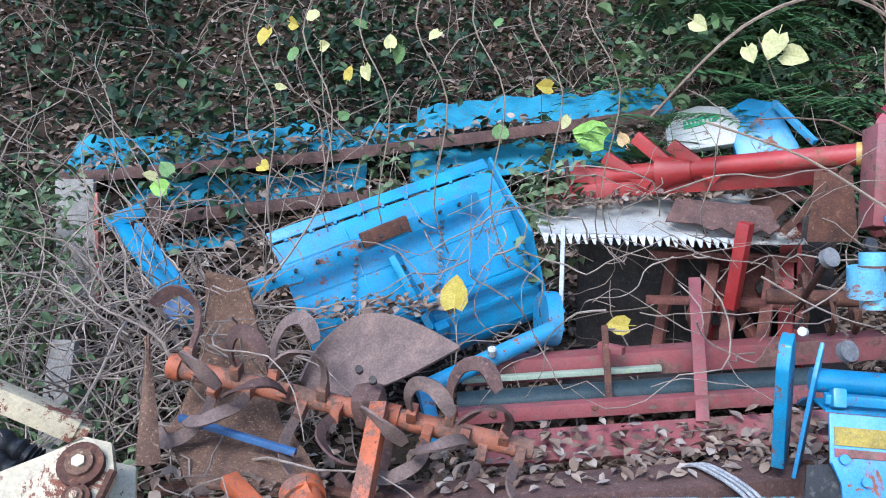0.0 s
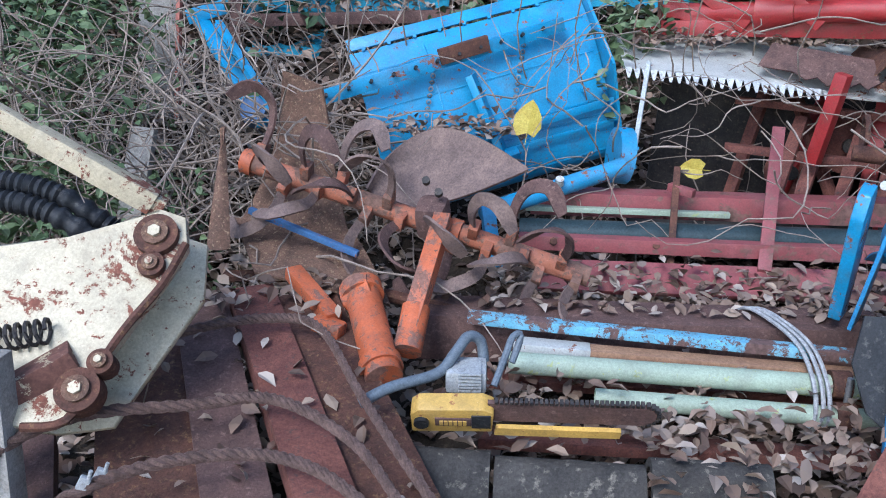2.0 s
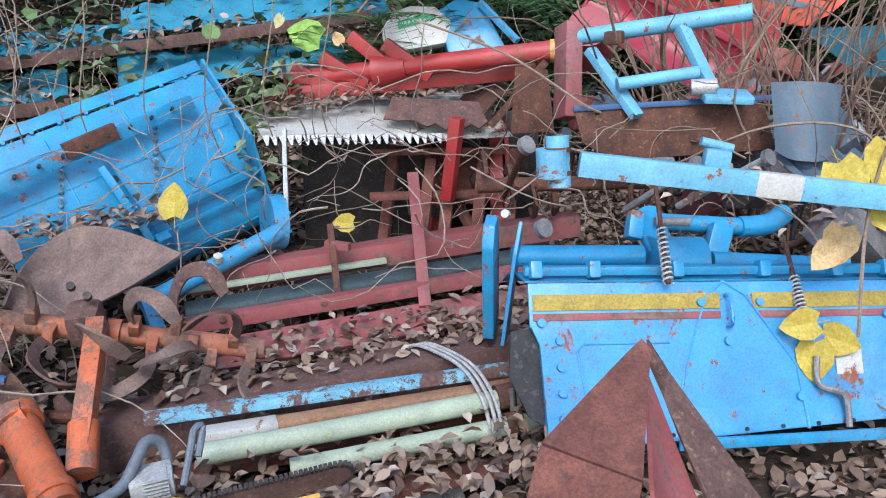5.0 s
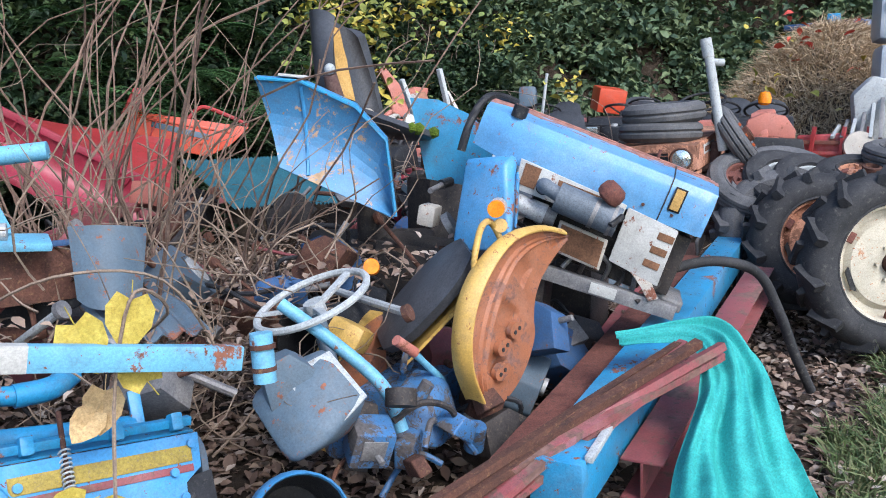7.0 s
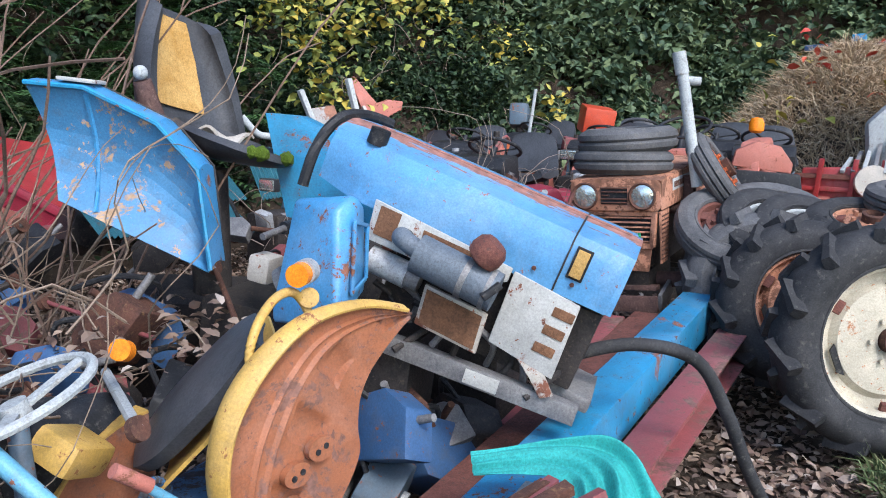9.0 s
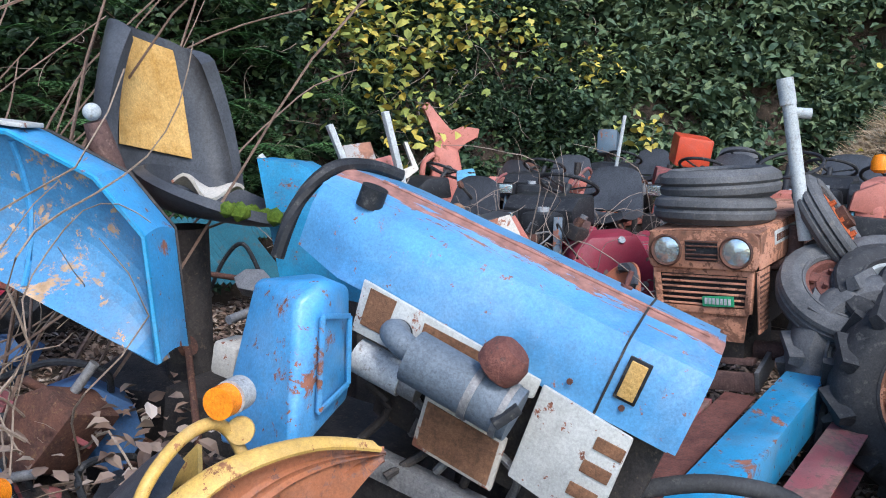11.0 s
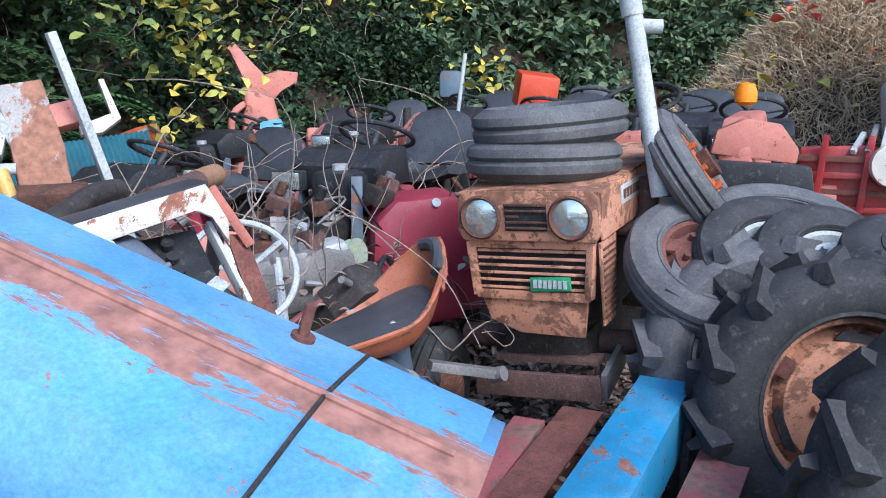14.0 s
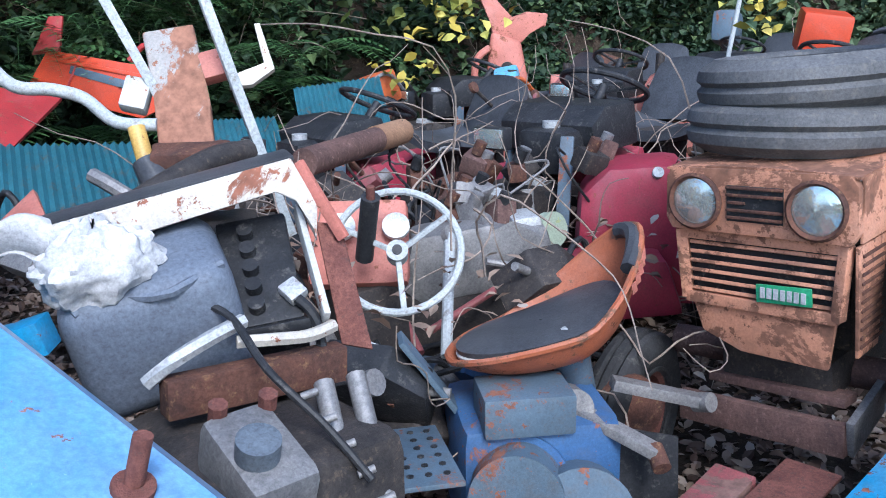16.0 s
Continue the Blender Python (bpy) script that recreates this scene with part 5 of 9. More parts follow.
part("stripe", made(box, 0.55, 0.003, 0.045, pm @ pose(0.285, -0.0085, -0.055), 0.001), GOLD, tl, "mustard yellow stripe")
part("stripe", made(box, 0.48, 0.003, 0.045, pm @ pose(0.90, -0.0085, -0.055), 0.001), GOLD, tl, "mustard yellow stripe")
part("stripe", made(box, 0.55, 0.003, 0.02, pm @ pose(0.285, -0.0085, -0.095), 0.001), PINK, tl, "faded red stripe")
part("stripe", made(box, 0.46, 0.003, 0.02, pm @ pose(0.91, -0.0085, -0.095), 0.001), PINK, tl, "faded red stripe")
outline = [(0.40, -0.43), (0.44, -0.24), (0.52, -0.04), (0.575, 0.0), (0.64, -0.04), (0.78, -0.24), (0.80, -0.42)]
part("centre_crease", made(tube, [pm @ Vector((x, -0.006, z)) for x, z in outline], 0.005, 6), SKYB, tl)
for x0, x1, z0, z1 in ((0.13, 0.40, -0.17, -0.40),):
    part("panel_crease", made(tube, [pm @ Vector((x, -0.006, z)) for x, z in ((x0 + 0.03, z1), (x0, z0 - 0.02), (x0 + 0.02, z0), (x1, z0))], 0.004, 6), SKYB, tl)
part("pull_handle", made(tube, smooth([pm @ Vector((0.575, -0.015, -0.04)), pm @ Vector((0.575, -0.045, -0.05)), pm @ Vector((0.575, -0.045, -0.12)), pm @ Vector((0.575, -0.015, -0.13))], 4), 0.006, 8), SKYB, tl)
part("label", made(box, 0.085, 0.003, 0.085, pm @ pose(0.945, -0.009, -0.23), 0.001), WHITE, tl, "blank white sticker")
for x, z in ((0.03, -0.11), (0.08, -0.16), (0.08, -0.23), (0.08, -0.30), (0.5, -0.06), (0.575, -0.17), (0.68, -0.06), (0.08, -0.37), (0.78, -0.33), (1.08, -0.10), (1.1, -0.17), (1.1, -0.28), (1.09, -0.34), (1.14, -0.03)):
    part("bolt", made(cyl, 0.012, 0.016, pm @ pose(x, -0.012, z, 90, 0, 0), 12), SKYB, tl)
part("side_flap", made(prism, [(-0.05, -0.13), (0.03, -0.12), (0.05, -0.40), (-0.01, -0.36), (-0.06, -0.25)], 0.01, pm @ pose(0, 0.015, 0)), BLACK, tl, "black rubber side flap")
part("side_flap", made(prism, [(PW - 0.05, -0.12), (PW + 0.03, -0.11), (PW + 0.04, -0.34), (PW - 0.06, -0.38)], 0.01, pm @ pose(0, 0.015, 0)), BLACK, tl, "black rubber side flap")
part("skirt_edge", made(bar, pm @ Vector((0.40, -0.02, -0.45)), pm @ Vector((1.02, -0.06, -0.44)), 0.015, 0.03), BLUE, tl)
bm = B()
surf(bm, lambda u, v: pm @ Vector((PW * u, 0.02 + 0.26 * v, 0.01 + 0.05 * math.sin(2.2 * v))), 4, 8, 0.006)
part("top_cover", bm, BLUE, tl)
part("hinge_rail", made(bar, pm @ Vector((0.0, 0.03, 0.04)), pm @ Vector((PW, 0.03, 0.04)), 0.025, 0.025), BLUE, tl)
for x in (0.03, 0.2, 0.45, 0.72, 0.95, 1.12):
    part("hinge", made(box, 0.035, 0.04, 0.05, pm @ pose(x, 0.02, 0.04), 0.008), BLUE, tl)
part("main_tube", made(rod, pm @ Vector((0.0, 0.14, 0.10)), pm @ Vector((0.40, 0.14, 0.10)), 0.032, 18), BLUE, tl)
part("main_tube", made(rod, pm @ Vector((0.62, 0.14, 0.08)), pm @ Vector((1.05, 0.14, 0.06)), 0.032, 18), BLUE, tl)
part("gear_case", made(cyl, 0.075, 0.16, pm @ pose(0.50, 0.13, 0.08, 0, 90, 0), 24), BLUE, tl)
part("gear_neck", made(rod, pm @ Vector((0.46, 0.13, 0.10)), pm @ Vector((0.46, 0.22, 0.24)), 0.045, 18), BLUE, tl)
part("mast_tube", made(rod, pm @ Vector((0.50, 0.22, 0.22)), pm @ Vector((0.80, 0.20, 0.20)), 0.028, 16), BLUE, tl)
part("elbow", made(tube, smooth([pm @ Vector((0.76, 0.2, 0.2)), pm @ Vector((0.86, 0.2, 0.21)), pm @ Vector((0.93, 0.22, 0.25))], 4), 0.034, 12), BLUE, tl)
part("bracket", made(box, 0.07, 0.05, 0.10, pm @ pose(0.66, 0.16, 0.15, 0, 20, 0), 0.012), BLUE, tl)
part("bracket", made(box, 0.05, 0.05, 0.09, pm @ pose(0.40, 0.18, 0.20, 0, 12, 0), 0.012), BLUE, tl)
part("pin", made(rod, pm @ Vector((0.44, 0.12, 0.2)), pm @ Vector((0.55, 0.12, 0.2)), 0.014), STEEL, tl)
part("end_post", made(bar, pm @ Vector((1.06, 0.12, -0.02)), pm @ Vector((1.06, 0.13, 0.16)), 0.035, 0.025), BLUE, tl)
part("chain_case", made(prism, [(-0.055, -0.20), (0.03, -0.24), (0.06, -0.16), (0.055, 0.16), (0.03, 0.20), (-0.03, 0.20), (-0.06, 0.14)], 0.035, basis((0.86, 2.20, 0.63), (0.45, 0.75, 0.3), (0.28, 0.32, 0.90)), 0.008), BLUE, tl)
part("chain_case_cover", made(prism, [(-0.04, -0.2), (0.05, -0.22), (0.075, 0.1), (0.05, 0.18), (0.0, 0.1)], 0.012, basis((0.90, 2.14, 0.62), (0.5, 0.75, 0.2), (0.35, 0.25, 0.90)), 0.004), SKYB, tl)
part("case_bolt", made(cyl, 0.013, 0.02, pose(0.955, 2.30, 0.785, 70, 0, -40), 12), WHITE, tl)
part("side_disc", made(cyl, 0.10, 0.02, pm @ pose(PW + 0.02, 0.12, -0.08, 0, 90, 0), 26), GBLUE, tl, "grey worn side disc")
for x, l in ((0.40, 0.30), (0.80, 0.20)):
    bm = B()
    p0, p1 = pm @ Vector((x + 0.02, 0.05, 0.29 if x < 0.5 else 0.12)), pm @ Vector((x - 0.01, -0.05, -0.01 if x < 0.5 else -0.12))
    rod(bm, p0, p1, 0.007, 8)
    rd = part("spring_rod", bm, RUST, tl, "rusty spring rod")
    bm = B()
    q0, q1 = lerp(p0, p1, 0.45), p1
    m, n = spanm(q0, q1)
    line = [m @ Vector((0.014 * math.cos(2 * math.pi * 11 * i / 110), 0.014 * math.sin(2 * math.pi * 11 * i / 110), (i / 110 - 0.5) * n)) for i in range(111)]
    tube(bm, line, 0.003, 5)
    part("coil", bm, GALV, rd)
bm = B()
tube(bm, smooth([pm @ Vector((0.83, -0.03, -0.22)), pm @ Vector((0.83, -0.03, -0.30)), pm @ Vector((0.90, -0.035, -0.33)), pm @ Vector((0.91, -0.03, -0.42))], 5), 0.009, 8)
part("hook", bm, STEEL, tl)

arm = thing("lift_arm", "light blue painted lift arm with ball joints", "arm", (1.5, 1.72, 0.8))
a0, a1 = Vector((0.955, 1.915, 1.005)), Vector((2.055, 1.545, 0.80))
part("beam", made(bar, a0.lerp(a1, 0.045), a0.lerp(a1, 0.95), 0.034, 0.062), CYAN, arm)
part("rust_patch", made(bar, a0.lerp(a1, 0.43), a0.lerp(a1, 0.53), 0.036, 0.064), WHITE, arm, "bare rusty patch")
for c in (a0, a1):
    j = part("joint", made(cyl, 0.030, 0.13, basis(c, (1, -0.3, 0), (0.08, 0.1, 1)), 20), CYAN, arm)
    for dz in (0.03, -0.03):
        part("ring", made(cyl, 0.034, 0.012, basis(c + Vector((0, 0, dz)), (1, -0.3, 0), (0.08, 0.1, 1)), 20), RUST, j)
part("eye", made(cyl, 0.04, 0.07, basis(a0 + Vector((-0.02, -0.005, 0)), (1, -0.3, 0), (0, 0, 1)), 20), CYAN, arm)
part("clip", made(box, 0.07, 0.04, 0.05, basis(a0.lerp(a1, 0.36) + Vector((0, 0.03, 0.05)), a1 - a0), 0.012), CYAN, arm)
part("clip_rod", made(rod, a0.lerp(a1, 0.33) + Vector((0, 0.04, 0.09)), a0.lerp(a1, 0.40) + Vector((0, 0.04, 0.08)), 0.012), CYAN, arm)

# rusty cone-shaped ridger in front of the tiller
cn = thing("ridger", "brown rusty folded-steel ridger", "plough", (0.75, 1.2, 0.2))
tip = Vector((0.87, 1.37, 0.735))


def tri_plate(bm, a, b, c, d, th=0.008):
    surf(bm, lambda u, v: Vector(a).lerp(Vector(b), u).lerp(Vector(d).lerp(Vector(c), u), v), 4, 6, th)


part("left_wing", made(tri_plate, tip, tip + Vector((0.01, -0.02, -0.02)), (0.70, 1.07, 0.62), (0.575, 1.20, 0.655)), RUSTR, cn)
part("left_skirt", made(tri_plate, (0.575, 1.20, 0.655), (0.70, 1.07, 0.62), (0.46, 0.82, 0.22), (0.36, 1.05, 0.24)), RUSTR, cn)
part("right_wing", made(tri_plate, tip + Vector((0.012, -0.005, 0)), tip + Vector((0.014, -0.01, -0.05)), (0.86, 0.98, 0.40), (1.02, 1.10, 0.42)), BROWN, cn)
part("keel", made(tri_plate, tip + Vector((0.005, -0.02, -0.06)), (0.74, 1.10, 0.58), (0.72, 0.98, 0.30), (0.86, 1.0, 0.35)), PINK, cn)
part("inner_post", made(bar, (0.66, 1.12, 0.60), (0.58, 1.0, 0.2), 0.04, 0.02), ORNG, cn)

# machines behind the tiller: blue frame, rusty tray, grey tub
bf = thing("tubular_machine", "light blue tubular machine over a rusty tray", "machine", (1.9, 2.8, 0.8))
part("top_tube", made(rod, (1.62, 3.12, 1.24), (2.13, 2.72, 1.30), 0.032, 16), CYAN, bf)
part("tube", made(bar, (1.92, 2.86, 1.26), (1.95, 2.70, 1.03), 0.05, 0.035), CYAN, bf)
part("tube", made(rod, (1.60, 2.78, 1.08), (1.90, 2.72, 1.10), 0.024, 14), CYAN, bf)
part("leg", made(bar, (1.58, 2.95, 1.2), (1.66, 2.74, 0.96), 0.05, 0.03), CYAN, bf)
part("plate", made(box, 0.18, 0.12, 0.03, pose(1.98, 2.66, 1.01, 10, 5, -20), 0.01), CYAN, bf)
part("clamp", made(box, 0.07, 0.07, 0.05, pose(1.70, 2.98, 1.235, 0, 0, -40), 0.01), RUST, bf)
part("boss", made(cyl, 0.03, 0.09, pose(1.90, 2.68, 1.05, 90, 0, 60), 14), ALU, bf)
part("tray_front", made(prism, [(-0.05, 0.03), (0.68, 0.02), (0.72, -0.16), (0.10, -0.17), (-0.02, -0.10)], 0.012, basis((1.50, 2.83, 0.97), (0.97, -0.22, -0.03), (0.05, 0.2, 1)), 0.003), RUST, bf, "rusty sheet tray")
part("tray_edge", made(bar, (1.45, 2.84, 1.0), (2.2, 2.66, 0.985), 0.015, 0.02), DBLUE, bf)
tub = B()
tm = basis((2.17, 2.47, 0.90), (0.9, -0.35, -0.1), (0.05, 0.25, 1))
surf(tub, lambda u, v: tm @ Vector(((u - 0.5) * (0.24 - 0.05 * v), -0.05 * math.sin(math.pi * u) - 0.02 * v, 0.15 - 0.28 * v + 0.04 * abs(2 * u - 1) ** 3 * v)), 12, 8, 0.01)
solo("grey_tub", tub, GBLUE, "worn grey-blue plastic tub beside the frame", "tub", (2.17, 2.47, 0.8))
bm = B()
surf(bm, lambda u, v: Vector((2.08 + 0.30 * u, 2.30 + 0.2 * v - 0.1 * u, 0.70 + 0.10 * v + 0.012 * math.sin(30 * u))), 30, 4, 0.006)
solo("ribbed_panel", bm, GBLUE, "pale blue ribbed panel lying below the tub", "panel", (2.2, 2.35, 0.7))

# dark red hopper and scarlet panel at the foot of the woods
hp = thing("red_hopper", "faded crimson steel hopper tipped over", "hopper", (3.8, 5.7, 0.3))
hc = [Vector(p) for p in ((3.314, 6.061, 1.526), (4.29, 5.291, 0.809), (3.93, 5.36, 0.52), (3.059, 6.092, 1.234))]


def hside(u, v):
    p = hc[0].lerp(hc[1], u).lerp(hc[3].lerp(hc[2], u), v)
    return p + Vector((0.05, 0.10, -0.03)) * math.sin(math.pi * v)


part("side", made(surf, hside, 16, 10, 0.02), CRIM, hp)
part("rim", made(bar, hc[0], hc[1], 0.05, 0.05), CRIM, hp)
part("lower_rim", made(bar, hc[3], hc[2], 0.04, 0.04), CRIM, hp)
for u in (0.0, 0.22, 0.80, 1.0):
    part("rib", made(tube, [hside(u, v / 6) + Vector((-0.01, -0.012, 0)) for v in range(7)], 0.016, 6), CRIM, hp)
part("far_side", made(tri_plate, hc[0] + Vector((0.02, 0.02, 0)), hc[1] + Vector((0.02, 0.02, 0)), hc[1] + Vector((0.55, 0.65, 0.35)), hc[0] + Vector((0.5, 0.5, -0.15)), 0.02), RED, hp)
part("foot_bar", made(bar, (4.0, 5.25, 0.70), (4.75, 5.0, 0.78), 0.08, 0.07), PINK, hp)
cyl1 = B()
cyl(cyl1, 0.11, 0.3, pose(2.15, 4.05, 1.17, 60, 0, -30), 22)
solo("red_drum", cyl1, CRIM, "faded red steel drum lying in weeds", "drum", (2.15, 4.05, 1.1))
pk = thing("pink_frame", "faded pink steel frame lying in dry stems", "frame", (3.2, 4.2, 0.6))
part("bar", made(bar, (2.7, 4.0, 0.80), (3.6, 4.3, 0.92), 0.07, 0.05), PINK, pk)
part("bracket", made(box, 0.22, 0.15, 0.14, pose(3.45, 4.2, 0.93, 0, 20, 20), 0.02), SALMON, pk)
part("drum", made(cyl, 0.09, 0.2, pose(2.9, 3.9, 0.85, 70, 0, 20), 18), PINK, pk)
op = thing("scarlet_panel", "bright scarlet machine panel with grey label", "panel", (5.2, 6.4, 0.9))
om = basis((4.92, 6.72, 1.40), (0.86, -0.80, -0.22), (0.15, 0.15, 1))
part("sheet", made(prism, [(0, 0.0), (1.0, 0.02), (0.86, -0.17), (0.68, -0.30), (-0.10, -0.26)], 0.02, om, 0.006), SCAR, op)
part("label", made(box, 0.5, 0.004, 0.05, om @ pose(0.42, -0.014, -0.11, 0, 4, 0), 0.001), GBLUE, op, "grey worn label strip")
part("groove", made(box, 0.84, 0.02, 0.025, om @ pose(0.44, -0.012, -0.05, 0, 0, 0), 0.006), SCAR, op)
part("seam", made(bar, om @ Vector((0.22, -0.015, 0)), om @ Vector((0.16, -0.015, -0.26)), 0.012, 0.012), RED, op)
part("tab", made(prism, [(-0.10, -0.05), (-0.03, 0.20), (0.06, 0.22), (0.08, 0.0)], 0.02, om, 0.005), RED, op)
part("arm", made(tube, smooth([om @ Vector((0.45, 0.15, 0.04)), om @ Vector((0.55, 0.15, 0.16)), om @ Vector((0.75, 0.15, 0.13)), om @ Vector((0.98, 0.12, 0.06))], 5), 0.02, 8), RED, op)
# ---- blue tractor, nose down ----
FW = Vector((0.412, -0.833, -0.368)).normalized()
tr = thing("blue_tractor", "wrecked blue tractor tipped nose down, paint rusting", "tractor", (3.7, 1.8, 0.1))
hm = basis((3.720, 2.016, 1.393), FW)
sm3 = hm @ pose(0.03, 0.045, -0.032)
LEN = 0.98
sec = [(-0.195, -0.148), (-0.197, -0.025), (-0.168, 0.034), (-0.07, 0.058), (0.0, 0.070), (0.07, 0.067), (0.165, 0.060), (0.196, 0.03), (0.195, -0.148)]
bm = B()


def hood(u, v):
    k = min(int(v * 8), 7)
    y = sec[k][0] + (sec[k + 1][0] - sec[k][0]) * (v * 8 - k)
    z = sec[k][1] + (sec[k + 1][1] - sec[k][1]) * (v * 8 - k)
    w = 0.90 + 0.10 * u if u > 0.115 else 0.70 + 1.3 * u
    return hm @ Vector((LEN * u, y * w, z * (1 if u > 0.12 else 0.9 + 0.8 * u)))


surf(bm, hood, 20, 16, 0.005)
part("hood", bm, HOODB, tr, "sky-blue hood with long rust streaks")
part("hood_nose", made(prism, [(-0.193, -0.146), (-0.195, -0.025), (-0.166, 0.032), (-0.07, 0.055), (0, 0.067), (0.163, 0.053), (0.194, 0.028), (0.193, -0.146)], 0.02, hm @ pose(LEN, 0, 0, 0, 0, 90) @ pose(0, -0.008, 0)), HOODB, tr)
part("hood_seam", made(tube, [hood(0.83, v / 16) + Vector((-0.002, -0.002, 0.001)) for v in range(17)], 0.003, 5), GREASE, tr)
part("hood_ridge", made(tube, [hood(0.1 + 0.88 * k / 10, 0.5) for k in range(11)], 0.006, 6), HOODB, tr)
mk = part("marker_plate", made(box, 0.05, 0.008, 0.10, hm @ pose(0.857, -0.199, -0.040, 4, 0, 0), 0.012), BLACK, tr, "marker lamp with cream plate")
part("marker_lens", made(box, 0.036, 0.008, 0.085, hm @ pose(0.857, -0.204, -0.040, 4, 0, 0), 0.01), FOAM, mk)
part("filler_cap", made(cyl, 0.032, 0.05, hm @ pose(0.14, -0.135, 0.055), 18), BLACK, tr)
bm = B()
rod(bm, hm @ Vector((0.74, 0.12, 0.055)), hm @ Vector((0.735, 0.125, 0.105)), 0.007, 10)
cyl(bm, 0.015, 0.006, hm @ pose(0.74, 0.12, 0.066), 16)
part("exhaust_stud", bm, RUSTR, tr, "rusty threaded stud on the hood")
bm = B()
tube(bm, smooth([hm @ Vector(p) for p in ((0.08, 0.15, 0.07), (0.02, 0.08, 0.075), (-0.02, -0.03, 0.06), (-0.035, -0.10, 0.01), (-0.04, -0.14, -0.07), (-0.03, -0.16, -0.18))], 5), 0.018, 8)
part("rubber_edge", bm, BLACK, tr)
# white side panels
gp = part("side_panel", made(prism, [(0.19, -0.08), (0.655, -0.10), (0.655, -0.145), (0.5, -0.20), (0.205, -0.205)], 0.012, sm3 @ pose(0, -0.243, 0), 0.004), WHITE, tr, "white side panel with mesh windows")
for x0, x1, z0, z1 in ((0.215, 0.285, -0.09, -0.18), (0.365, 0.55, -0.105, -0.165)):
    part("mesh_window", made(prism, [(x0, z0), (x1, z0), (x1, z1), (x0 + 0.005, z1)], 0.006, sm3 @ pose(0, -0.249, 0)), MESHR, gp)
part("pipe_hole", made(cyl, 0.033, 0.01, sm3 @ pose(0.318, -0.248, -0.155, 90, 0, 0), 20), BLACK, gp)
fp = part("side_panel", made(prism, [(0.662, -0.105), (0.88, -0.12), (0.89, -0.36), (0.672, -0.335)], 0.014, sm3 @ pose(0, -0.243, 0), 0.006), WHITE, tr, "white lower panel with three slots")
for k in range(3):
    part("slot", made(box, 0.066, 0.008, 0.030, sm3 @ pose(0.845 - 0.006 * k, -0.250, -0.165 - 0.06 * k), 0.008), MESHR, fp)
mg = part("mesh_grille", made(prism, [(0.43, -0.255), (0.64, -0.26), (0.653, -0.39), (0.443, -0.385)], 0.02, sm3 @ pose(0, -0.243, 0), 0.006), LIDW, tr, "cream framed mesh grille")
part("mesh", made(prism, [(0.443, -0.267), (0.628, -0.272), (0.64, -0.378), (0.455, -0.373)], 0.006, sm3 @ pose(0, -0.256, 0)), MESHR, mg)
part("bracket", made(prism, [(0.76, -0.34), (0.86, -0.35), (0.915, -0.405), (0.88, -0.43), (0.83, -0.385)], 0.012, sm3 @ pose(0, -0.243, 0), 0.004), LIDW, tr)
part("frame_rail", made(bar, sm3 @ Vector((0.30, -0.21, -0.50)), sm3 @ Vector((1.0, -0.21, -0.44)), 0.05, 0.06), STEEL, tr)
part("rail_label", made(box, 0.11, 0.006, 0.045, sm3 @ pose(0.70, -0.238, -0.465, 0, -5, 0), 0.003), WHITE, tr)
part("radiator", made(box, 0.10, 0.32, 0.26, sm3 @ pose(0.90, 0, -0.27), 0.01), GREASE, tr)
part("engine_block", made(box, 0.56, 0.28, 0.30, sm3 @ pose(0.56, 0.0, -0.28), 0.03), GREASE, tr)
part("battery_tray", made(box, 0.16, 0.26, 0.05, sm3 @ pose(0.95, 0, -0.43), 0.01), STEEL, tr)
# air cleaner
mf = part("air_cleaner", made(cyl, 0.060, 0.26, sm3 @ pose(0.515, -0.318, -0.165, 0, 92, 0), 26), MUFF, tr, "grey air cleaner canister")
part("intake_elbow", made(tube, smooth([sm3 @ Vector((0.318, -0.248, -0.155)), sm3 @ Vector((0.32, -0.303, -0.14)), sm3 @ Vector((0.35, -0.318, -0.145)), sm3 @ Vector((0.40, -0.318, -0.155))], 4), 0.030, 14), MUFF, mf)
part("band", made(cyl, 0.064, 0.018, sm3 @ pose(0.545, -0.318, -0.167, 0, 92, 0), 26), STEEL, mf)
part("band", made(cyl, 0.064, 0.014, sm3 @ pose(0.62, -0.318, -0.17, 0, 92, 0), 26), STEEL, mf)
bm = B()
lathe(bm, [(0.0, 0.05), (0.035, 0.047), (0.050, 0.03), (0.054, 0.0), (0.048, -0.02), (0.03, -0.03)], sm3 @ pose(0.575, -0.333, -0.075, 0, 25, 0), 22)
part("rain_cap", bm, RUSTR, mf, "round rusty cap")
part("clip", made(bar, sm3 @ Vector((0.65, -0.363, -0.13)), sm3 @ Vector((0.62, -0.388, -0.18)), 0.03, 0.02), BLACK, mf)
st = part("starter", made(cyl, 0.042, 0.13, sm3 @ pose(0.30, -0.233, -0.26, 0, 90, 0), 20), ALU, tr)
part("end_cap", made(cyl, 0.036, 0.05, sm3 @ pose(0.385, -0.233, -0.26, 0, 90, 0), 20), STEEL, st)
for k in range(9):
    rr = random.Random(k)
    p = sm3 @ Vector((0.26 + 0.07 * k, -0.17, -0.30 - 0.05 * rr.random()))
    part("engine_pipe", made(tube, smooth([p, p + Vector((rr.uniform(-0.06, 0.06), -0.05, -0.06)), p + Vector((rr.uniform(-0.1, 0.1), 0, -0.14))], 4), 0.011, 7), STEEL if k % 2 else GREASE, tr)
bm = B()
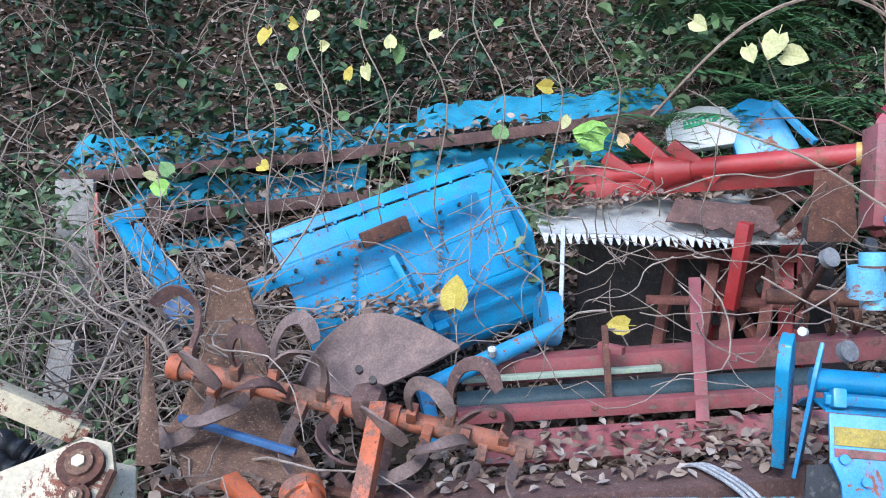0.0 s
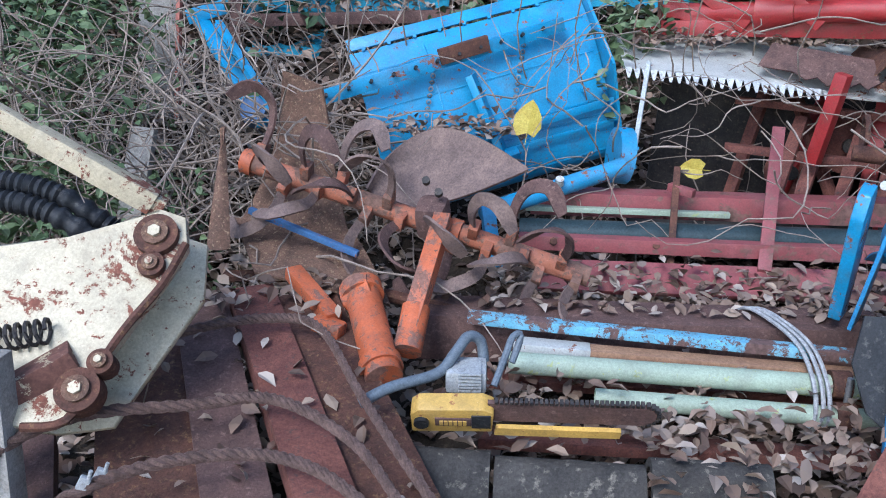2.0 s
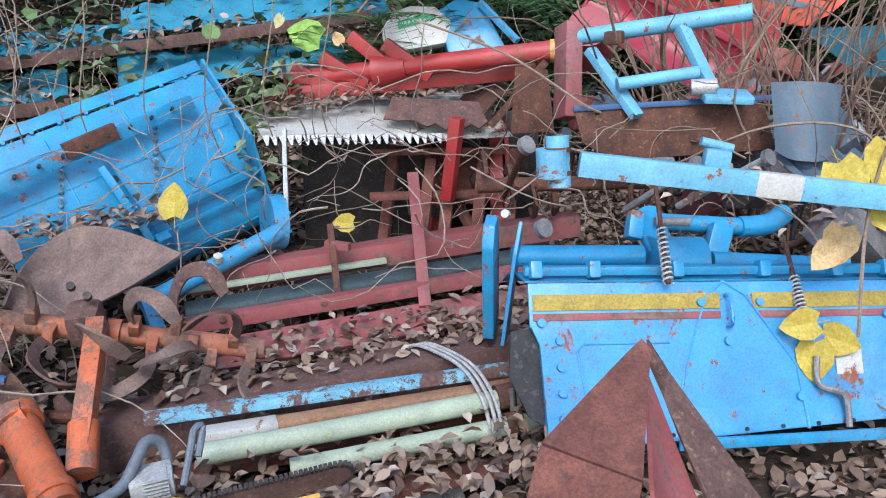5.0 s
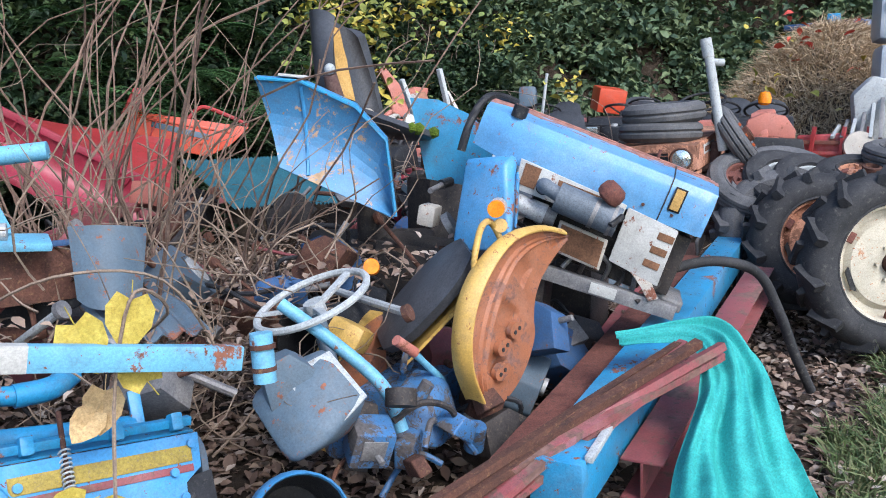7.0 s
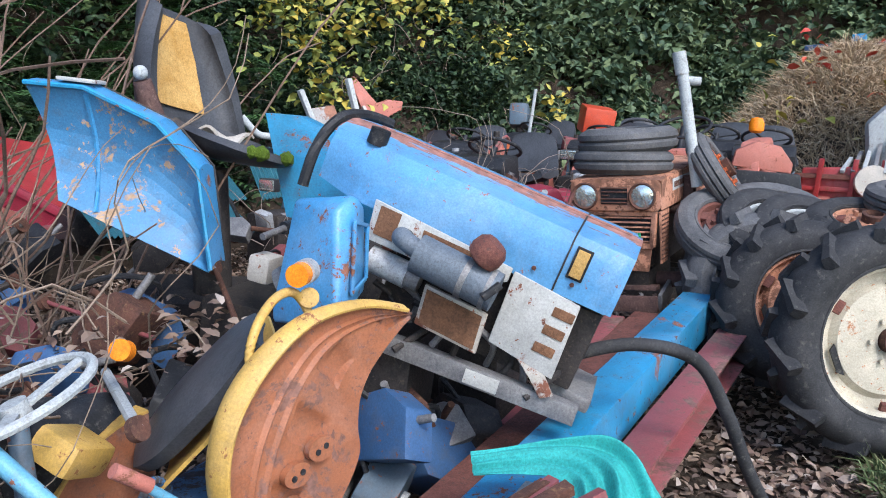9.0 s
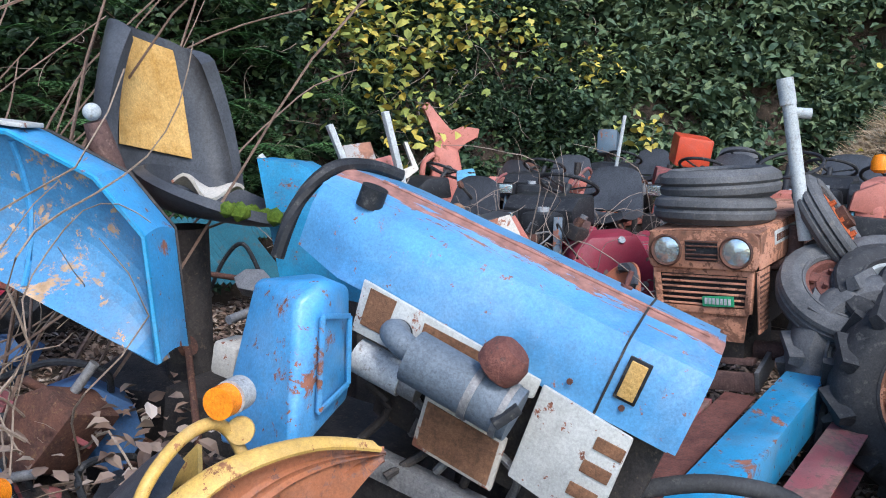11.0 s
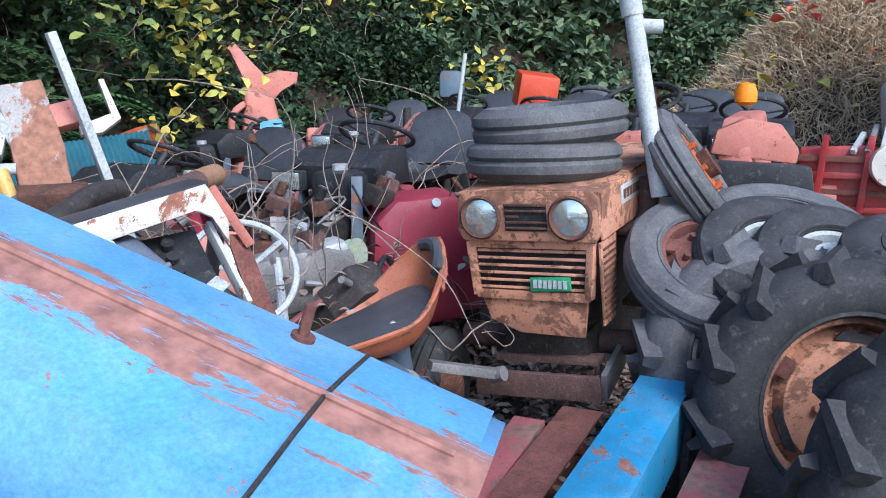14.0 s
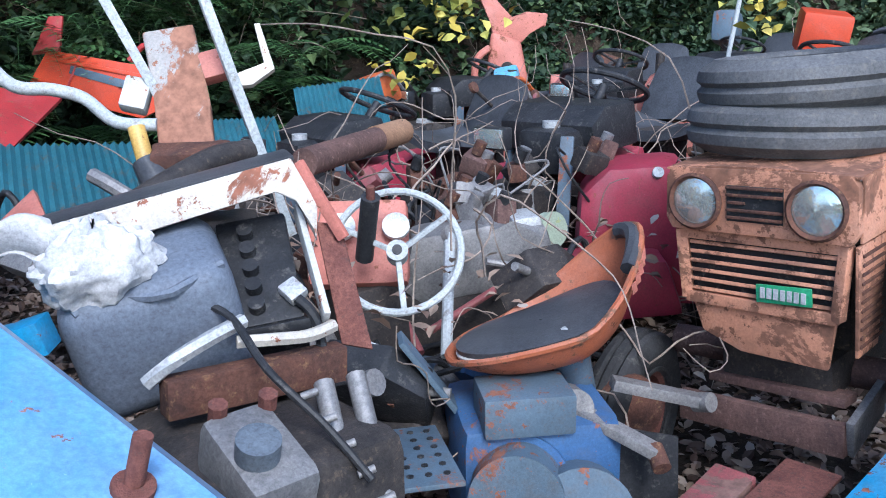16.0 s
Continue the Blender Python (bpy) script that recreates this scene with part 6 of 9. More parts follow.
tube(bm, smooth([(4.02, 1.34, 0.72), (4.15, 1.18, 0.76), (4.32, 1.05, 0.70), (4.42, 0.98, 0.52), (4.5, 0.92, 0.30), (4.62, 0.88, 0.12)], 6), 0.022, 10)
solo("black_hose", bm, RUBBER, "thick black hose hanging from the tractor", "hose", (4.3, 1.1, 0.5))
# fuel tank box
tk = part("fuel_tank", made(hull, [(3.345, 1.645, 0.935), (3.585, 1.80, 0.925), (3.60, 1.96, 0.93), (3.29, 1.90, 0.86), (3.375, 1.70, 1.20), (3.455, 1.695, 1.235), (3.60, 1.82, 1.185), (3.60, 1.96, 1.20), (3.395, 1.90, 1.215), (3.31, 1.63, 0.88)], 0.014), SKYB, tr, "sky-blue fuel tank with rust spots")
tf = basis((3.478, 1.722, 1.055), (0.24, 0.155, -0.02), (0.05, -0.02, 1))
bm = B()
for a, b in (((-0.085, 0.105), (0.075, 0.085)), ((0.075, 0.085), (0.095, -0.075)), ((0.095, -0.075), (-0.075, -0.10)), ((-0.075, -0.10), (-0.085, 0.105))):
    bar(bm, tf @ Vector((a[0], -0.008, a[1])), tf @ Vector((b[0], -0.008, b[1])), 0.008, 0.012)
part("pressed_edge", bm, SKYB, tk)
lp = part("side_lamp", made(cyl, 0.030, 0.04, pose(3.142, 1.575, 1.066, 90, 0, -60), 22), AMBER, tr, "round amber side lamp")
part("lamp_housing", made(cyl, 0.032, 0.04, pose(3.172, 1.588, 1.068, 90, 0, -60), 22), ALU, lp)
# fenders
fd = B()
tipv = Vector((2.93, 2.62, 1.545))
fo = [(0, 0.0), (0.30, -0.02), (0.50, -0.20), (0.56, -0.55)]
fmx = Vector((0.64, -0.77, 0)).normalized()
fm = basis((2.95, 2.62, 1.545), fmx)
line = smooth([(0.0, 0, 0), (0.18, 0, -0.015), (0.40, 0, -0.12), (0.52, 0, -0.26), (0.55, 0, -0.57)], 1)


def fstrip(u, v):
    k = min(int(u * (len(line) - 1)), len(line) - 2)
    p = line[k].lerp(line[k + 1], u * (len(line) - 1) - k)
    return fm @ (p + Vector((0, 0.17 * v, 0.015 * math.sin(math.pi * v))))


surf(fd, fstrip, 32, 6, 0.005)
fen = part("fender", fd, SKYB, tr, "blue rear fender, rusty inside", 8)
bm = B()


def fin(u, v):
    k = min(int(u * (len(line) - 1)), len(line) - 2)
    p = line[k].lerp(line[k + 1], u * (len(line) - 1) - k)
    c = Vector((0.08 + 0.46 * u, 0, -0.36 - 0.22 * u))
    q = p.lerp(c, v)
    q.y = 0.06 * math.sin(math.pi * v) + 0.01
    return fm @ q


surf(bm, fin, 24, 8, 0.005)
part("fender_side", bm, FENIN, fen, "dirty inner side of the fender, blue deepened for shade", 8)
part("strip_seam", made(tube, [fm @ (p + Vector((0, 0.172, 0.004))) for p in line], 0.005, 5), GREASE, fen)
part("fender_rim", made(tube, [fm @ (p + Vector((0, -0.002, 0))) for p in line], 0.008, 6), BLUE, fen)
part("fender_rib", made(tube, [fin(0.25, 0.05 + 0.9 * k / 6) + Vector((-0.006, -0.006, 0)) for k in range(7)], 0.008, 6), SKYB, fen)
part("lamp_base", made(box, 0.12, 0.09, 0.012, fm @ pose(0.15, 0.06, 0.008, 0, 6, 0), 0.005), WHITE, fen)
f2 = B()
fm2 = basis((3.76, 2.50, 1.46), fmx)


def fstrip2(u, v):
    k = min(int(u * (len(line) - 1)), len(line) - 2)
    p = line[k].lerp(line[k + 1], u * (len(line) - 1) - k)
    return fm2 @ (p * 0.72 + Vector((0, 0.14 * v, 0)))


surf(f2, fstrip2, 24, 6, 0.005)
fen2 = part("fender", f2, BLUE, tr, "blue rear fender")
bm = B()
surf(bm, lambda u, v: fm2 @ Vector(fm2.inverted() @ fstrip2(u, 0)).lerp(Vector((0.07 + 0.32 * u, 0, -0.38 - 0.06 * u)), v), 20, 6, 0.005)
part("fender_side", bm, BLUE, fen2)
# seat
sb = basis((3.60, 2.58, 1.34), (0.35, -0.92, -0.10), (0.18, 0.0, 1))
bm = B()


def pan(u, v):
    a = 2 * math.pi * u
    r = 0.235 * v ** 0.6
    return sb @ Vector((r * math.cos(a) * 0.95 + 0.06, r * math.sin(a), 0.10 * (v ** 3) * (0.7 - 0.5 * math.cos(a)) - 0.05))


surf(bm, lambda u, v: pan(u, 0.02 + 0.98 * v), 28, 8, 0.03)
seat = part("seat_pan", bm, VINYL, tr, "torn black seat with moss")
bm = B()


def back(u, v):
    a = math.pi * (u - 0.5) * 1.05
    w = 0.25 * (1 - 0.42 * v ** 2.2)
    return sb @ Vector((-0.17 - 0.16 * v + 0.12 * (1 - math.cos(a)), w * math.sin(a) / math.sin(0.52 * math.pi) * 1.0, -0.02 + 0.50 * v * (1 - 0.12 * abs(2 * u - 1) ** 3)))


surf(bm, back, 20, 12, 0.045)
part("seat_back", bm, VINYL, tr)
bm = B()
surf(bm, lambda u, v: back(0.30 + 0.40 * u, 0.28 + 0.66 * v) + (sb.to_3x3() @ Vector((0.012 + 0.006 * noise.noise((u * 6, v * 6, 1)), 0, 0))), 12, 12, 0.004)
part("foam", bm, FOAM, seat, "exposed yellow foam")
bm = B()
rs7 = random.Random(2)
for k in range(60):
    a, r = rs7.uniform(-2.0, 2.0), rs7.uniform(0.02, 0.2)
    bmesh.ops.create_icosphere(bm, subdivisions=1, radius=rs7.uniform(0.012, 0.03), matrix=sb @ Matrix.Translation((r * math.cos(a) + 0.09, r * math.sin(a), -0.02 + 0.3 * r * r)))
part("moss", bm, MOSS, seat, "green moss cushion")
bm = B()
surf(bm, lambda u, v: sb @ Vector((0.0 + 0.16 * u - 0.08, 0.14 * (v - 0.5) + 0.04, 0.04 + 0.03 * math.sin(5 * u) * math.cos(4 * v))), 8, 8, 0.01)
part("torn_cover", bm, LIDW, seat)
bm = B()
bmesh.ops.create_uvsphere(bm, u_segments=14, v_segments=10, radius=0.024, matrix=pose(3.29, 2.54, 1.585))
lev = part("lever_knob", bm, GALV, tr)
part("lever", made(rod, (3.30, 2.55, 1.56), (3.36, 2.55, 1.36), 0.03, 12, 0.045), BROWN, tr)
part("seat_post", made(rod, (3.56, 2.58, 1.26), (3.58, 2.60, 0.75), 0.07), GREASE, tr)
part("rear_axle", made(box, 0.62, 0.35, 0.40, pose(3.62, 2.65, 0.62, 8, 0, -55), 0.06), GREASE, tr)
part("gear_lever", made(rod, (3.46, 2.14, 1.07), (3.62, 2.18, 1.09), 0.012), STEEL, tr)
part("lever_grip", made(rod, (3.57, 2.17, 1.085), (3.66, 2.19, 1.09), 0.022, 12), BLACK, tr)
part("transmission", made(bar, (3.55, 2.5, 0.7), (3.85, 1.8, 0.6), 0.3, 0.28), GREASE, tr)
part("oil_can", made(box, 0.10, 0.08, 0.09, pose(3.50, 2.18, 0.96, 10, 0, 20), 0.015), LIDW, tr)
part("pulley", made(cyl, 0.055, 0.03, pose(3.48, 2.05, 0.93, 60, 0, 30), 24), STEEL, tr)

# ---- small yellow and blue tractor beside it ----
yt = thing("yellow_tractor", "small yellow and blue tractor with orange-lined fender", "tractor", (2.9, 1.6, 0.1))
rim_out = smooth([Vector(p) for p in ((3.40, 1.44, 0.952), (3.26, 1.46, 0.985), (3.10, 1.47, 0.972), (2.975, 1.47, 0.905), (2.88, 1.47, 0.80), (2.84, 1.47, 0.68), (2.85, 1.47, 0.56), (2.91, 1.47, 0.44))], 6)
rim_in = smooth([Vector(p) for p in ((3.39, 1.445, 0.935), (3.33, 1.47, 0.85), (3.275, 1.485, 0.75), (3.265, 1.49, 0.66), (3.27, 1.49, 0.58), (3.21, 1.485, 0.49), (3.13, 1.48, 0.43), (3.05, 1.475, 0.40))], 6)


def along_line(line, u):
    i = u * (len(line) - 1)
    k = min(int(i), len(line) - 2)
    return line[k].lerp(line[k + 1], i - k)


def yf(u, v):
    """Pressed fender face: rolled at its rim, hollow inside."""
    p = along_line(rim_out, u).lerp(along_line(rim_in, u), v)
    roll = 0.026 * min(1.0, v / 0.12) ** 0.5 * min(1.0, 4 * u + 0.15)
    step = 0.010 * (1 if 0.24 < v < 0.27 or 0.33 < v < 0.36 else 0)
    panel = 0.020 * max(0.0, math.sin(26 * u)) ** 0.5 * (1 if 0.40 < v < 0.68 else 0)
    return p + Vector((0.0, roll - step + panel - 0.02 * v, 0))


bm = B()
surf(bm, yf, 66, 40, 0.005)
yfen = part("fender", bm, OINN, yt, "fender face, orange rusty inside")
bm = B()


def yflange(u, v):
    p = along_line(rim_out, 0.02 + 0.98 * u)
    w = min(1.0, 0.25 + 1.6 * u)
    return p + Vector((-0.012 * math.sin(math.pi * v), -0.006 + 0.075 * w * v, 0.012 * math.sin(math.pi * v)))


surf(bm, yflange, 44, 6, 0.006)
part("fender_flange", bm, YELL, yfen, "yellow outer flange")
part("flange_bead", made(tube, [yflange(k / 40, 0.0) for k in range(41)], 0.006, 6), YELL, yfen)
ym = basis((3.36, 1.47, 0.34), (1, 0.03, 0))
for x, z, turn in ((3.045, 0.60, -35), (3.12, 0.645, -30), (3.03, 0.515, -30)):
    b0 = part("mount_boss", made(cyl, 0.034, 0.02, pose(x, 1.482, z, 90, 0, 0) @ Matrix.Diagonal((1.25, 0.9, 1, 1)), 20), OINN, yfen)
    for dx in (-0.013, 0.013):
        part("bolt_hole", made(cyl, 0.008, 0.026, pose(x + dx, 1.482, z + 0.4 * dx, 90, 0, 0), 10), BLACK, b0)
part("grab_rail", made(tube, smooth([(2.975, 1.535, 0.86), (2.955, 1.535, 0.90), (2.985, 1.545, 0.965), (3.06, 1.58, 1.01), (3.13, 1.60, 1.02), (3.17, 1.60, 0.99), (3.19, 1.58, 0.93)], 5), 0.012, 10), YELL, yt)
part("rail_tab", made(cyl, 0.026, 0.012, pose(3.18, 1.585, 1.0, 80, 0, -40), 16), YELL, yt)
bm = B()
sv = basis((2.96, 1.77, 0.77), (0.41, -0.55, 0.73), (-0.66, 0.28, 0.77))
surf(bm, lambda u, v: sv @ Vector(((u - 0.5) * 0.46, (v - 0.5) * 0.30 * (1 - 0.5 * abs(2 * u - 1) ** 3), 0.03 * math.cos(3.1 * (v - 0.5)) * math.cos(2.6 * (u - 0.5)))), 16, 12, 0.04)
part("seat", bm, VINYL, yt, "grey-black vinyl seat")
bm = B()
surf(bm, lambda u, v: sv @ Vector(((u - 0.5) * 0.42, (v - 0.5) * 0.32, -0.055 - 0.03 * math.cos(3.1 * (v - 0.5)))), 8, 8, 0.01)
part("seat_shell", bm, YELL, yt)
bm = B()
ym2 = basis((2.95, 1.93, 0.34), (1, 0.03, 0))
surf(bm, lambda u, v: ym2 @ Vector((0.34 * math.cos(radians(95 + 100 * u)), 0.12 * v, 0.34 * math.sin(radians(95 + 100 * u)))), 18, 3, 0.008)
part("fender_flange", bm, YELL, yt)
bm = B()
surf(bm, lambda u, v: ym2 @ Vector(((0.1 + 0.24 * v) * math.cos(radians(95 + 100 * u)), 0.01, (0.1 + 0.24 * v) * math.sin(radians(95 + 100 * u)))), 18, 6, 0.008)
part("fender", bm, OINN, yt)
part("cushion", made(box, 0.17, 0.13, 0.09, pose(2.68, 1.86, 0.665, 25, 20, 30), 0.03), YELL, yt)
part("tail_lamp", made(cyl, 0.028, 0.04, pose(2.84, 1.90, 0.87, 70, 0, -50), 18), AMBER, yt)
part("body", made(bar, (2.75, 1.76, 0.36), (3.5, 1.95, 0.38), 0.24, 0.20), MBLUE, yt)
part("blue_cover", made(hull, [(2.62, 1.66, 0.34), (2.72, 1.50, 0.33), (2.92, 1.56, 0.32), (2.90, 1.74, 0.34), (2.66, 1.66, 0.50), (2.74, 1.56, 0.49), (2.88, 1.60, 0.53), (2.84, 1.72, 0.54)], 0.02), MBLUE, yt)
rz = random.Random(63)
for k in range(22):
    m = pose(rz.uniform(2.45, 2.98), rz.uniform(1.46, 1.74), rz.uniform(0.24, 0.56), rz.uniform(-40, 40), rz.uniform(-40, 40), rz.uniform(0, 180))
    bm = B()
    if k % 3 == 0:
        cyl(bm, rz.uniform(0.02, 0.05), rz.uniform(0.05, 0.12), m, 16)
    elif k % 3 == 1:
        w, d, h = rz.uniform(0.03, 0.07), rz.uniform(0.02, 0.05), rz.uniform(0.02, 0.05)
        hull(bm, [m @ Vector((x * w * (1 if z < 0 else 0.7), y * d, z * h)) for x in (-1, 1) for y in (-1, 1) for z in (-1, 1)], 0.006)
    else:
        tube(bm, smooth([m @ Vector(p) for p in ((-0.10, 0, 0), (-0.03, 0.02, 0.05), (0.05, -0.01, 0.03), (0.12, 0.0, -0.05))], 5), rz.uniform(0.007, 0.014), 7)
    part("engine_part", bm, (MBLUE, GREASE, MBLUE, STEEL, RUST)[k % 5], yt)
part("lever", made(rod, (2.70, 1.62, 0.66), (2.88, 1.62, 0.50), 0.012), CYAN, yt)
part("lever_grip", made(rod, (2.66, 1.63, 0.69), (2.74, 1.62, 0.63), 0.018), SALMON, yt)
bm = B()
lathe(bm, [(0.195 + 0.013 * math.cos(a), 0.013 * math.sin(a)) for a in [k * math.pi / 4 for k in range(9)]], basis((2.57, 1.92, 0.80), (0.8, -0.35, 0.35), (-0.25, 0.1, 0.95)), 36)
sw = part("steering_wheel", bm, GALV, yt, "weathered white steering wheel")
wmx = basis((2.57, 1.92, 0.80), (0.8, -0.35, 0.35), (-0.25, 0.1, 0.95))
for k in range(3):
    a = 2.1 * k + 0.4
    part("spoke", made(bar, wmx @ Vector((0, 0, -0.03)), wmx @ Vector((0.19 * math.cos(a), 0.19 * math.sin(a), 0)), 0.03, 0.012), GALV, sw)
part("hub", made(cyl, 0.035, 0.05, wmx @ pose(0, 0, -0.03), 18), GALV, sw)
part("column", made(rod, wmx @ Vector((0, 0, -0.03)), (2.55, 1.80, 0.55), 0.025), GBLUE, yt)
part("dash_panel", made(hull, [(2.172, 1.788, 0.592), (2.238, 1.712, 0.678), (2.235, 1.525, 0.505), (2.164, 1.604, 0.439), (2.361, 1.632, 0.742), (2.393, 1.495, 0.612), (2.42, 1.82, 0.66), (2.45, 1.62, 0.45)], 0.022), GBLUE, yt, "grey-blue cowl panel")
part("cowl_window", made(hull, [(2.242, 1.695, 0.675), (2.36, 1.622, 0.732), (2.386, 1.498, 0.612), (2.252, 1.535, 0.508), (2.25, 1.70, 0.665), (2.365, 1.628, 0.724), (2.39, 1.504, 0.604), (2.258, 1.541, 0.50)], 0.004), GALV, yt)
part("side_tube", made(tube, smooth([(2.42, 1.90, 0.82), (2.50, 1.75, 0.70), (2.58, 1.62, 0.56), (2.60, 1.56, 0.42)], 5), 0.022, 10), CYAN, yt)
gbx = part("gauge_box", made(box, 0.13, 0.11, 0.13, pose(2.46, 1.57, 0.43, 20, 10, -30), 0.015), MBLUE, yt)
part("data_plate", made(box, 0.075, 0.004, 0.07, pose(2.46, 1.57, 0.43, 20, 10, -30) @ pose(0, -0.058, 0.01), 0.002), STEEL, gbx, "grey stamped data plate")
bm = B()
surf(bm, lambda u, v: Vector((2.62 + 0.30 * u, 2.05 + 0.12 * math.sin(6.28 * v), 0.60 + 0.16 * math.cos(6.28 * v) - 0.05 * u)), 4, 20, 0.01)
part("black_drum", bm, BLACK, yt)
hl = thing("headlight_shell", "cut blue headlight shell with open front", "shell", (2.05, 1.40, 0.2))
bm = B()
lathe(bm, [(0.117, -0.008), (0.121, 0.004), (0.127, -0.004), (0.131, -0.08), (0.122, -0.22), (0.07, -0.30)], basis((2.0, 1.36, 0.42), (0.9, -0.5, 0.1), (-0.6, -0.62, 0.35)), 26)
part("shell", bm, SKYB, hl)
bm = B()
lathe(bm, [(0.119, -0.012), (0.118, -0.10), (0.09, -0.22), (0.0, -0.26)], basis((2.0, 1.36, 0.42), (0.9, -0.5, 0.1), (-0.6, -0.62, 0.35)), 24)
part("inside", bm, BLACK, hl)
solo("grey_jug", made(prism, [(-0.07, -0.13), (0.09, -0.13), (0.1, 0.06), (0.03, 0.14), (-0.07, 0.12)], 0.1, basis((2.27, 1.70, 0.60), (0.8, -0.5, 0.2), (-0.2, 0.2, 1)), 0.03), GBLUE, "grey plastic jug between machines", "jug", (2.27, 1.70, 0.5))

# ---- beams and canvas in the foreground ----
steel_beam((2.70, 1.06, 0.33), (5.85, 1.72, 0.50), 0.16, 0.17, BLUE, "long bright blue steel beam on the ground", "box")
steel_beam((2.62, 1.22, 0.28), (5.75, 1.95, 0.40), 0.13, 0.12, RUSTR, "reddish steel beam beside the blue one", "H")
steel_beam((3.1, 0.98, 0.22), (5.85, 1.50, 0.40), 0.14, 0.14, PINK, "faded red steel H-beam on the ground", "H")
steel_beam((4.3, 1.75, 0.25), (5.6, 2.05, 0.40), 0.10, 0.12, PINK, "faded red steel channel on the ground", "box")
block("white_strip", GALV, "thin white strip lying on the beams", "strip", (2.75, 0.98, 0.42), (3.6, 1.18, 0.48), 0.025, 0.02)
rb = random.Random(9)
for k in range(11):
    a = Vector((2.12 + 0.03 * k, 1.28 + rb.uniform(-0.13, 0.12), 0.25 + rb.uniform(0.0, 0.10)))
    b = Vector((3.44 + rb.uniform(-0.16, 0.04), 0.95 + rb.uniform(-0.13, 0.10), 0.63 + rb.uniform(-0.06, 0.06)))
    bm = B()
    channel(bm, a, b, 0.032, 0.026, 0.004, (rb.uniform(-0.5, 0.5), 0, 1))
    solo("angle_bar", bm, PINK if k % 3 else RUST, "thin faded red angle bar in a bundle", "bar", a, "angle bar bundle")
bm = B()
hem = smooth([Vector(p) for p in ((3.44, 1.26, 0.60), (3.68, 0.99, 0.63), (3.60, 0.78, 0.52), (3.33, 0.60, 0.37), (3.12, 0.38, 0.17))], 12)
fold_line = smooth([Vector(p) for p in ((3.38, 1.20, 0.57), (3.48, 0.99, 0.58), (3.28, 0.87, 0.50), (3.00, 0.82, 0.36), (2.76, 0.74, 0.18))], 12)


def canvas(u, v):
    """A bunched sheet running down between its hem and its inner fold."""
    i = v * (len(hem) - 1)
    k = min(int(i), len(hem) - 2)
    a, b = hem[k].lerp(hem[k + 1], i - k), fold_line[k].lerp(fold_line[k + 1], i - k)
    g = 0.2 + 0.8 * v
    ridge = 0.030 * math.sin(15 * u + 2.5 * v) + 0.016 * math.sin(33 * u - 4 * v) + 0.05 * noise.noise((u * 3, v * 6, 2)) + 0.02 * noise.noise((u * 8, v * 11, 5))
    return a.lerp(b, u) + Vector((-0.35, -0.35, 0.8)) * ridge * g + Vector((0, 0, 0.07 * math.sin(math.pi * u) * v))


surf(bm, canvas, 70, 70, 0.004)
solo("canvas_sheet", bm, TEAL, "bright teal canvas draped over scrap", "canvas", (3.2, 0.7, 0.2))

# ---- tyres and wheels ----


def tyre_mesh(R, r, w, lugs=0, ribs=0):
    """A tyre about z: lugged (tractor rear) or ribbed (front)."""
    bm = B()
    h = w / 2
    prof = [(r, -h * 0.72), (r + 0.02, -h * 0.86), ((R + r) / 2, -h), (R - 0.05, -h * 0.92), (R - 0.015, -h * 0.66), (R, -h * 0.3), (R, h * 0.3), (R - 0.015, h * 0.66), (R - 0.05, h * 0.92), ((R + r) / 2, h), (r + 0.02, h * 0.86), (r, h * 0.72), (r, -h * 0.72)]
    if ribs:
        out = []
        for k in range(ribs * 4 + 1):
            z = -h * 0.8 + 1.6 * h * k / (ribs * 4)
            out.append((R - (0.014 if k % 4 == 0 else 0.0) - 0.02 * abs(z / h) ** 2, z))
        prof = prof[:3] + [(R - 0.045, -h * 0.95)] + out + [(R - 0.045, h * 0.95)] + prof[9:]
    lathe(bm, prof, I4, 40)
    return bm


def add_lugs(tyre, R, w, lugs, mat):
    """Paddle lugs round a tractor tyre, each a part of it."""
    h = w / 2
    data = {}
    for sgn in (1, -1):
        bm = B()
        q = [(-0.03, -0.024, -h * 0.75), (-0.03, 0.024, -h * 0.75), (-0.07, 0.030, h * 0.66), (-0.07, -0.030, h * 0.66), (0.022, -0.012, -h * 0.7), (0.022, 0.012, -h * 0.7), (-0.014, 0.018, h * 0.66), (-0.014, -0.018, h * 0.66)]
        vs = [bm.verts.new((x, y, z * sgn)) for x, y, z in q]
        for f in ((0, 3, 2, 1), (4, 5, 6, 7), (0, 1, 5, 4), (1, 2, 6, 5), (2, 3, 7, 6), (3, 0, 4, 7)):
            bm.faces.new([vs[i] for i in f])
        data[sgn] = mesh_of("lug", bm, mat, 20)
    for k in range(lugs):
        for sgn in (1, -1):
            a = 360 * (k + (0.25 if sgn > 0 else 0.75)) / lugs
            ob = new("lug", data[sgn])
            ob.parent = tyre
            ob.matrix_basis = pose(0, 0, 0, 0, 0, a) @ pose(R + 0.012, 0, sgn * h * 0.5, sgn * -42, 0, 0)


def rim_mesh(r, w, dish=0.04):
    bm = B()
    h = w / 2
    lathe(bm, [(r + 0.012, h), (r + 0.014, h * 0.8), (r - 0.015, h * 0.72), (r - 0.03, h * 0.1), (r * 0.80, dish * 0.2), (r * 0.72, dish), (r * 0.3, dish + 0.012), (0.055, dish), (0.05, dish - 0.03)], I4, 36)
    lathe(bm, [(r + 0.012, -h), (r - 0.015, -h * 0.72), (r - 0.03, h * 0.1)], I4, 36)
    return bm


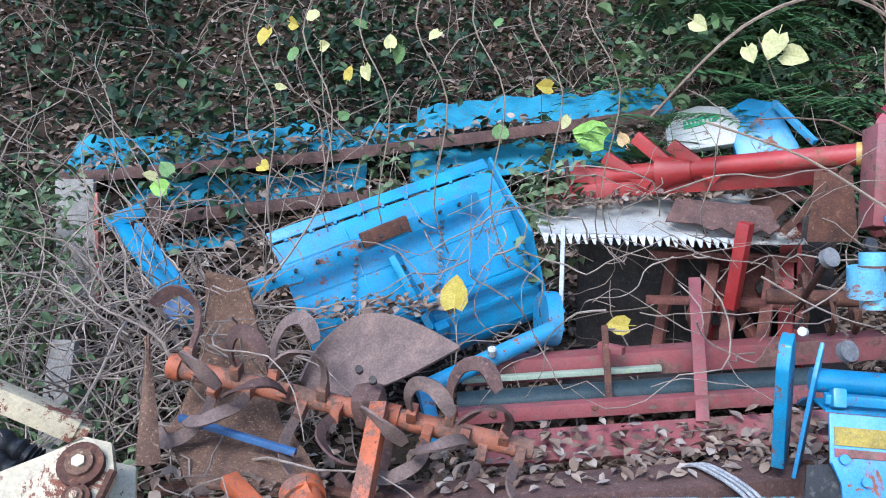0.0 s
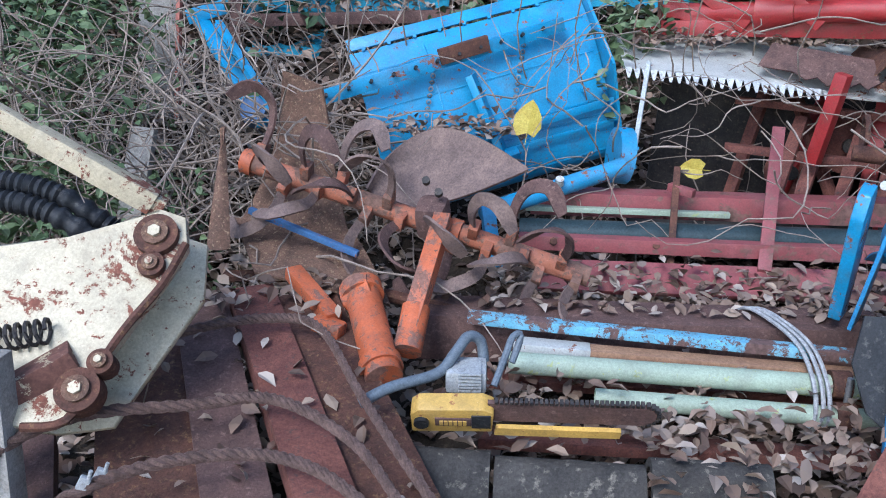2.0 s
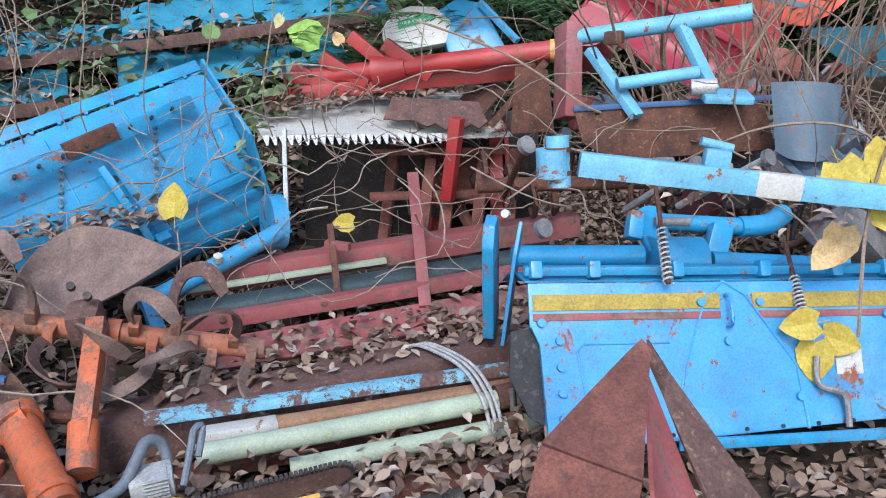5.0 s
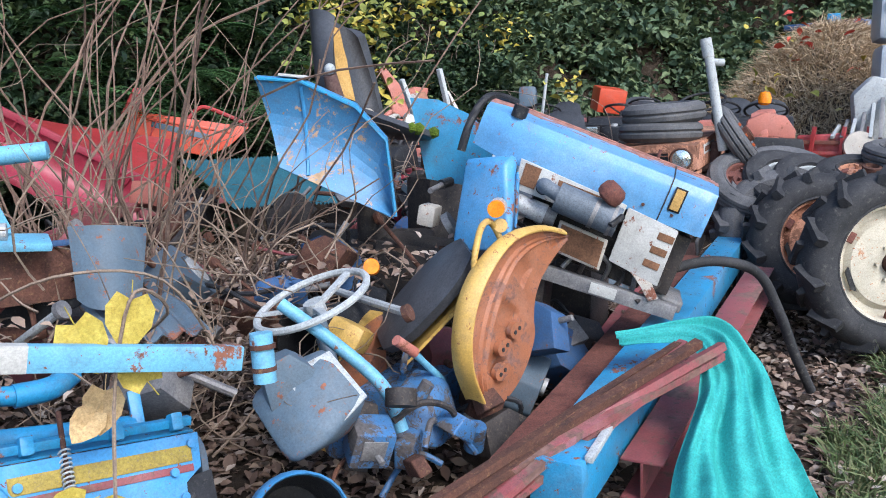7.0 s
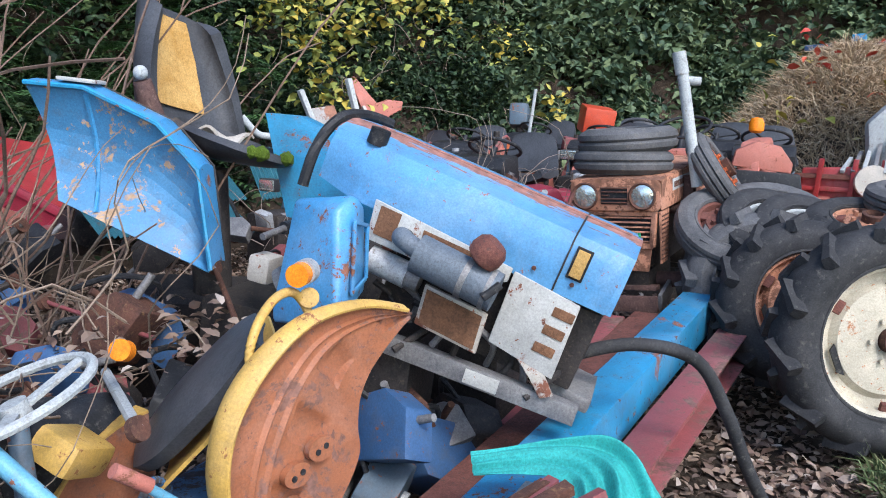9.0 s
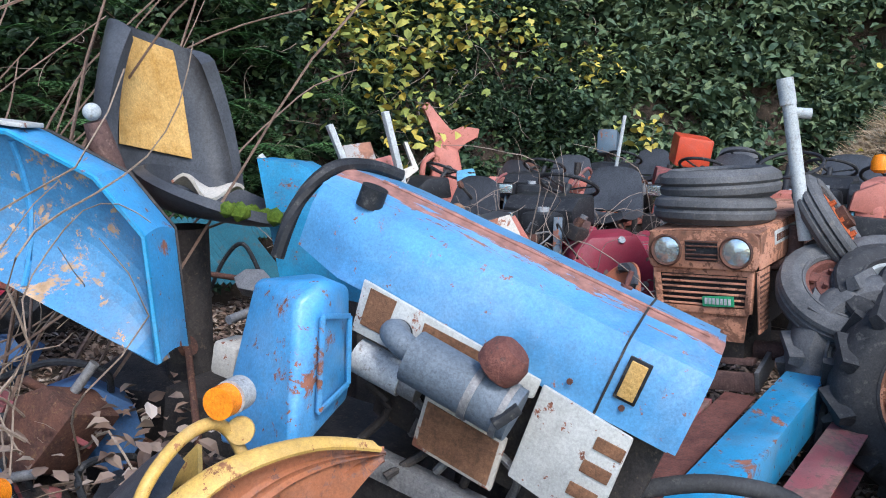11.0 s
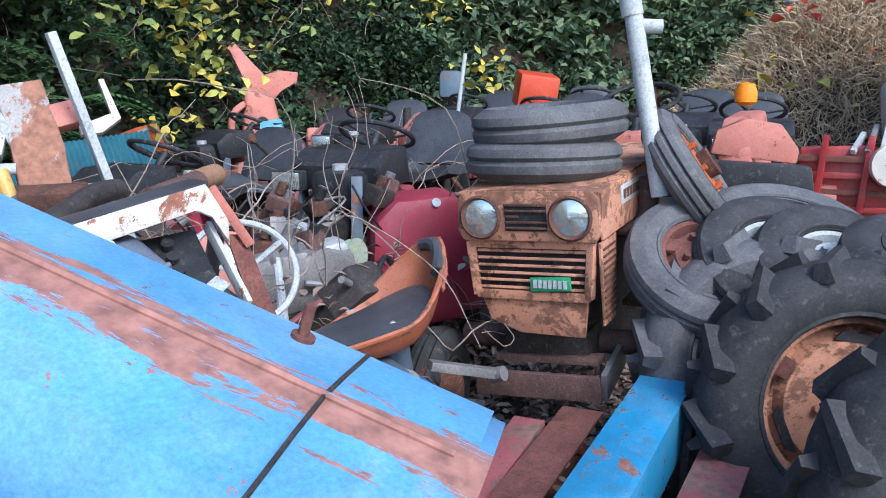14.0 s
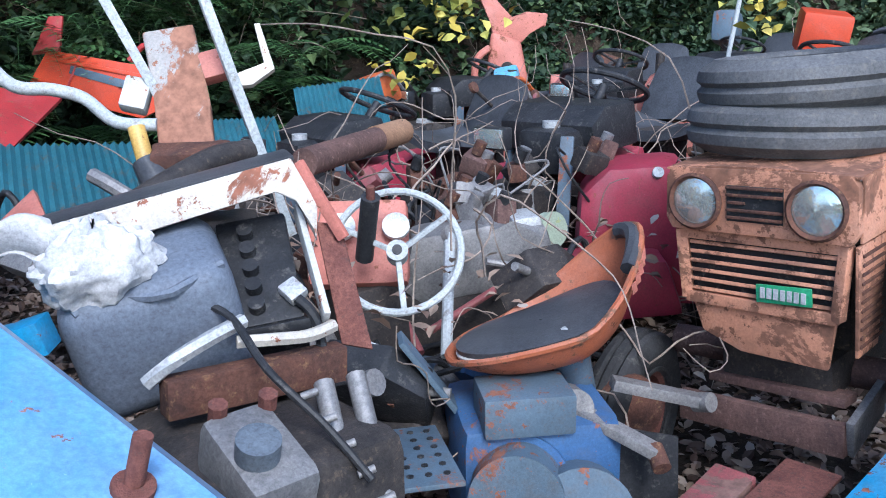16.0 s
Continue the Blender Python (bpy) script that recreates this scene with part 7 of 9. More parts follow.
def wheel(m, R, r, w, lugs, ribs, rimmat, label, group, tyremat=RUBBER, rim=True):
    th = thing("tractor_wheel" if rim else "tyre", label, "wheel" if rim else "tyre", (0, 0, 0), group)
    ty = part("tyre" if rim else "casing", tyre_mesh(R, r, w, lugs, ribs), tyremat, th)
    add_lugs(ty, R, w, lugs, tyremat)
    for z in (-1, 1):
        bm = B()
        lathe(bm, [(r + 0.012 + 0.009 * math.cos(a), z * w * 0.40 + 0.009 * math.sin(a)) for a in [k * math.pi / 3 for k in range(7)]], I4, 36)
        part("bead", bm, tyremat, ty)
    if rim:
        rm = part("rim", rim_mesh(r, w * 0.8), rimmat, th)
        bm = B()
        lathe(bm, [(0.05, 0.0), (0.055, 0.06), (0.04, 0.065), (0.035, 0.0)], pose(0, 0, 0.03), 20)
        part("hub_ring", bm, RUST, rm)
        for k in range(6):
            a = k * math.pi / 3
            part("wheel_nut", made(cyl, 0.011, 0.03, pose(0.095 * math.cos(a), 0.095 * math.sin(a), 0.055), 6), rimmat, rm)
        for k in range(3):
            a = k * 2.09 + 0.5
            part("rim_lug", made(box, 0.05, 0.06, 0.02, pose((r - 0.035) * math.cos(a), (r - 0.035) * math.sin(a), w * 0.2, 0, 20, math.degrees(a)), 0.006), RUSTR, rm)
        if lugs:
            for k in range(3):
                a = k * 2.09 + 1.4
                part("rim_slot", made(prism, [(-0.07, -0.012), (0.07, -0.012), (0.05, 0.014), (-0.05, 0.014)], 0.01, pose(r * 0.76 * math.cos(a), r * 0.76 * math.sin(a), 0.036, 90, 0, math.degrees(a) + 90)), BLACK, rm, "dark slot in the rim")
    th.matrix_basis = m
    return th


def axis(o, n, up=(0, 0, 1)):
    """Pose whose z axis is n."""
    n = Vector(n).normalized()
    x = Vector(up).cross(n)
    x = x.normalized() if x.length > 1e-3 else Vector((1, 0, 0))
    m = Matrix((x, n.cross(x), n)).transposed().to_4x4()
    m.translation = o
    return m


wheel(axis((5.62, 0.80, 0.56), (-0.70, -0.68, 0.08)), 0.48, 0.315, 0.24, 12, 0, CREAM, "big lugged tractor wheel with rusty cream rim", "pile of wheels")
wheel(axis((5.95, 1.24, 0.58), (-0.78, -0.58, 0.2)), 0.41, 0.25, 0.24, 12, 0, OTRAC, "lugged tractor wheel with dull orange rim", "pile of wheels", RUBBER)
wheel(axis((6.13, 1.52, 0.60), (-0.80, -0.52, 0.30)), 0.39, 0.24, 0.26, 11, 0, WHITE, "grey lugged tractor tyre lying askew", "pile of wheels", RUBG)
wheel(axis((6.25, 1.05, 0.93), (-0.22, -0.18, 0.95)), 0.31, 0.18, 0.15, 0, 3, OTRAC, "ribbed front wheel with ochre rim lying flat", "pile of wheels")
wheel(axis((6.52, 0.86, 1.06), (-0.1, -0.12, 0.98)), 0.30, 0.19, 0.13, 0, 3, RUST, "grey ribbed tyre lying on another wheel", "pile of wheels", RUBG, False)
wheel(axis((6.15, 1.72, 0.88), (-0.42, -0.45, 0.80)), 0.28, 0.17, 0.14, 0, 3, RUSTR, "ribbed front tyre leaning on the pile", "pile of wheels", RUBG)
wheel(axis((6.25, 1.52, 0.88), (-0.40, -0.48, 0.78)), 0.29, 0.17, 0.14, 0, 3, GALV, "ribbed front tyre leaning on the pile", "pile of wheels", RUBBER)
wheel(axis((6.28, 1.35, 0.86), (-0.40, -0.5, 0.78)), 0.29, 0.17, 0.14, 0, 3, GALV, "ribbed front tyre leaning on the pile", "pile of wheels", RUBBER)
wheel(axis((6.50, 1.58, 0.93), (-0.28, -0.3, 0.9)), 0.31, 0.19, 0.15, 0, 3, RUST, "large ribbed tyre on the back of the pile", "pile of wheels", RUBG, False)
wheel(axis((6.40, 1.90, 1.15), (0.25, -0.75, 0.55)), 0.26, 0.17, 0.13, 0, 3, ORNG, "ribbed tyre with orange rim leaning upright", "pile of wheels", RUBG)
for k, (x, y, z, a, b) in enumerate(((6.06, 2.30, 1.215, 0.02, 0.03), (6.08, 2.29, 1.335, -0.05, 0.06))):
    wheel(axis((x, y, z), (a, b, 1)), 0.275, 0.18, 0.135, 0, 2, WHITE, "ribbed grey tyre stacked on the orange tractor", "stacked tyres", RUBG, False)

# ---- orange tractor ----
ot = thing("orange_tractor", "faded orange tractor with round headlights, rusting", "tractor", (5.9, 2.1, 0.05))
om = basis((5.80, 2.20, 1.135), (0.20, -0.975, 0.05), (-0.05, 0, 1)) @ Matrix.Diagonal((0.9, 0.9, 0.9, 1))
HWD = 0.54


def orb(bm, x, z, w, h, y=0.0, d=0.02, bev=0.004):
    box(bm, w, d, h, om @ pose(x, y, z), bev)


bm = B()
surf(bm, lambda u, v: om @ Vector(((v - 0.5) * HWD * (1.0), 1.15 * u - 0.02, 0.012 * math.sin(math.pi * v) - 0.012 + 0.04 * u)), 10, 10, 0.006)
part("hood_top", bm, OTRAC, ot)
for s in (-1, 1):
    part("hood_side", made(prism, [(0, 0.0), (1.13, 0.03), (1.13, -0.17), (0, -0.17)], 0.008, om @ pose(s * HWD / 2, 0, -0.01, 0, 0, 90), 0.002), OTRAC, ot)
side = part("side_grille", made(prism, [(0, -0.19), (0.20, -0.19), (0.16, -0.50), (0.02, -0.50)], 0.01, om @ pose(HWD / 2 - 0.01, 0, 0, 0, 0, 90), 0.003), OTRAC, ot)
for k in range(11):
    part("louvre", made(box, 0.15, 0.006, 0.008, om @ pose(HWD / 2 - 0.003, 0.10, -0.22 - 0.025 * k, 0, 0, 90), 0.001), RUST, side)
part("side_label", made(box, 0.42, 0.004, 0.07, om @ pose(HWD / 2 + 0.006, 0.45, -0.06, 0, 0, 90), 0.001), GALV, ot, "pale nameplate on the hood side")
bm = B()
for k in range(9):
    box(bm, 0.028, 0.003, 0.035, om @ pose(HWD / 2 + 0.0095, 0.28 + 0.042 * k, -0.06, 0, 0, 90), 0)
part("side_lettering", bm, RUST, ot)
fr = part("headlight_panel", made(prism, [(-0.25, 0.0), (0.25, 0.0), (0.27, -0.03), (0.275, -0.15), (0.255, -0.185), (-0.255, -0.185), (-0.275, -0.15), (-0.27, -0.03)], 0.035, om @ pose(0, -0.01, 0), 0.01), OTRAC, ot)
for s in (-1, 1):
    bm = B()
    lathe(bm, [(0.078, 0.0), (0.082, 0.015), (0.074, 0.022), (0.066, 0.012)], om @ pose(s * 0.172, -0.03, -0.095, 90, 0, 0), 28)
    ring = part("headlight_ring", bm, RUST, fr)
    bm = B()
    lathe(bm, [(0.0, 0.026), (0.035, 0.022), (0.067, 0.010)], om @ pose(s * 0.172, -0.03, -0.095, 90, 0, 0), 28)
    part("headlight_lens", bm, CLEAR, ring, "clouded glass lens")
part("vent_back", made(box, 0.16, 0.006, 0.10, om @ pose(0, -0.028, -0.095), 0), BLACK, fr)
for k in range(5):
    part("vent_bar", made(box, 0.16 if k != 2 else 0.05, 0.012, 0.008, om @ pose(0 if k != 2 else -0.05, -0.033, -0.05 - 0.021 * k), 0.002), RUST, fr)
gr = part("grille_frame", made(prism, [(-0.245, -0.19), (0.235, -0.19), (0.215, -0.40), (-0.225, -0.40)], 0.01, om @ pose(0, 0.03, 0)), BLACK, ot)
for p, q in (((-0.245, -0.20), (0.235, -0.20)), ((-0.225, -0.395), (0.215, -0.395)), ((-0.243, -0.19), (-0.225, -0.40)), ((0.232, -0.19), (0.213, -0.40))):
    part("grille_edge", made(bar, om @ Vector((p[0], 0.01, p[1])), om @ Vector((q[0], 0.01, q[1])), 0.026, 0.03), OTRAC, gr)
for k in range(6):
    part("grille_bar", made(box, 0.43, 0.01, 0.011, om @ pose(0, 0.008, -0.228 - 0.028 * k, -25, 0, 0), 0.002), OTRAC, gr)
bg = part("badge", made(box, 0.155, 0.01, 0.052, om @ pose(0.075, -0.01, -0.345, 0, -3, 0), 0.004), GREENB, gr, "green badge on the grille")
bm = B()
for k in range(7):
    box(bm, 0.013, 0.004, 0.03, om @ pose(0.018 + 0.019 * k, -0.017, -0.344), 0)
part("badge_lettering", bm, GALV, bg)
part("apron", made(prism, [(-0.215, -0.40), (0.21, -0.40), (0.19, -0.55), (-0.06, -0.545), (-0.18, -0.50)], 0.02, om @ pose(0, 0.02, 0), 0.008), OTRAC, ot)
part("front_frame", made(box, 0.34, 0.5, 0.12, om @ pose(0, 0.35, -0.62), 0.02), GREASE, ot)
part("axle", made(rod, om @ Vector((-0.42, 0.28, -0.66)), om @ Vector((0.48, 0.28, -0.64)), 0.045), BROWN, ot)
part("bumper_bar", made(bar, om @ Vector((-0.20, 0.12, -0.68)), om @ Vector((0.22, 0.10, -0.66)), 0.07, 0.025), BROWN, ot)
part("bumper_bar", made(bar, om @ Vector((-0.26, 0.02, -0.76)), om @ Vector((0.24, 0.02, -0.745)), 0.03, 0.085), BROWN, ot)
part("bumper_side", made(bar, om @ Vector((0.25, 0.02, -0.74)), om @ Vector((0.25, 0.30, -0.68)), 0.02, 0.10), STEEL, ot)
part("engine", made(box, 0.36, 0.7, 0.34, om @ pose(0, 0.55, -0.40), 0.03), GREASE, ot)
bm = B()
tm = om @ pose(HWD / 2 + 0.05, 0.36, -0.27, 0, 90, 0)
lathe(bm, [(0.0, -0.03), (0.06, -0.03), (0.10, -0.02)] + [(0.10 + (0.006 if k % 2 else 0), -0.015 + 0.006 * k) for k in range(9)] + [(0.09, 0.045), (0.0, 0.05)], tm, 26)
part("air_filter", bm, MUFF, ot)
part("exhaust_elbow", made(tube, smooth([om @ Vector((0.20, 0.42, -0.22)), om @ Vector((0.28, 0.46, -0.22)), om @ Vector((0.31, 0.50, -0.16)), om @ Vector((0.31, 0.51, -0.03))], 5), 0.035, 14), BROWN, ot)
px = part("exhaust_pipe", made(rod, (6.222, 1.932, 1.09), (6.184, 2.053, 1.79), 0.031, 18), GALV, ot, "pale grey exhaust pipe")
part("pipe_cap", made(cyl, 0.037, 0.12, spanm((6.188, 2.04, 1.70), (6.182, 2.06, 1.80))[0], 18), GALV, px)
part("pipe_spout", made(rod, (6.19, 2.04, 1.66), (6.25, 1.96, 1.655), 0.024, 12), GALV, px)
part("cowl", made(box, 0.5, 0.2, 0.24, om @ pose(0, 1.22, -0.04), 0.03), SALMON, ot)
bm = B()
lathe(bm, [(0.19 + 0.012 * math.cos(a), 0.012 * math.sin(a)) for a in [k * math.pi / 4 for k in range(9)]], om @ pose(0.05, 1.45, 0.22, 20, 0, 0), 32)
part("steering_wheel", bm, BLACK, ot)
part("steering_column", made(rod, om @ Vector((0.05, 1.45, 0.22)), om @ Vector((0.05, 1.25, 0.0)), 0.02), BLACK, ot)
for s in (-1, 1):
    part("rear_fender", made(prism, [(-0.45, -0.35), (-0.42, 0.0), (-0.25, 0.14), (0.2, 0.14), (0.42, -0.1), (0.45, -0.35)], 0.16, om @ pose(s * 0.48, 1.95, -0.05, 0, 0, 90), 0.03), SALMON, ot)
part("transmission", made(box, 0.4, 0.9, 0.4, om @ pose(0, 1.5, -0.55), 0.05), GREASE, ot)
part("tool_box", made(box, 0.40, 0.30, 0.26, pose(9.22, 4.36, 1.42, 8, -6, 40), 0.02), SCAR, thing("orange_bin", "open bright orange plastic bin on machines", "bin", (9.22, 4.36, 1.29)))
w2 = wheel(axis((5.78, 2.58, 0.33), (-0.35, 0.93, 0.05)), 0.28, 0.16, 0.14, 0, 3, RUSTR, "front wheel of the orange tractor, rusty rim", "front wheels")
wheel(axis((5.98, 1.66, 0.30), (0.1, -0.99, 0.05)), 0.28, 0.16, 0.14, 0, 3, RUSTR, "front wheel of the orange tractor, rusty rim", "front wheels")

# ---- bucket seat and blue gear housing ----
bs = thing("bucket_seat_tractor", "blue gear housing with orange bucket seat", "tractor", (5.35, 2.4, 0.05))
sm2 = basis((5.405, 2.49, 0.70), (0.97, -0.12, 0.13), (-0.14, 0.13, 1.0))
bm = B()


def bucket(u, v):
    a = 2 * math.pi * u
    ca, sa = math.cos(a), math.sin(a)
    r = v ** 0.55
    rim = 0.07 + 0.17 * max(0.0, ca + 0.15) ** 1.5 + 0.03 * max(0.0, -sa)
    return sm2 @ Vector((0.29 * r * ca, 0.205 * r * sa * (1 - 0.2 * max(0, ca)), -0.05 + rim * v ** 2.2))


surf(bm, lambda u, v: bucket(u, 0.01 + 0.99 * v), 40, 10, 0.009)
pan2 = part("bucket_seat", bm, OSEAT, bs, "orange steel bucket seat")
bm = B()
tube(bm, [bucket(k / 40, 1.0) for k in range(41)], 0.009, 6)
part("seat_rim", bm, OSEAT, pan2)
bm = B()


def cushion(u, v):
    a = 2 * math.pi * u
    r = 0.235 * v
    return sm2 @ Vector((r * math.cos(a) - 0.03, 0.64 * r * math.sin(a), 0.024 + 0.012 * (1 - v ** 4) + 0.06 * max(0, r * math.cos(a) / 0.25) ** 2))


surf(bm, lambda u, v: cushion(u, 0.02 + 0.98 * v), 32, 8, 0.02)
part("cushion", bm, VINYL, pan2, "dark grey seat cushion")
part("piping", made(tube, [cushion(0.2 + 0.6 * k / 28, 1.0) for k in range(29)], 0.006, 6), WHITE, pan2, "white piping")
part("back_pad", made(tube, [bucket(0.86 + 0.024 * k, 0.97) + Vector((-0.012, 0.01, 0.004)) for k in range(8)], 0.022, 8), VINYL, pan2)
bm = B()
for k in range(6):
    p = bucket(0.845 + 0.018 * k, 0.93)
    box(bm, 0.02, 0.004, 0.028, basis(p + Vector((0.0, -0.012, -0.004)), (0.8, 0.15, 0.35), (-0.3, -0.1, 0.9)), 0)
part("lettering", bm, SALMON, pan2)
bm = B()
cyl(bm, 0.02, 0.06, basis((5.34, 2.40, 0.735), (0.2, 0.9, 0.2), (0.8, -0.3, 0.3)), 18)
can = solo("drink_can", bm, ALU, "crushed silver and blue drink can on the seat", "can", (5.34, 2.40, 0.72))
part("seat_bracket", made(box, 0.22, 0.16, 0.10, pose(5.22, 2.38, 0.60, 0, 0, -25), 0.01), GBLUE, bs)
part("gear_housing", made(box, 0.40, 0.34, 0.34, pose(5.30, 2.46, 0.40, 0, 0, -25), 0.05), DBLUE, bs)
part("brake_drum", made(cyl, 0.11, 0.14, axis((5.14, 2.30, 0.43), (-0.62, -0.75, 0.15)), 30), GBLUE, bs)
part("drum_flange", made(cyl, 0.125, 0.02, axis((5.17, 2.335, 0.425), (-0.62, -0.75, 0.15)), 30), DBLUE, bs)
part("side_cover", made(cyl, 0.12, 0.10, axis((5.25, 2.20, 0.38), (-0.5, -0.8, 0.3)), 26), GBLUE, bs)
part("lift_arm", made(bar, (5.34, 2.34, 0.575), (5.44, 2.15, 0.505), 0.05, 0.025), STEEL, bs)
part("lift_boss", made(cyl, 0.05, 0.08, axis((5.34, 2.35, 0.575), (-0.4, -0.9, 0.2)), 22), STEEL, bs)
part("arm_pin", made(cyl, 0.022, 0.06, axis((5.435, 2.145, 0.495), (-0.3, -0.7, -0.4)), 16), RUST, bs)
part("top_link", made(bar, (5.50, 2.37, 0.59), (5.70, 2.26, 0.53), 0.045, 0.03), STEEL, bs)
part("link_ball", made(cyl, 0.026, 0.05, axis((5.71, 2.25, 0.525), (0.1, -0.9, 0.3)), 16), STEEL, bs)
part("column_stub", made(rod, (5.42, 2.46, 0.72), (5.50, 2.50, 0.52), 0.05), GBLUE, bs)
part("mud_flap", made(prism, [(-0.10, 0.14), (0.12, 0.10), (0.12, -0.14), (-0.04, -0.18)], 0.012, basis((5.44, 2.24, 0.40), (0.8, -0.5, 0), (0, 0.2, 1))), BLACK, bs)
part("drum_rust", made(cyl, 0.10, 0.06, axis((5.66, 2.48, 0.44), (-0.4, -0.9, 0.1)), 24), RUST, bs)
bm = B()
pm2 = basis((4.88, 2.42, 0.54), (0.9, -0.35, 0), (0, 0.1, 1))
box(bm, 0.26, 0.34, 0.012, pm2, 0.003)
pf = solo("footplate", bm, GBLUE, "perforated grey steel footplate", "footplate", (4.88, 2.42, 0.5))
for i in range(6):
    for j in range(6):
        part("hole", made(cyl, 0.008, 0.004, pm2 @ pose(-0.1 + 0.04 * i, -0.12 + 0.05 * j, 0.0075), 8), BLACK, pf)

# ---- machine with ivory lid, tank and battery ----
ml = thing("opened_tractor", "opened tractor engine bay with ivory lid", "tractor", (4.5, 2.2, 0.1))
lm = basis((4.21, 2.345, 1.18), (0.40, -0.085, 0.085), (0.0, 0.3, 1))
part("lid_front", made(prism, [(0.0, 0.0), (0.42, 0.0), (0.44, -0.09), (0.42, -0.15), (0.41, -0.07), (0.38, -0.045), (0.0, -0.06)], 0.012, lm, 0.004), LIDW, ml, "ivory front edge, rust-stained")
bm = B()
surf(bm, lambda u, v: lm @ Vector((0.43 * u - 0.005, 0.25 * v - 0.005, 0.002 + 0.03 * math.sin(3.1 * v))), 8, 8, 0.008)
part("lid_top", bm, VINYL, ml, "dark lid top")
part("lid_corner", made(bar, lm @ Vector((0.43, 0.0, -0.01)), lm @ Vector((0.465, -0.01, -0.16)), 0.014, 0.02), SALMON, ml)
bm = B()
surf(bm, lambda u, v: Vector((4.18 + 0.06 * u, 2.36 + 0.2 * v, 1.16 + 0.05 * u * v)), 4, 4, 0.01)
part("lid_end", bm, SALMON, ml)
tkm = basis((4.375, 2.28, 1.05), (0.40, -0.085, 0.085), (0.0, -0.25, 1))
bm = B()
hull(bm, [tkm @ Vector((x, y, z)) for x in (-0.15, 0.12) for y in (-0.12, 0.12) for z in (-0.14, 0.09)], 0.045)
part("fuel_tank", bm, TANKG, ml, "blue-grey round-cornered fuel tank")
part("tank_seam", made(tube, [tkm @ Vector((-0.12 + 0.23 * k / 8, -0.10 + 0.02 * math.sin(k), 0.075)) for k in range(9)], 0.008, 6), TANKG, ml)
part("tank_strap", made(tube, smooth([(4.30, 2.10, 0.98), (4.34, 2.09, 1.01), (4.40, 2.10, 1.03), (4.46, 2.12, 1.04)], 5), 0.012, 6), ALU, ml)
btm = basis((4.535, 2.245, 1.085), (0.10, -0.035, 0.012), (0.10, -0.62, 0.78))
bat = part("battery", made(box, 0.125, 0.235, 0.16, btm @ pose(0, 0, -0.08), 0.008), BLACK, ml, "black six-cell battery")
for k in range(5):
    part("cell_cap", made(cyl, 0.014, 0.022, btm @ pose(-0.012, -0.085 + 0.04 * k, 0.008), 14), BLACK, bat)
part("terminal", made(box, 0.035, 0.04, 0.02, btm @ pose(0.05, -0.07, 0.01, 0, 0, 30), 0.005), ALU, bat)
part("terminal_lead", made(tube, smooth([btm @ Vector((0.055, -0.09, 0.015)), btm @ Vector((0.075, -0.12, 0.0)), btm @ Vector((0.08, -0.17, -0.05)), btm @ Vector((0.08, -0.25, -0.1))], 4), 0.009, 7), BLACK, bat)
part("battery_rail", made(bar, btm @ Vector((-0.06, -0.125, -0.01)), btm @ Vector((0.07, -0.125, -0.01)), 0.012, 0.02), BLACK, bat)
part("side_bracket", made(prism, [(-0.022, 0.12), (0.02, 0.11), (0.03, -0.12), (-0.02, -0.10)], 0.01, basis((4.655, 2.17, 1.05), (0.9, -0.3, 0.1), (0.05, 0.5, 0.85)), 0.003), RUSTR, ml, "rusty drilled bracket")
part("white_bracket", made(bar, btm @ Vector((0.085, 0.1, 0.02)), btm @ Vector((0.095, -0.13, 0.0)), 0.012, 0.03), WHITE, ml)
part("cradle_rail", made(tube, smooth([(4.44, 2.10, 1.015), (4.50, 2.09, 1.01), (4.56, 2.10, 1.0), (4.61, 2.11, 1.005)], 4), 0.011, 6), LIDW, ml)
part("cradle", made(bar, (4.32, 2.09, 0.955), (4.62, 2.11, 0.94), 0.04, 0.06), RUST, ml)
blk = part("cylinder_head", made(box, 0.105, 0.16, 0.10, pose(4.39, 1.905, 0.90, 20, 0, 8), 0.02), STEEL, ml, "dusty aluminium cylinder head")
part("head_knob", made(cyl, 0.03, 0.03, pose(4.38, 1.865, 0.955, 20, 0, 0), 22), MUFF, blk)
for x, y in ((4.35, 1.96), (4.42, 1.955)):
    part("cap_nut", made(cyl, 0.014, 0.025, pose(x + 0.01, y, 0.975, 20, 0, 0), 8), RUSTR, blk)
part("engine", made(box, 0.30, 0.36, 0.70, pose(4.45, 2.05, 0.55, 0, 0, 10), 0.04), GREASE, ml)
for k, ps in enumerate(([(4.40, 2.17, 1.07), (4.44, 2.12, 1.05), (4.45, 2.0, 1.0), (4.50, 1.92, 0.93), (4.54, 1.86, 0.86)],)):
    part("fuel_hose", made(tube, smooth(ps, 6), 0.0065, 8), BLACK, ml)
for x in (4.545, 4.60):
    part("coolant_tube", made(tube, smooth([(x, 2.02, 0.95), (x - 0.01, 1.97, 0.90), (x - 0.02, 1.90, 0.80), (x + 0.02, 1.85, 0.62)], 5), 0.016, 10), STEEL, ml)
for k in range(5):
    part("screw", made(rod, (4.49 + 0.012 * k, 1.98 - 0.035 * k, 0.955 - 0.03 * k), (4.515 + 0.012 * k, 1.975 - 0.035 * k, 0.96 - 0.03 * k), 0.006), STEEL, ml)
bm = B()


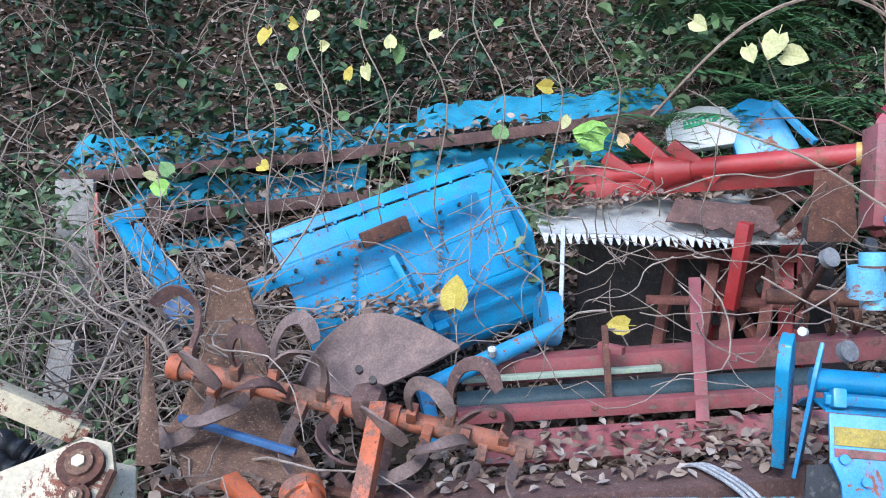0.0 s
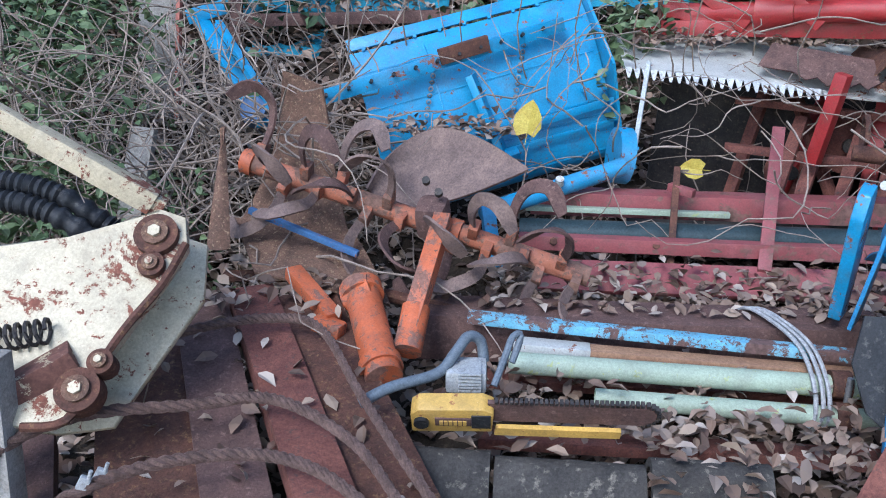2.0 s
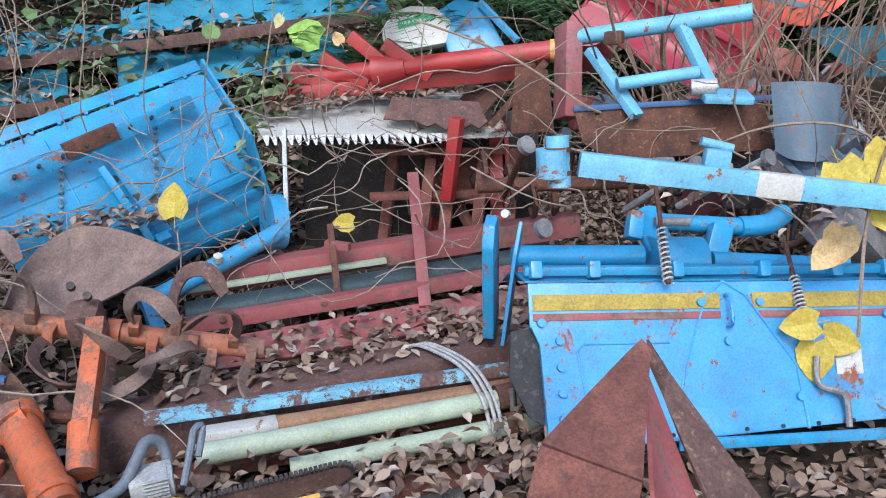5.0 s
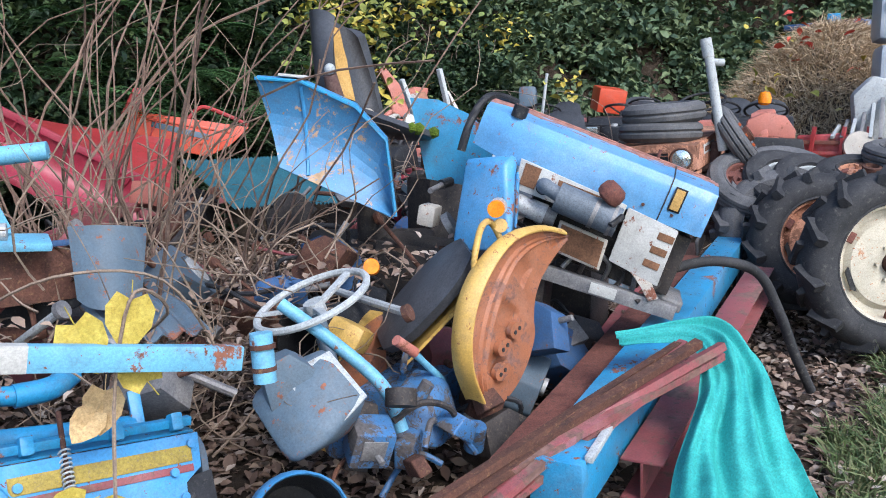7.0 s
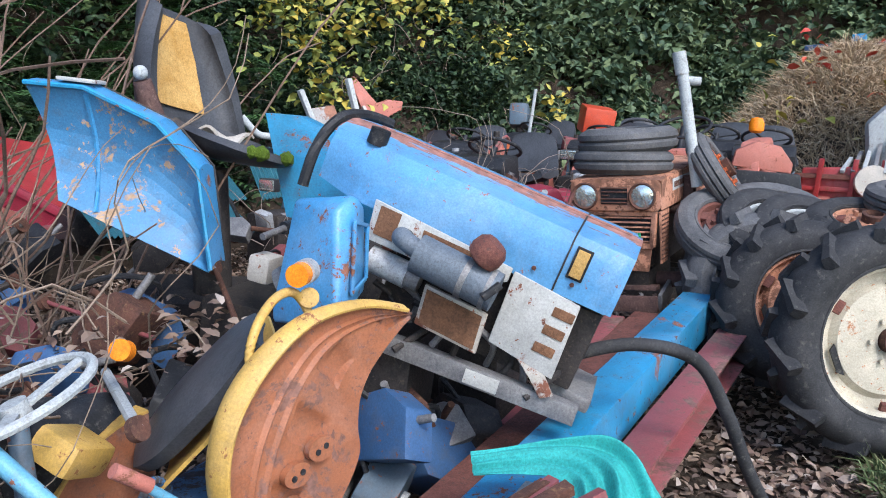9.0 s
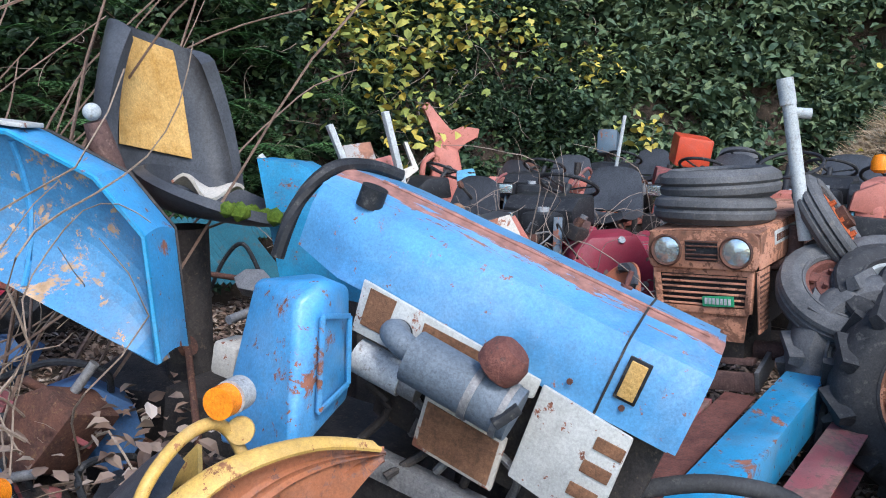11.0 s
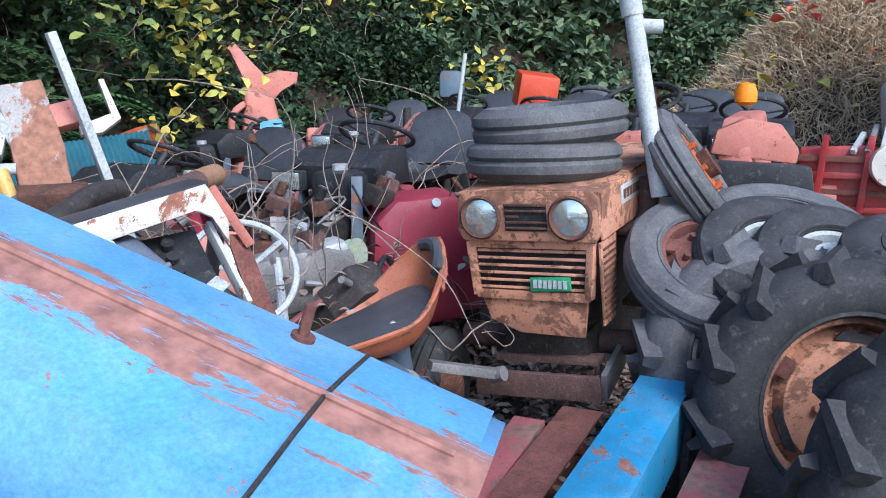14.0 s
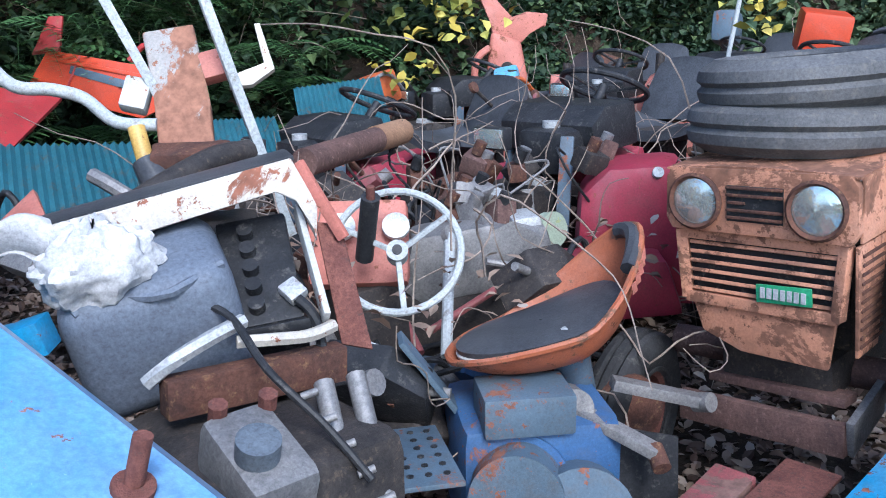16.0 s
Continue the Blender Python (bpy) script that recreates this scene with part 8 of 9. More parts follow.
def bagf(u, v):
    a = 6.2832 * u
    s = math.sin(3.1416 * (0.03 + 0.94 * v))
    k = 1 + 0.28 * noise.noise((math.cos(a) * 2.2, math.sin(a) * 2.2, v * 5)) + 0.22 * abs(noise.noise((math.cos(a) * 5, math.sin(a) * 5, v * 9))) + 0.08 * noise.noise((math.cos(a) * 13, math.sin(a) * 13, v * 20))
    return Vector((4.275 + 0.085 * k * s * math.cos(a), 2.225 + 0.06 * k * s * math.sin(a), 1.135 - 0.065 * k * math.cos(3.1416 * v)))


bagth = thing("plastic_bag", "crumpled white plastic bag on the tank", "bag", (4.27, 2.22, 1.06))
surf(bm, bagf, 48, 34)
part("body", bm, BAG, bagth)
bm = B()
surf(bm, lambda u, v: Vector((4.22 - 0.16 * u, 2.24 + 0.05 * u + 0.015 * math.sin(7 * v), 1.16 + 0.03 * math.sin(5 * u) + (v - 0.5) * (0.09 - 0.05 * u) + 0.012 * math.sin(9 * v + 4 * u))), 16, 12, 0.002)
part("handle", bm, BAG, bagth)
block("blue_corner", BLUE, "blue sheet metal corner behind the hood", "panel", (4.13, 2.21, 1.04), (4.19, 2.18, 1.06), 0.06, 0.05)

# steering wheel with orange dash behind the bay
sd = thing("steering_dash", "orange dash with pale steering wheel", "steering wheel", (5.15, 2.9, 0.3))
swm = axis((5.15, 2.85, 0.895), (-0.42, -0.72, 0.55))
bm = B()
lathe(bm, [(0.175 + 0.011 * math.cos(a), 0.011 * math.sin(a)) for a in [k * math.pi / 4 for k in range(9)]], swm, 40)
wl = part("wheel_rim", bm, GALV, sd, "pale grey steering wheel rim")
for k in range(3):
    a = math.radians(35 + 120 * k)
    part("spoke", made(bar, swm @ Vector((0, 0, -0.02)), swm @ Vector((0.17 * math.cos(a), 0.17 * math.sin(a), 0)), 0.016, 0.014), GALV, wl)
part("hub", made(cyl, 0.03, 0.05, swm @ pose(0, 0, -0.02), 20), GALV, wl)
part("hub_hole", made(cyl, 0.014, 0.012, swm @ pose(0, 0, 0.006), 14), BLACK, wl)
part("dash", made(box, 0.30, 0.10, 0.26, pose(5.16, 3.10, 0.86, -25, 0, -30), 0.03), SALMON, sd)
for x, z in ((-0.07, 0.06), (0.07, 0.05)):
    part("gauge", made(cyl, 0.04, 0.02, pose(5.16 + x, 3.03 - x * 0.5, 0.90 + z * 0.5, 55, 0, -30), 22), DIAL, sd)
part("column_rod", made(rod, (5.08, 2.86, 1.05), (5.10, 2.95, 0.86), 0.026, 12), BLACK, sd)
part("rod_tip", made(rod, (5.075, 2.85, 1.08), (5.08, 2.86, 1.03), 0.012), RUSTR, sd)
part("support", made(bar, (5.16, 3.1, 0.75), (5.2, 3.1, 0.15), 0.2, 0.2), GREASE, sd)
part("pedal_plate", made(bar, (5.02, 2.62, 0.74), (5.16, 2.55, 0.52), 0.09, 0.015), GBLUE, sd)

# rusty seat stand
ss = thing("seat_stand", "rusty bent steel seat stand with white flaking paint", "stand", (4.7, 3.15, 0.1))
rmx = basis((4.69, 3.2, 1.33), (0.93, -0.33, 0.08), (0.08, 0.5, 0.87))
part("back_plate", made(prism, [(-0.065, 0.17), (0.07, 0.18), (0.085, -0.05), (0.08, -0.17), (-0.06, -0.17), (-0.055, 0.0)], 0.05, rmx, 0.008), paint("flaking_white_paint", (0.42, 0.40, 0.38), 1.0, 0.8, (0.15, 0.07, 0.045)), ss)
part("side_lug", made(box, 0.09, 0.05, 0.08, rmx @ pose(0.11, 0, 0.06, 0, -10, 0), 0.01), SALMON, ss)
part("side_lug", made(box, 0.07, 0.05, 0.09, rmx @ pose(-0.10, 0, 0.0, 0, 20, 0), 0.01), WHITE, ss)
part("angle_arm", made(prism, [(0.14, 0.02), (0.24, 0.05), (0.23, 0.17), (0.245, 0.17), (0.265, 0.03), (0.2, -0.01), (0.14, -0.01)], 0.02, rmx), LIDW, ss)
part("rust_box", made(box, 0.20, 0.12, 0.16, pose(4.68, 3.07, 1.12, 10, 0, -20), 0.015), RUST, ss)
part("lever", made(tube, smooth([(4.25, 3.32, 1.44), (4.31, 3.28, 1.36), (4.40, 3.28, 1.345), (4.47, 3.25, 1.32), (4.53, 3.2, 1.26), (4.62, 3.15, 1.25)], 5), 0.017, 10), GALV, ss)
part("yellow_cap", made(rod, (4.56, 3.12, 1.25), (4.565, 3.08, 1.17), 0.022), YELL, ss)
part("rubber_boot", made(rod, (4.565, 3.08, 1.17), (4.60, 3.0, 1.05), 0.035, 14, 0.05), VINYL, ss)
part("crank", made(tube, smooth([(4.42, 3.0, 1.16), (4.46, 2.95, 1.13), (4.54, 2.88, 1.06), (4.60, 2.8, 1.0)], 4), 0.018, 8), STEEL, ss)
part("pipe_run", made(tube, smooth([(4.45, 2.72, 1.13), (4.55, 2.75, 1.17), (4.66, 2.80, 1.20), (4.75, 2.85, 1.20)], 4), 0.03, 10), GREASE, ss)
part("base", made(box, 0.3, 0.3, 0.9, pose(4.7, 3.1, 0.55, 0, 0, -20), 0.04), GREASE, ss)
for p, q in (((4.54, 3.24, 1.57), (4.63, 3.22, 1.36)), ((4.736, 3.11, 1.63), (4.80, 3.10, 1.41))):
    block("grey_stake", GALV, "grey metal stake standing by the seat stand", "stake", tuple(Vector(q) + (Vector(q) - Vector(p)) * 2.2), p, 0.032, 0.026, group="stakes")
brl = B()
rod(brl, (5.0, 3.10, 1.12), (5.54, 3.50, 1.13), 0.042, 16)
bt = solo("round_bar", brl, BROWN, "brown wooden-ended round bar across machines", "bar", (5.25, 3.3, 1.1))
part("wood_end", made(rod, (5.38, 3.385, 1.127), (5.56, 3.515, 1.13), 0.045, 16), WOOD, bt)

# ---- old tractors behind ----


def yard_tractor(body, seatmat, label, group):
    """A small old tractor facing -x: bonnet gone, engine, cowl, wheel, seat, fenders."""
    th = thing("old_tractor", label, "tractor", (0, 0, 0), group)
    part("chassis", made(box, 1.3, 0.34, 0.35, pose(0, 0, 0.40), 0.05), GREASE, th)
    part("engine", made(box, 0.42, 0.32, 0.36, pose(-0.50, 0, 0.68), 0.04), GREASE, th)
    rq = random.Random(8)
    for k in range(8):
        p = Vector((-0.75 + 0.07 * k, rq.uniform(-0.15, 0.15), 0.82))
        part("engine_part", made(box, rq.uniform(0.05, 0.12), rq.uniform(0.05, 0.12), rq.uniform(0.06, 0.16), pose(*p, rq.uniform(-20, 20), rq.uniform(-20, 20), rq.uniform(0, 90)), 0.01), (ALU, GREASE, STEEL, BLACK)[k % 4], th)
    cw = part("cowl", made(prism, [(-0.14, -0.10), (-0.17, 0.02), (-0.08, 0.09), (0.14, 0.10), (0.18, -0.08)], 0.46, pose(-0.18, 0, 1.06), 0.025), BLACK, th, "black plastic dash cowl")
    part("cowl_cheek", made(prism, [(-0.06, -0.28), (0.02, 0.02), (0.06, 0.02), (0.05, -0.28)], 0.02, pose(-0.3, -0.22, 0.98, 0, 0, 8), 0.006), GBLUE, cw)
    part("cowl_cheek", made(prism, [(-0.06, -0.28), (0.02, 0.02), (0.06, 0.02), (0.05, -0.28)], 0.02, pose(-0.3, 0.22, 0.98, 0, 0, -8), 0.006), GBLUE, cw)
    tk2 = part("tank", made(box, 0.20, 0.24, 0.18, pose(-0.36, -0.06, 0.98), 0.05), BLACK, th)
    part("tank_cap", made(cyl, 0.035, 0.03, pose(-0.38, -0.06, 1.08), 20), ALU, tk2)
    hl2 = part("headlamp", made(box, 0.05, 0.16, 0.09, pose(-0.52, 0.12, 1.03), 0.01), BLACK, th)
    part("headlamp_lens", made(box, 0.012, 0.14, 0.075, pose(-0.548, 0.12, 1.03), 0.004), CLEAR, hl2)
    wm3 = pose(0.08, 0, 1.20, 0, 24, 0)
    bm = B()
    lathe(bm, [(0.185 + 0.013 * math.cos(a), 0.013 * math.sin(a)) for a in [k * math.pi / 4 for k in range(9)]], wm3, 36)
    ws = part("steering_wheel", bm, BLACK, th)
    for k in range(3):
        a = 2.09 * k + 0.5
        part("spoke", made(bar, wm3 @ Vector((0, 0, -0.03)), wm3 @ Vector((0.18 * math.cos(a), 0.18 * math.sin(a), 0)), 0.022, 0.012), BLACK, ws)
    part("column", made(rod, wm3 @ Vector((0, 0, 0)), (-0.08, 0, 1.02), 0.022), BLACK, th)
    bm = B()
    surf(bm, lambda u, v: Vector((0.40 + 0.36 * u, (v - 0.5) * 0.46, 0.98 + 0.05 * abs(2 * v - 1) ** 2 - 0.02 * math.sin(3.14 * u))), 10, 10, 0.05)
    se = part("seat", bm, seatmat, th, "cracked black seat")
    bm = B()
    surf(bm, lambda u, v: Vector((0.76 + 0.10 * u, (v - 0.5) * 0.46 * (1 - 0.25 * u ** 2), 1.0 + 0.30 * u - 0.04 * abs(2 * v - 1) ** 3)), 10, 10, 0.05)
    part("backrest", bm, seatmat, se)
    part("seat_post", made(box, 0.2, 0.2, 0.45, pose(0.58, 0, 0.75), 0.03), GREASE, th)
    for s in (-1, 1):
        bm = B()
        surf(bm, lambda u, v: Vector((0.62 - 0.46 * math.cos(math.radians(10 + 150 * u)), s * (0.30 + 0.20 * v), 0.42 + 0.46 * math.sin(math.radians(10 + 150 * u)))), 16, 3, 0.01)
        fe = part("fender", bm, body, th)
        bm = B()
        surf(bm, lambda u, v: Vector((0.62 - 0.46 * v * math.cos(math.radians(10 + 150 * u)), s * 0.30, 0.42 + 0.46 * v * math.sin(math.radians(10 + 150 * u)))), 16, 4, 0.01)
        part("fender_side", bm, body, fe)
        b2 = tyre_mesh(0.42, 0.25, 0.2, 0, 4)
        b2.transform(pose(0.62, s * 0.42, 0.42, 90, 0, 0))
        part("rear_tyre", b2, RUBBER, th)
    part("body_panel", made(prism, [(-0.3, -0.2), (-0.22, 0.25), (0.05, 0.28), (0.2, -0.2)], 0.4, pose(0.05, 0, 0.68), 0.03), body, th)
    return th


t1 = yard_tractor(CRIM, VINYL, "old crimson tractor without bonnet, weeds growing in", "old tractors")
t1.matrix_basis = pose(6.56, 3.62, 0.03, 0, 0, 14)
t2 = copy_thing(t1, pose(5.95, 4.55, -0.06, 0, 0, 4))
t3 = yard_tractor(SALMON, VINYL, "old salmon-red tractor sunk in weeds", "old tractors")
t3.matrix_basis = pose(8.3, 5.3, 0.05, 0, 0, 20)
t4 = copy_thing(t3, pose(8.6, 3.9, 0.1, 0, 0, 10))
t5 = copy_thing(t3, pose(7.6, 5.9, 0.0, 0, 0, -10))
t6 = yard_tractor(CYAN, VINYL, "old light blue tractor behind the tyres", "old tractors")
t6.matrix_basis = pose(8.9, 3.0, 0.12, 0, 0, 12)
copy_thing(t3, pose(8.6, 2.45, 0.1, 0, 0, 18))
copy_thing(t6, pose(10.0, 4.3, 0.15, 0, 0, 30))
copy_thing(t3, pose(10.2, 5.8, 0.1, 0, 0, 10))

gx = thing("grey_gearbox", "dusty grey tractor gearbox lying in vines", "gearbox", (5.6, 3.2, 0.3))
part("casing", made(prism, [(-0.26, -0.08), (-0.2, 0.09), (0.05, 0.10), (0.12, 0.07), (0.24, 0.07), (0.26, -0.06), (0.1, -0.13), (-0.2, -0.14)], 0.22, basis((5.63, 3.18, 0.76), (0.87, -0.48, 0.12)), 0.03), STEEL, gx)
part("end_flange", made(cyl, 0.06, 0.04, axis((5.85, 3.04, 0.82), (0.1, -0.95, 0.2)), 22), PGREEN, gx)
part("collar", made(box, 0.10, 0.16, 0.14, basis((5.78, 3.09, 0.81), (0.87, -0.48, 0.12)), 0.02), ALU, gx)
part("base", made(box, 0.5, 0.25, 0.6, pose(5.6, 3.22, 0.35, 0, 0, -30), 0.04), GREASE, gx)

cc = thing("crimson_cover", "shiny crimson tractor cover beside the orange tractor", "cover", (6.3, 3.05, 0.2))
part("shell", made(prism, [(-0.24, -0.30), (-0.22, 0.10), (-0.12, 0.20), (0.14, 0.22), (0.24, 0.05), (0.26, -0.30)], 0.34, basis((6.32, 3.10, 0.80), (0.75, -0.66, 0)), 0.05), CRIM, cc)
part("lower_panel", made(prism, [(-0.2, -0.12), (-0.2, 0.12), (0.2, 0.08), (0.25, -0.12)], 0.2, basis((6.05, 2.98, 0.62), (0.8, -0.6, 0.1)), 0.03), CRIM, cc)
part("grey_strut", made(bar, (6.08, 3.25, 0.72), (6.16, 3.32, 1.08), 0.05, 0.025), GBLUE, cc)
part("knob", made(cyl, 0.02, 0.03, pose(6.25, 2.95, 0.98, 60, 0, -30), 14), GALV, cc)

# corrugated sheets
for o, xa, za, w, h in (((4.35, 4.0, 0.80), (0.95, -0.1, -0.05), (0.12, 0.85, 0.35), 0.9, 0.7), ((6.35, 5.5, 0.78), (0.9, -0.35, 0.1), (0.35, 0.6, 0.7), 0.55, 0.55), ((5.7, 5.8, 0.75), (0.9, -0.2, 0), (0.1, 0.8, 0.35), 0.7, 0.5)):
    m = basis(o, xa, za)
    bm = B()
    n = int(w / 0.032) * 4
    surf(bm, lambda u, v: m @ Vector(((u - 0.5) * w, 0.009 * math.sin(u * n / 4 * 2 * math.pi), v * h)), n, 3, 0.002)
    solo("corrugated_sheet", bm, CORR, "teal corrugated roofing sheet leaning on scrap", "roofing sheet", o, "corrugated sheets")

# salmon machine casting standing among weeds
ps = thing("salmon_casting", "salmon-red cast machine part standing upright", "casting", (8.5, 6.7, 0.8))
cst = basis((8.35, 6.62, 1.15), (0.85, -0.5, 0))
part("column", made(hull, [cst @ Vector(p) for p in ((-0.20, -0.10, -0.40), (0.22, -0.12, -0.40), (0.24, 0.14, -0.40), (-0.2, 0.12, -0.40), (-0.13, -0.07, 0.30), (0.12, -0.07, 0.22), (0.10, 0.08, 0.26), (-0.1, 0.08, 0.32))], 0.03), SALMON, ps)
part("bracket", made(prism, [(-0.10, 0.18), (-0.12, 0.40), (-0.26, 0.64), (-0.20, 0.70), (-0.05, 0.52), (0.04, 0.40), (0.16, 0.46), (0.34, 0.44), (0.32, 0.34), (0.18, 0.30), (0.10, 0.18)], 0.07, cst, 0.015), SALMON, ps)
part("yoke", made(tube, smooth([cst @ Vector(p) for p in ((-0.14, -0.08, 0.18), (-0.24, -0.1, 0.10), (-0.26, -0.1, -0.06), (-0.16, -0.1, -0.14))], 5), 0.03, 8), SALMON, ps)
part("bore", made(cyl, 0.05, 0.03, cst @ pose(0.0, -0.10, 0.02, 90, 0, 0), 16), GREASE, ps)
part("flange", made(box, 0.50, 0.30, 0.10, cst @ pose(0.02, 0, -0.42, 0, 6, 0), 0.03), SALMON, ps)
for (x, y, z, dx, dz, r) in ((9.7, 5.6, 1.2, 0.25, 0.55, 0.02),):
    bm = B()
    rod(bm, (x, y, z - 0.6), (x + dx, y, z + dz), r, 10)
    solo("lever_rod", bm, GALV, "pale upright lever sticking out of machines", "lever", (x, y, z - 0.6), "levers")
gs = thing("operator_stool", "small grey operator stool behind tractors", "stool", (10.9, 6.5, 1.1))
part("pad", made(box, 0.34, 0.25, 0.30, pose(10.9, 6.5, 1.45, 0, 10, 30), 0.06), GBLUE, gs)
part("stalk", made(rod, (10.9, 6.5, 0.4), (10.9, 6.5, 1.35), 0.05), GREASE, gs)
rq = random.Random(44)
mats = (SALMON, ORNG, GREASE, PINK, STEEL, BLACK, CYAN, RUST)
for k in range(34):
    x, y = rq.uniform(6.6, 10.8), rq.uniform(2.9, 6.6)
    if y > bank_y(x) - 0.3 or (x < 7.4 and y < 4.4):
        continue
    z = rq.uniform(0.85, 1.15)
    pt = thing("machine_part", "assorted painted machine part among old tractors", "machine part", (x, y, 0.5), "machine parts")
    part("casting", made(box, rq.uniform(0.15, 0.4), rq.uniform(0.1, 0.3), rq.uniform(0.1, 0.25), pose(x, y, z, rq.uniform(-25, 25), rq.uniform(-25, 25), rq.uniform(0, 180)), 0.03), mats[k % 8], pt)
    part("stem", made(rod, (x, y, 0.1), (x + rq.uniform(-0.1, 0.1), y, z + rq.uniform(0, 0.2)), 0.03), GREASE, pt)
    part("pipe", made(tube, smooth([(x - 0.2, y - 0.1, z), (x, y - 0.12, z + rq.uniform(0.05, 0.2)), (x + 0.2, y - 0.05, z - 0.05)], 5), 0.014, 7), mats[(k + 3) % 8], pt)

# red and grey rotary machines, truck, trailer on the far side
rm2 = thing("red_rotary", "red rotary machine with grey gear casing", "rotary", (9.3, 2.0, 0.3))
rbm = basis((9.05, 1.95, 0.93), (0.25, -0.96, 0))
part("red_body", made(hull, [rbm @ Vector((x, y, z)) for x, y, z in ((-0.36, 0, -0.4), (0.30, 0, -0.4), (-0.34, 0, 0.14), (0.05, 0, 0.16), (0.28, 0, 0.08), (-0.3, 0.4, -0.4), (0.3, 0.4, -0.4), (-0.28, 0.4, 0.12), (0.2, 0.4, 0.10))], 0.02), RED, rm2)
for k in range(5):
    part("red_rail", made(bar, rbm @ Vector((-0.40, -0.03, -0.32 + 0.10 * k)), rbm @ Vector((0.34, -0.03, -0.33 + 0.10 * k)), 0.03, 0.035), RED if k % 2 else RUSTR, rm2)
for x in (-0.25, 0.0, 0.2):
    part("red_strut", made(bar, rbm @ Vector((x, -0.05, -0.4)), rbm @ Vector((x + 0.06, -0.05, 0.22)), 0.035, 0.03), RED, rm2)
part("grey_case", made(prism, [(-0.1, -0.3), (-0.16, 0.25), (0.0, 0.42), (0.2, 0.36), (0.18, 0.0), (0.28, -0.3)], 0.25, basis((9.3, 1.75, 1.18), (0.35, -0.93, 0)), 0.04), GALV, rm2)
for k in range(7):
    part("rib", made(bar, (9.2, 1.55 + 0.07 * k, 1.45 - 0.05 * k), (9.0, 1.5 + 0.08 * k, 1.05), 0.03, 0.03), (GALV, STEEL)[k % 2], rm2)
part("disc", made(cyl, 0.13, 0.08, axis((9.0, 1.75, 0.98), (-0.9, -0.4, 0.1)), 22), LIDW, rm2)
part("shaft", made(rod, (8.7, 2.6, 0.65), (8.9, 1.5, 0.62), 0.025), GALV, rm2)
bl2 = thing("beacon_stand", "round orange beacon on a pink fender", "beacon", (7.225, 2.01, 0.9))
bm = B()
lathe(bm, [(0.0, 0.10), (0.04, 0.09), (0.055, 0.05), (0.055, 0.0), (0.03, -0.02)], pose(7.225, 2.01, 1.385) @ Matrix.Diagonal((0.85, 0.85, 0.85, 1)), 20)
part("beacon", bm, AMBER, bl2)
part("fender", made(prism, [(-0.3, -0.25), (-0.28, 0.0), (-0.1, 0.16), (0.15, 0.14), (0.3, -0.1), (0.3, -0.25)], 0.22, basis((7.30, 1.98, 1.24), (0.5, -0.85, -0.12)) @ Matrix.Diagonal((0.62, 0.2, 0.42, 1)), 0.012), SALMON, bl2)
part("dark_side", made(prism, [(-0.22, -0.3), (-0.2, 0.02), (0.2, 0.0), (0.25, -0.3)], 0.05, basis((7.20, 1.92, 1.12), (0.4, -0.9, 0)), 0.02), BLACK, bl2)
tk3 = thing("truck_cab", "grey truck cab side with rounded panels", "truck", (10.8, 1.2, 0.2))
TG = plain("grey_truck_paint", (0.42, 0.46, 0.52), (0.50, 0.54, 0.60), 3, 0.4)
tm3 = basis((10.3, 1.93, 1.95), (0.30, -0.95, 0.0))
part("panel", made(box, 1.5, 0.9, 0.80, tm3 @ pose(0.75, 0.5, 0.42), 0.08), TG, tk3)
part("lower_panel", made(box, 1.48, 0.88, 0.45, tm3 @ pose(0.77, 0.5, -0.24), 0.08), TG, tk3)
part("grab_handle", made(tube, smooth([tm3 @ Vector((0.10, 0.03, 0.10)), tm3 @ Vector((0.16, -0.05, 0.16)), tm3 @ Vector((0.2, -0.05, -0.02)), tm3 @ Vector((0.26, 0.03, -0.05))], 4), 0.018, 8), GALV, tk3)
part("side_lamp", made(box, 0.06, 0.03, 0.10, tm3 @ pose(0.09, 0.04, 0.36), 0.01), LIDW, tk3)
part("bucket", made(prism, [(-0.2, 0.2), (0.9, 0.3), (0.9, -0.6), (0.1, -0.5)], 0.5, tm3 @ pose(0.1, 0.2, -0.75), 0.04), BROWN, tk3)
part("wheel_base", made(box, 1.4, 0.8, 1.3, tm3 @ pose(0.9, 0.55, -1.1), 0.1), GREASE, tk3)
tb = thing("blue_trailer", "blue implement on top of the far heap", "trailer", (15.4, 3.6, 1.6))
part("deck", made(box, 0.5, 1.3, 0.10, pose(15.4, 3.75, 2.50, 0, 0, -10), 0.03), DBLUE, tb)
part("mast", made(box, 0.12, 0.2, 0.18, pose(15.4, 3.7, 2.6, 0, 0, 10), 0.04), BLUE, tb)
part("body", made(box, 0.5, 1.1, 1.6, pose(15.5, 3.7, 1.6), 0.1), GREASE, tb)

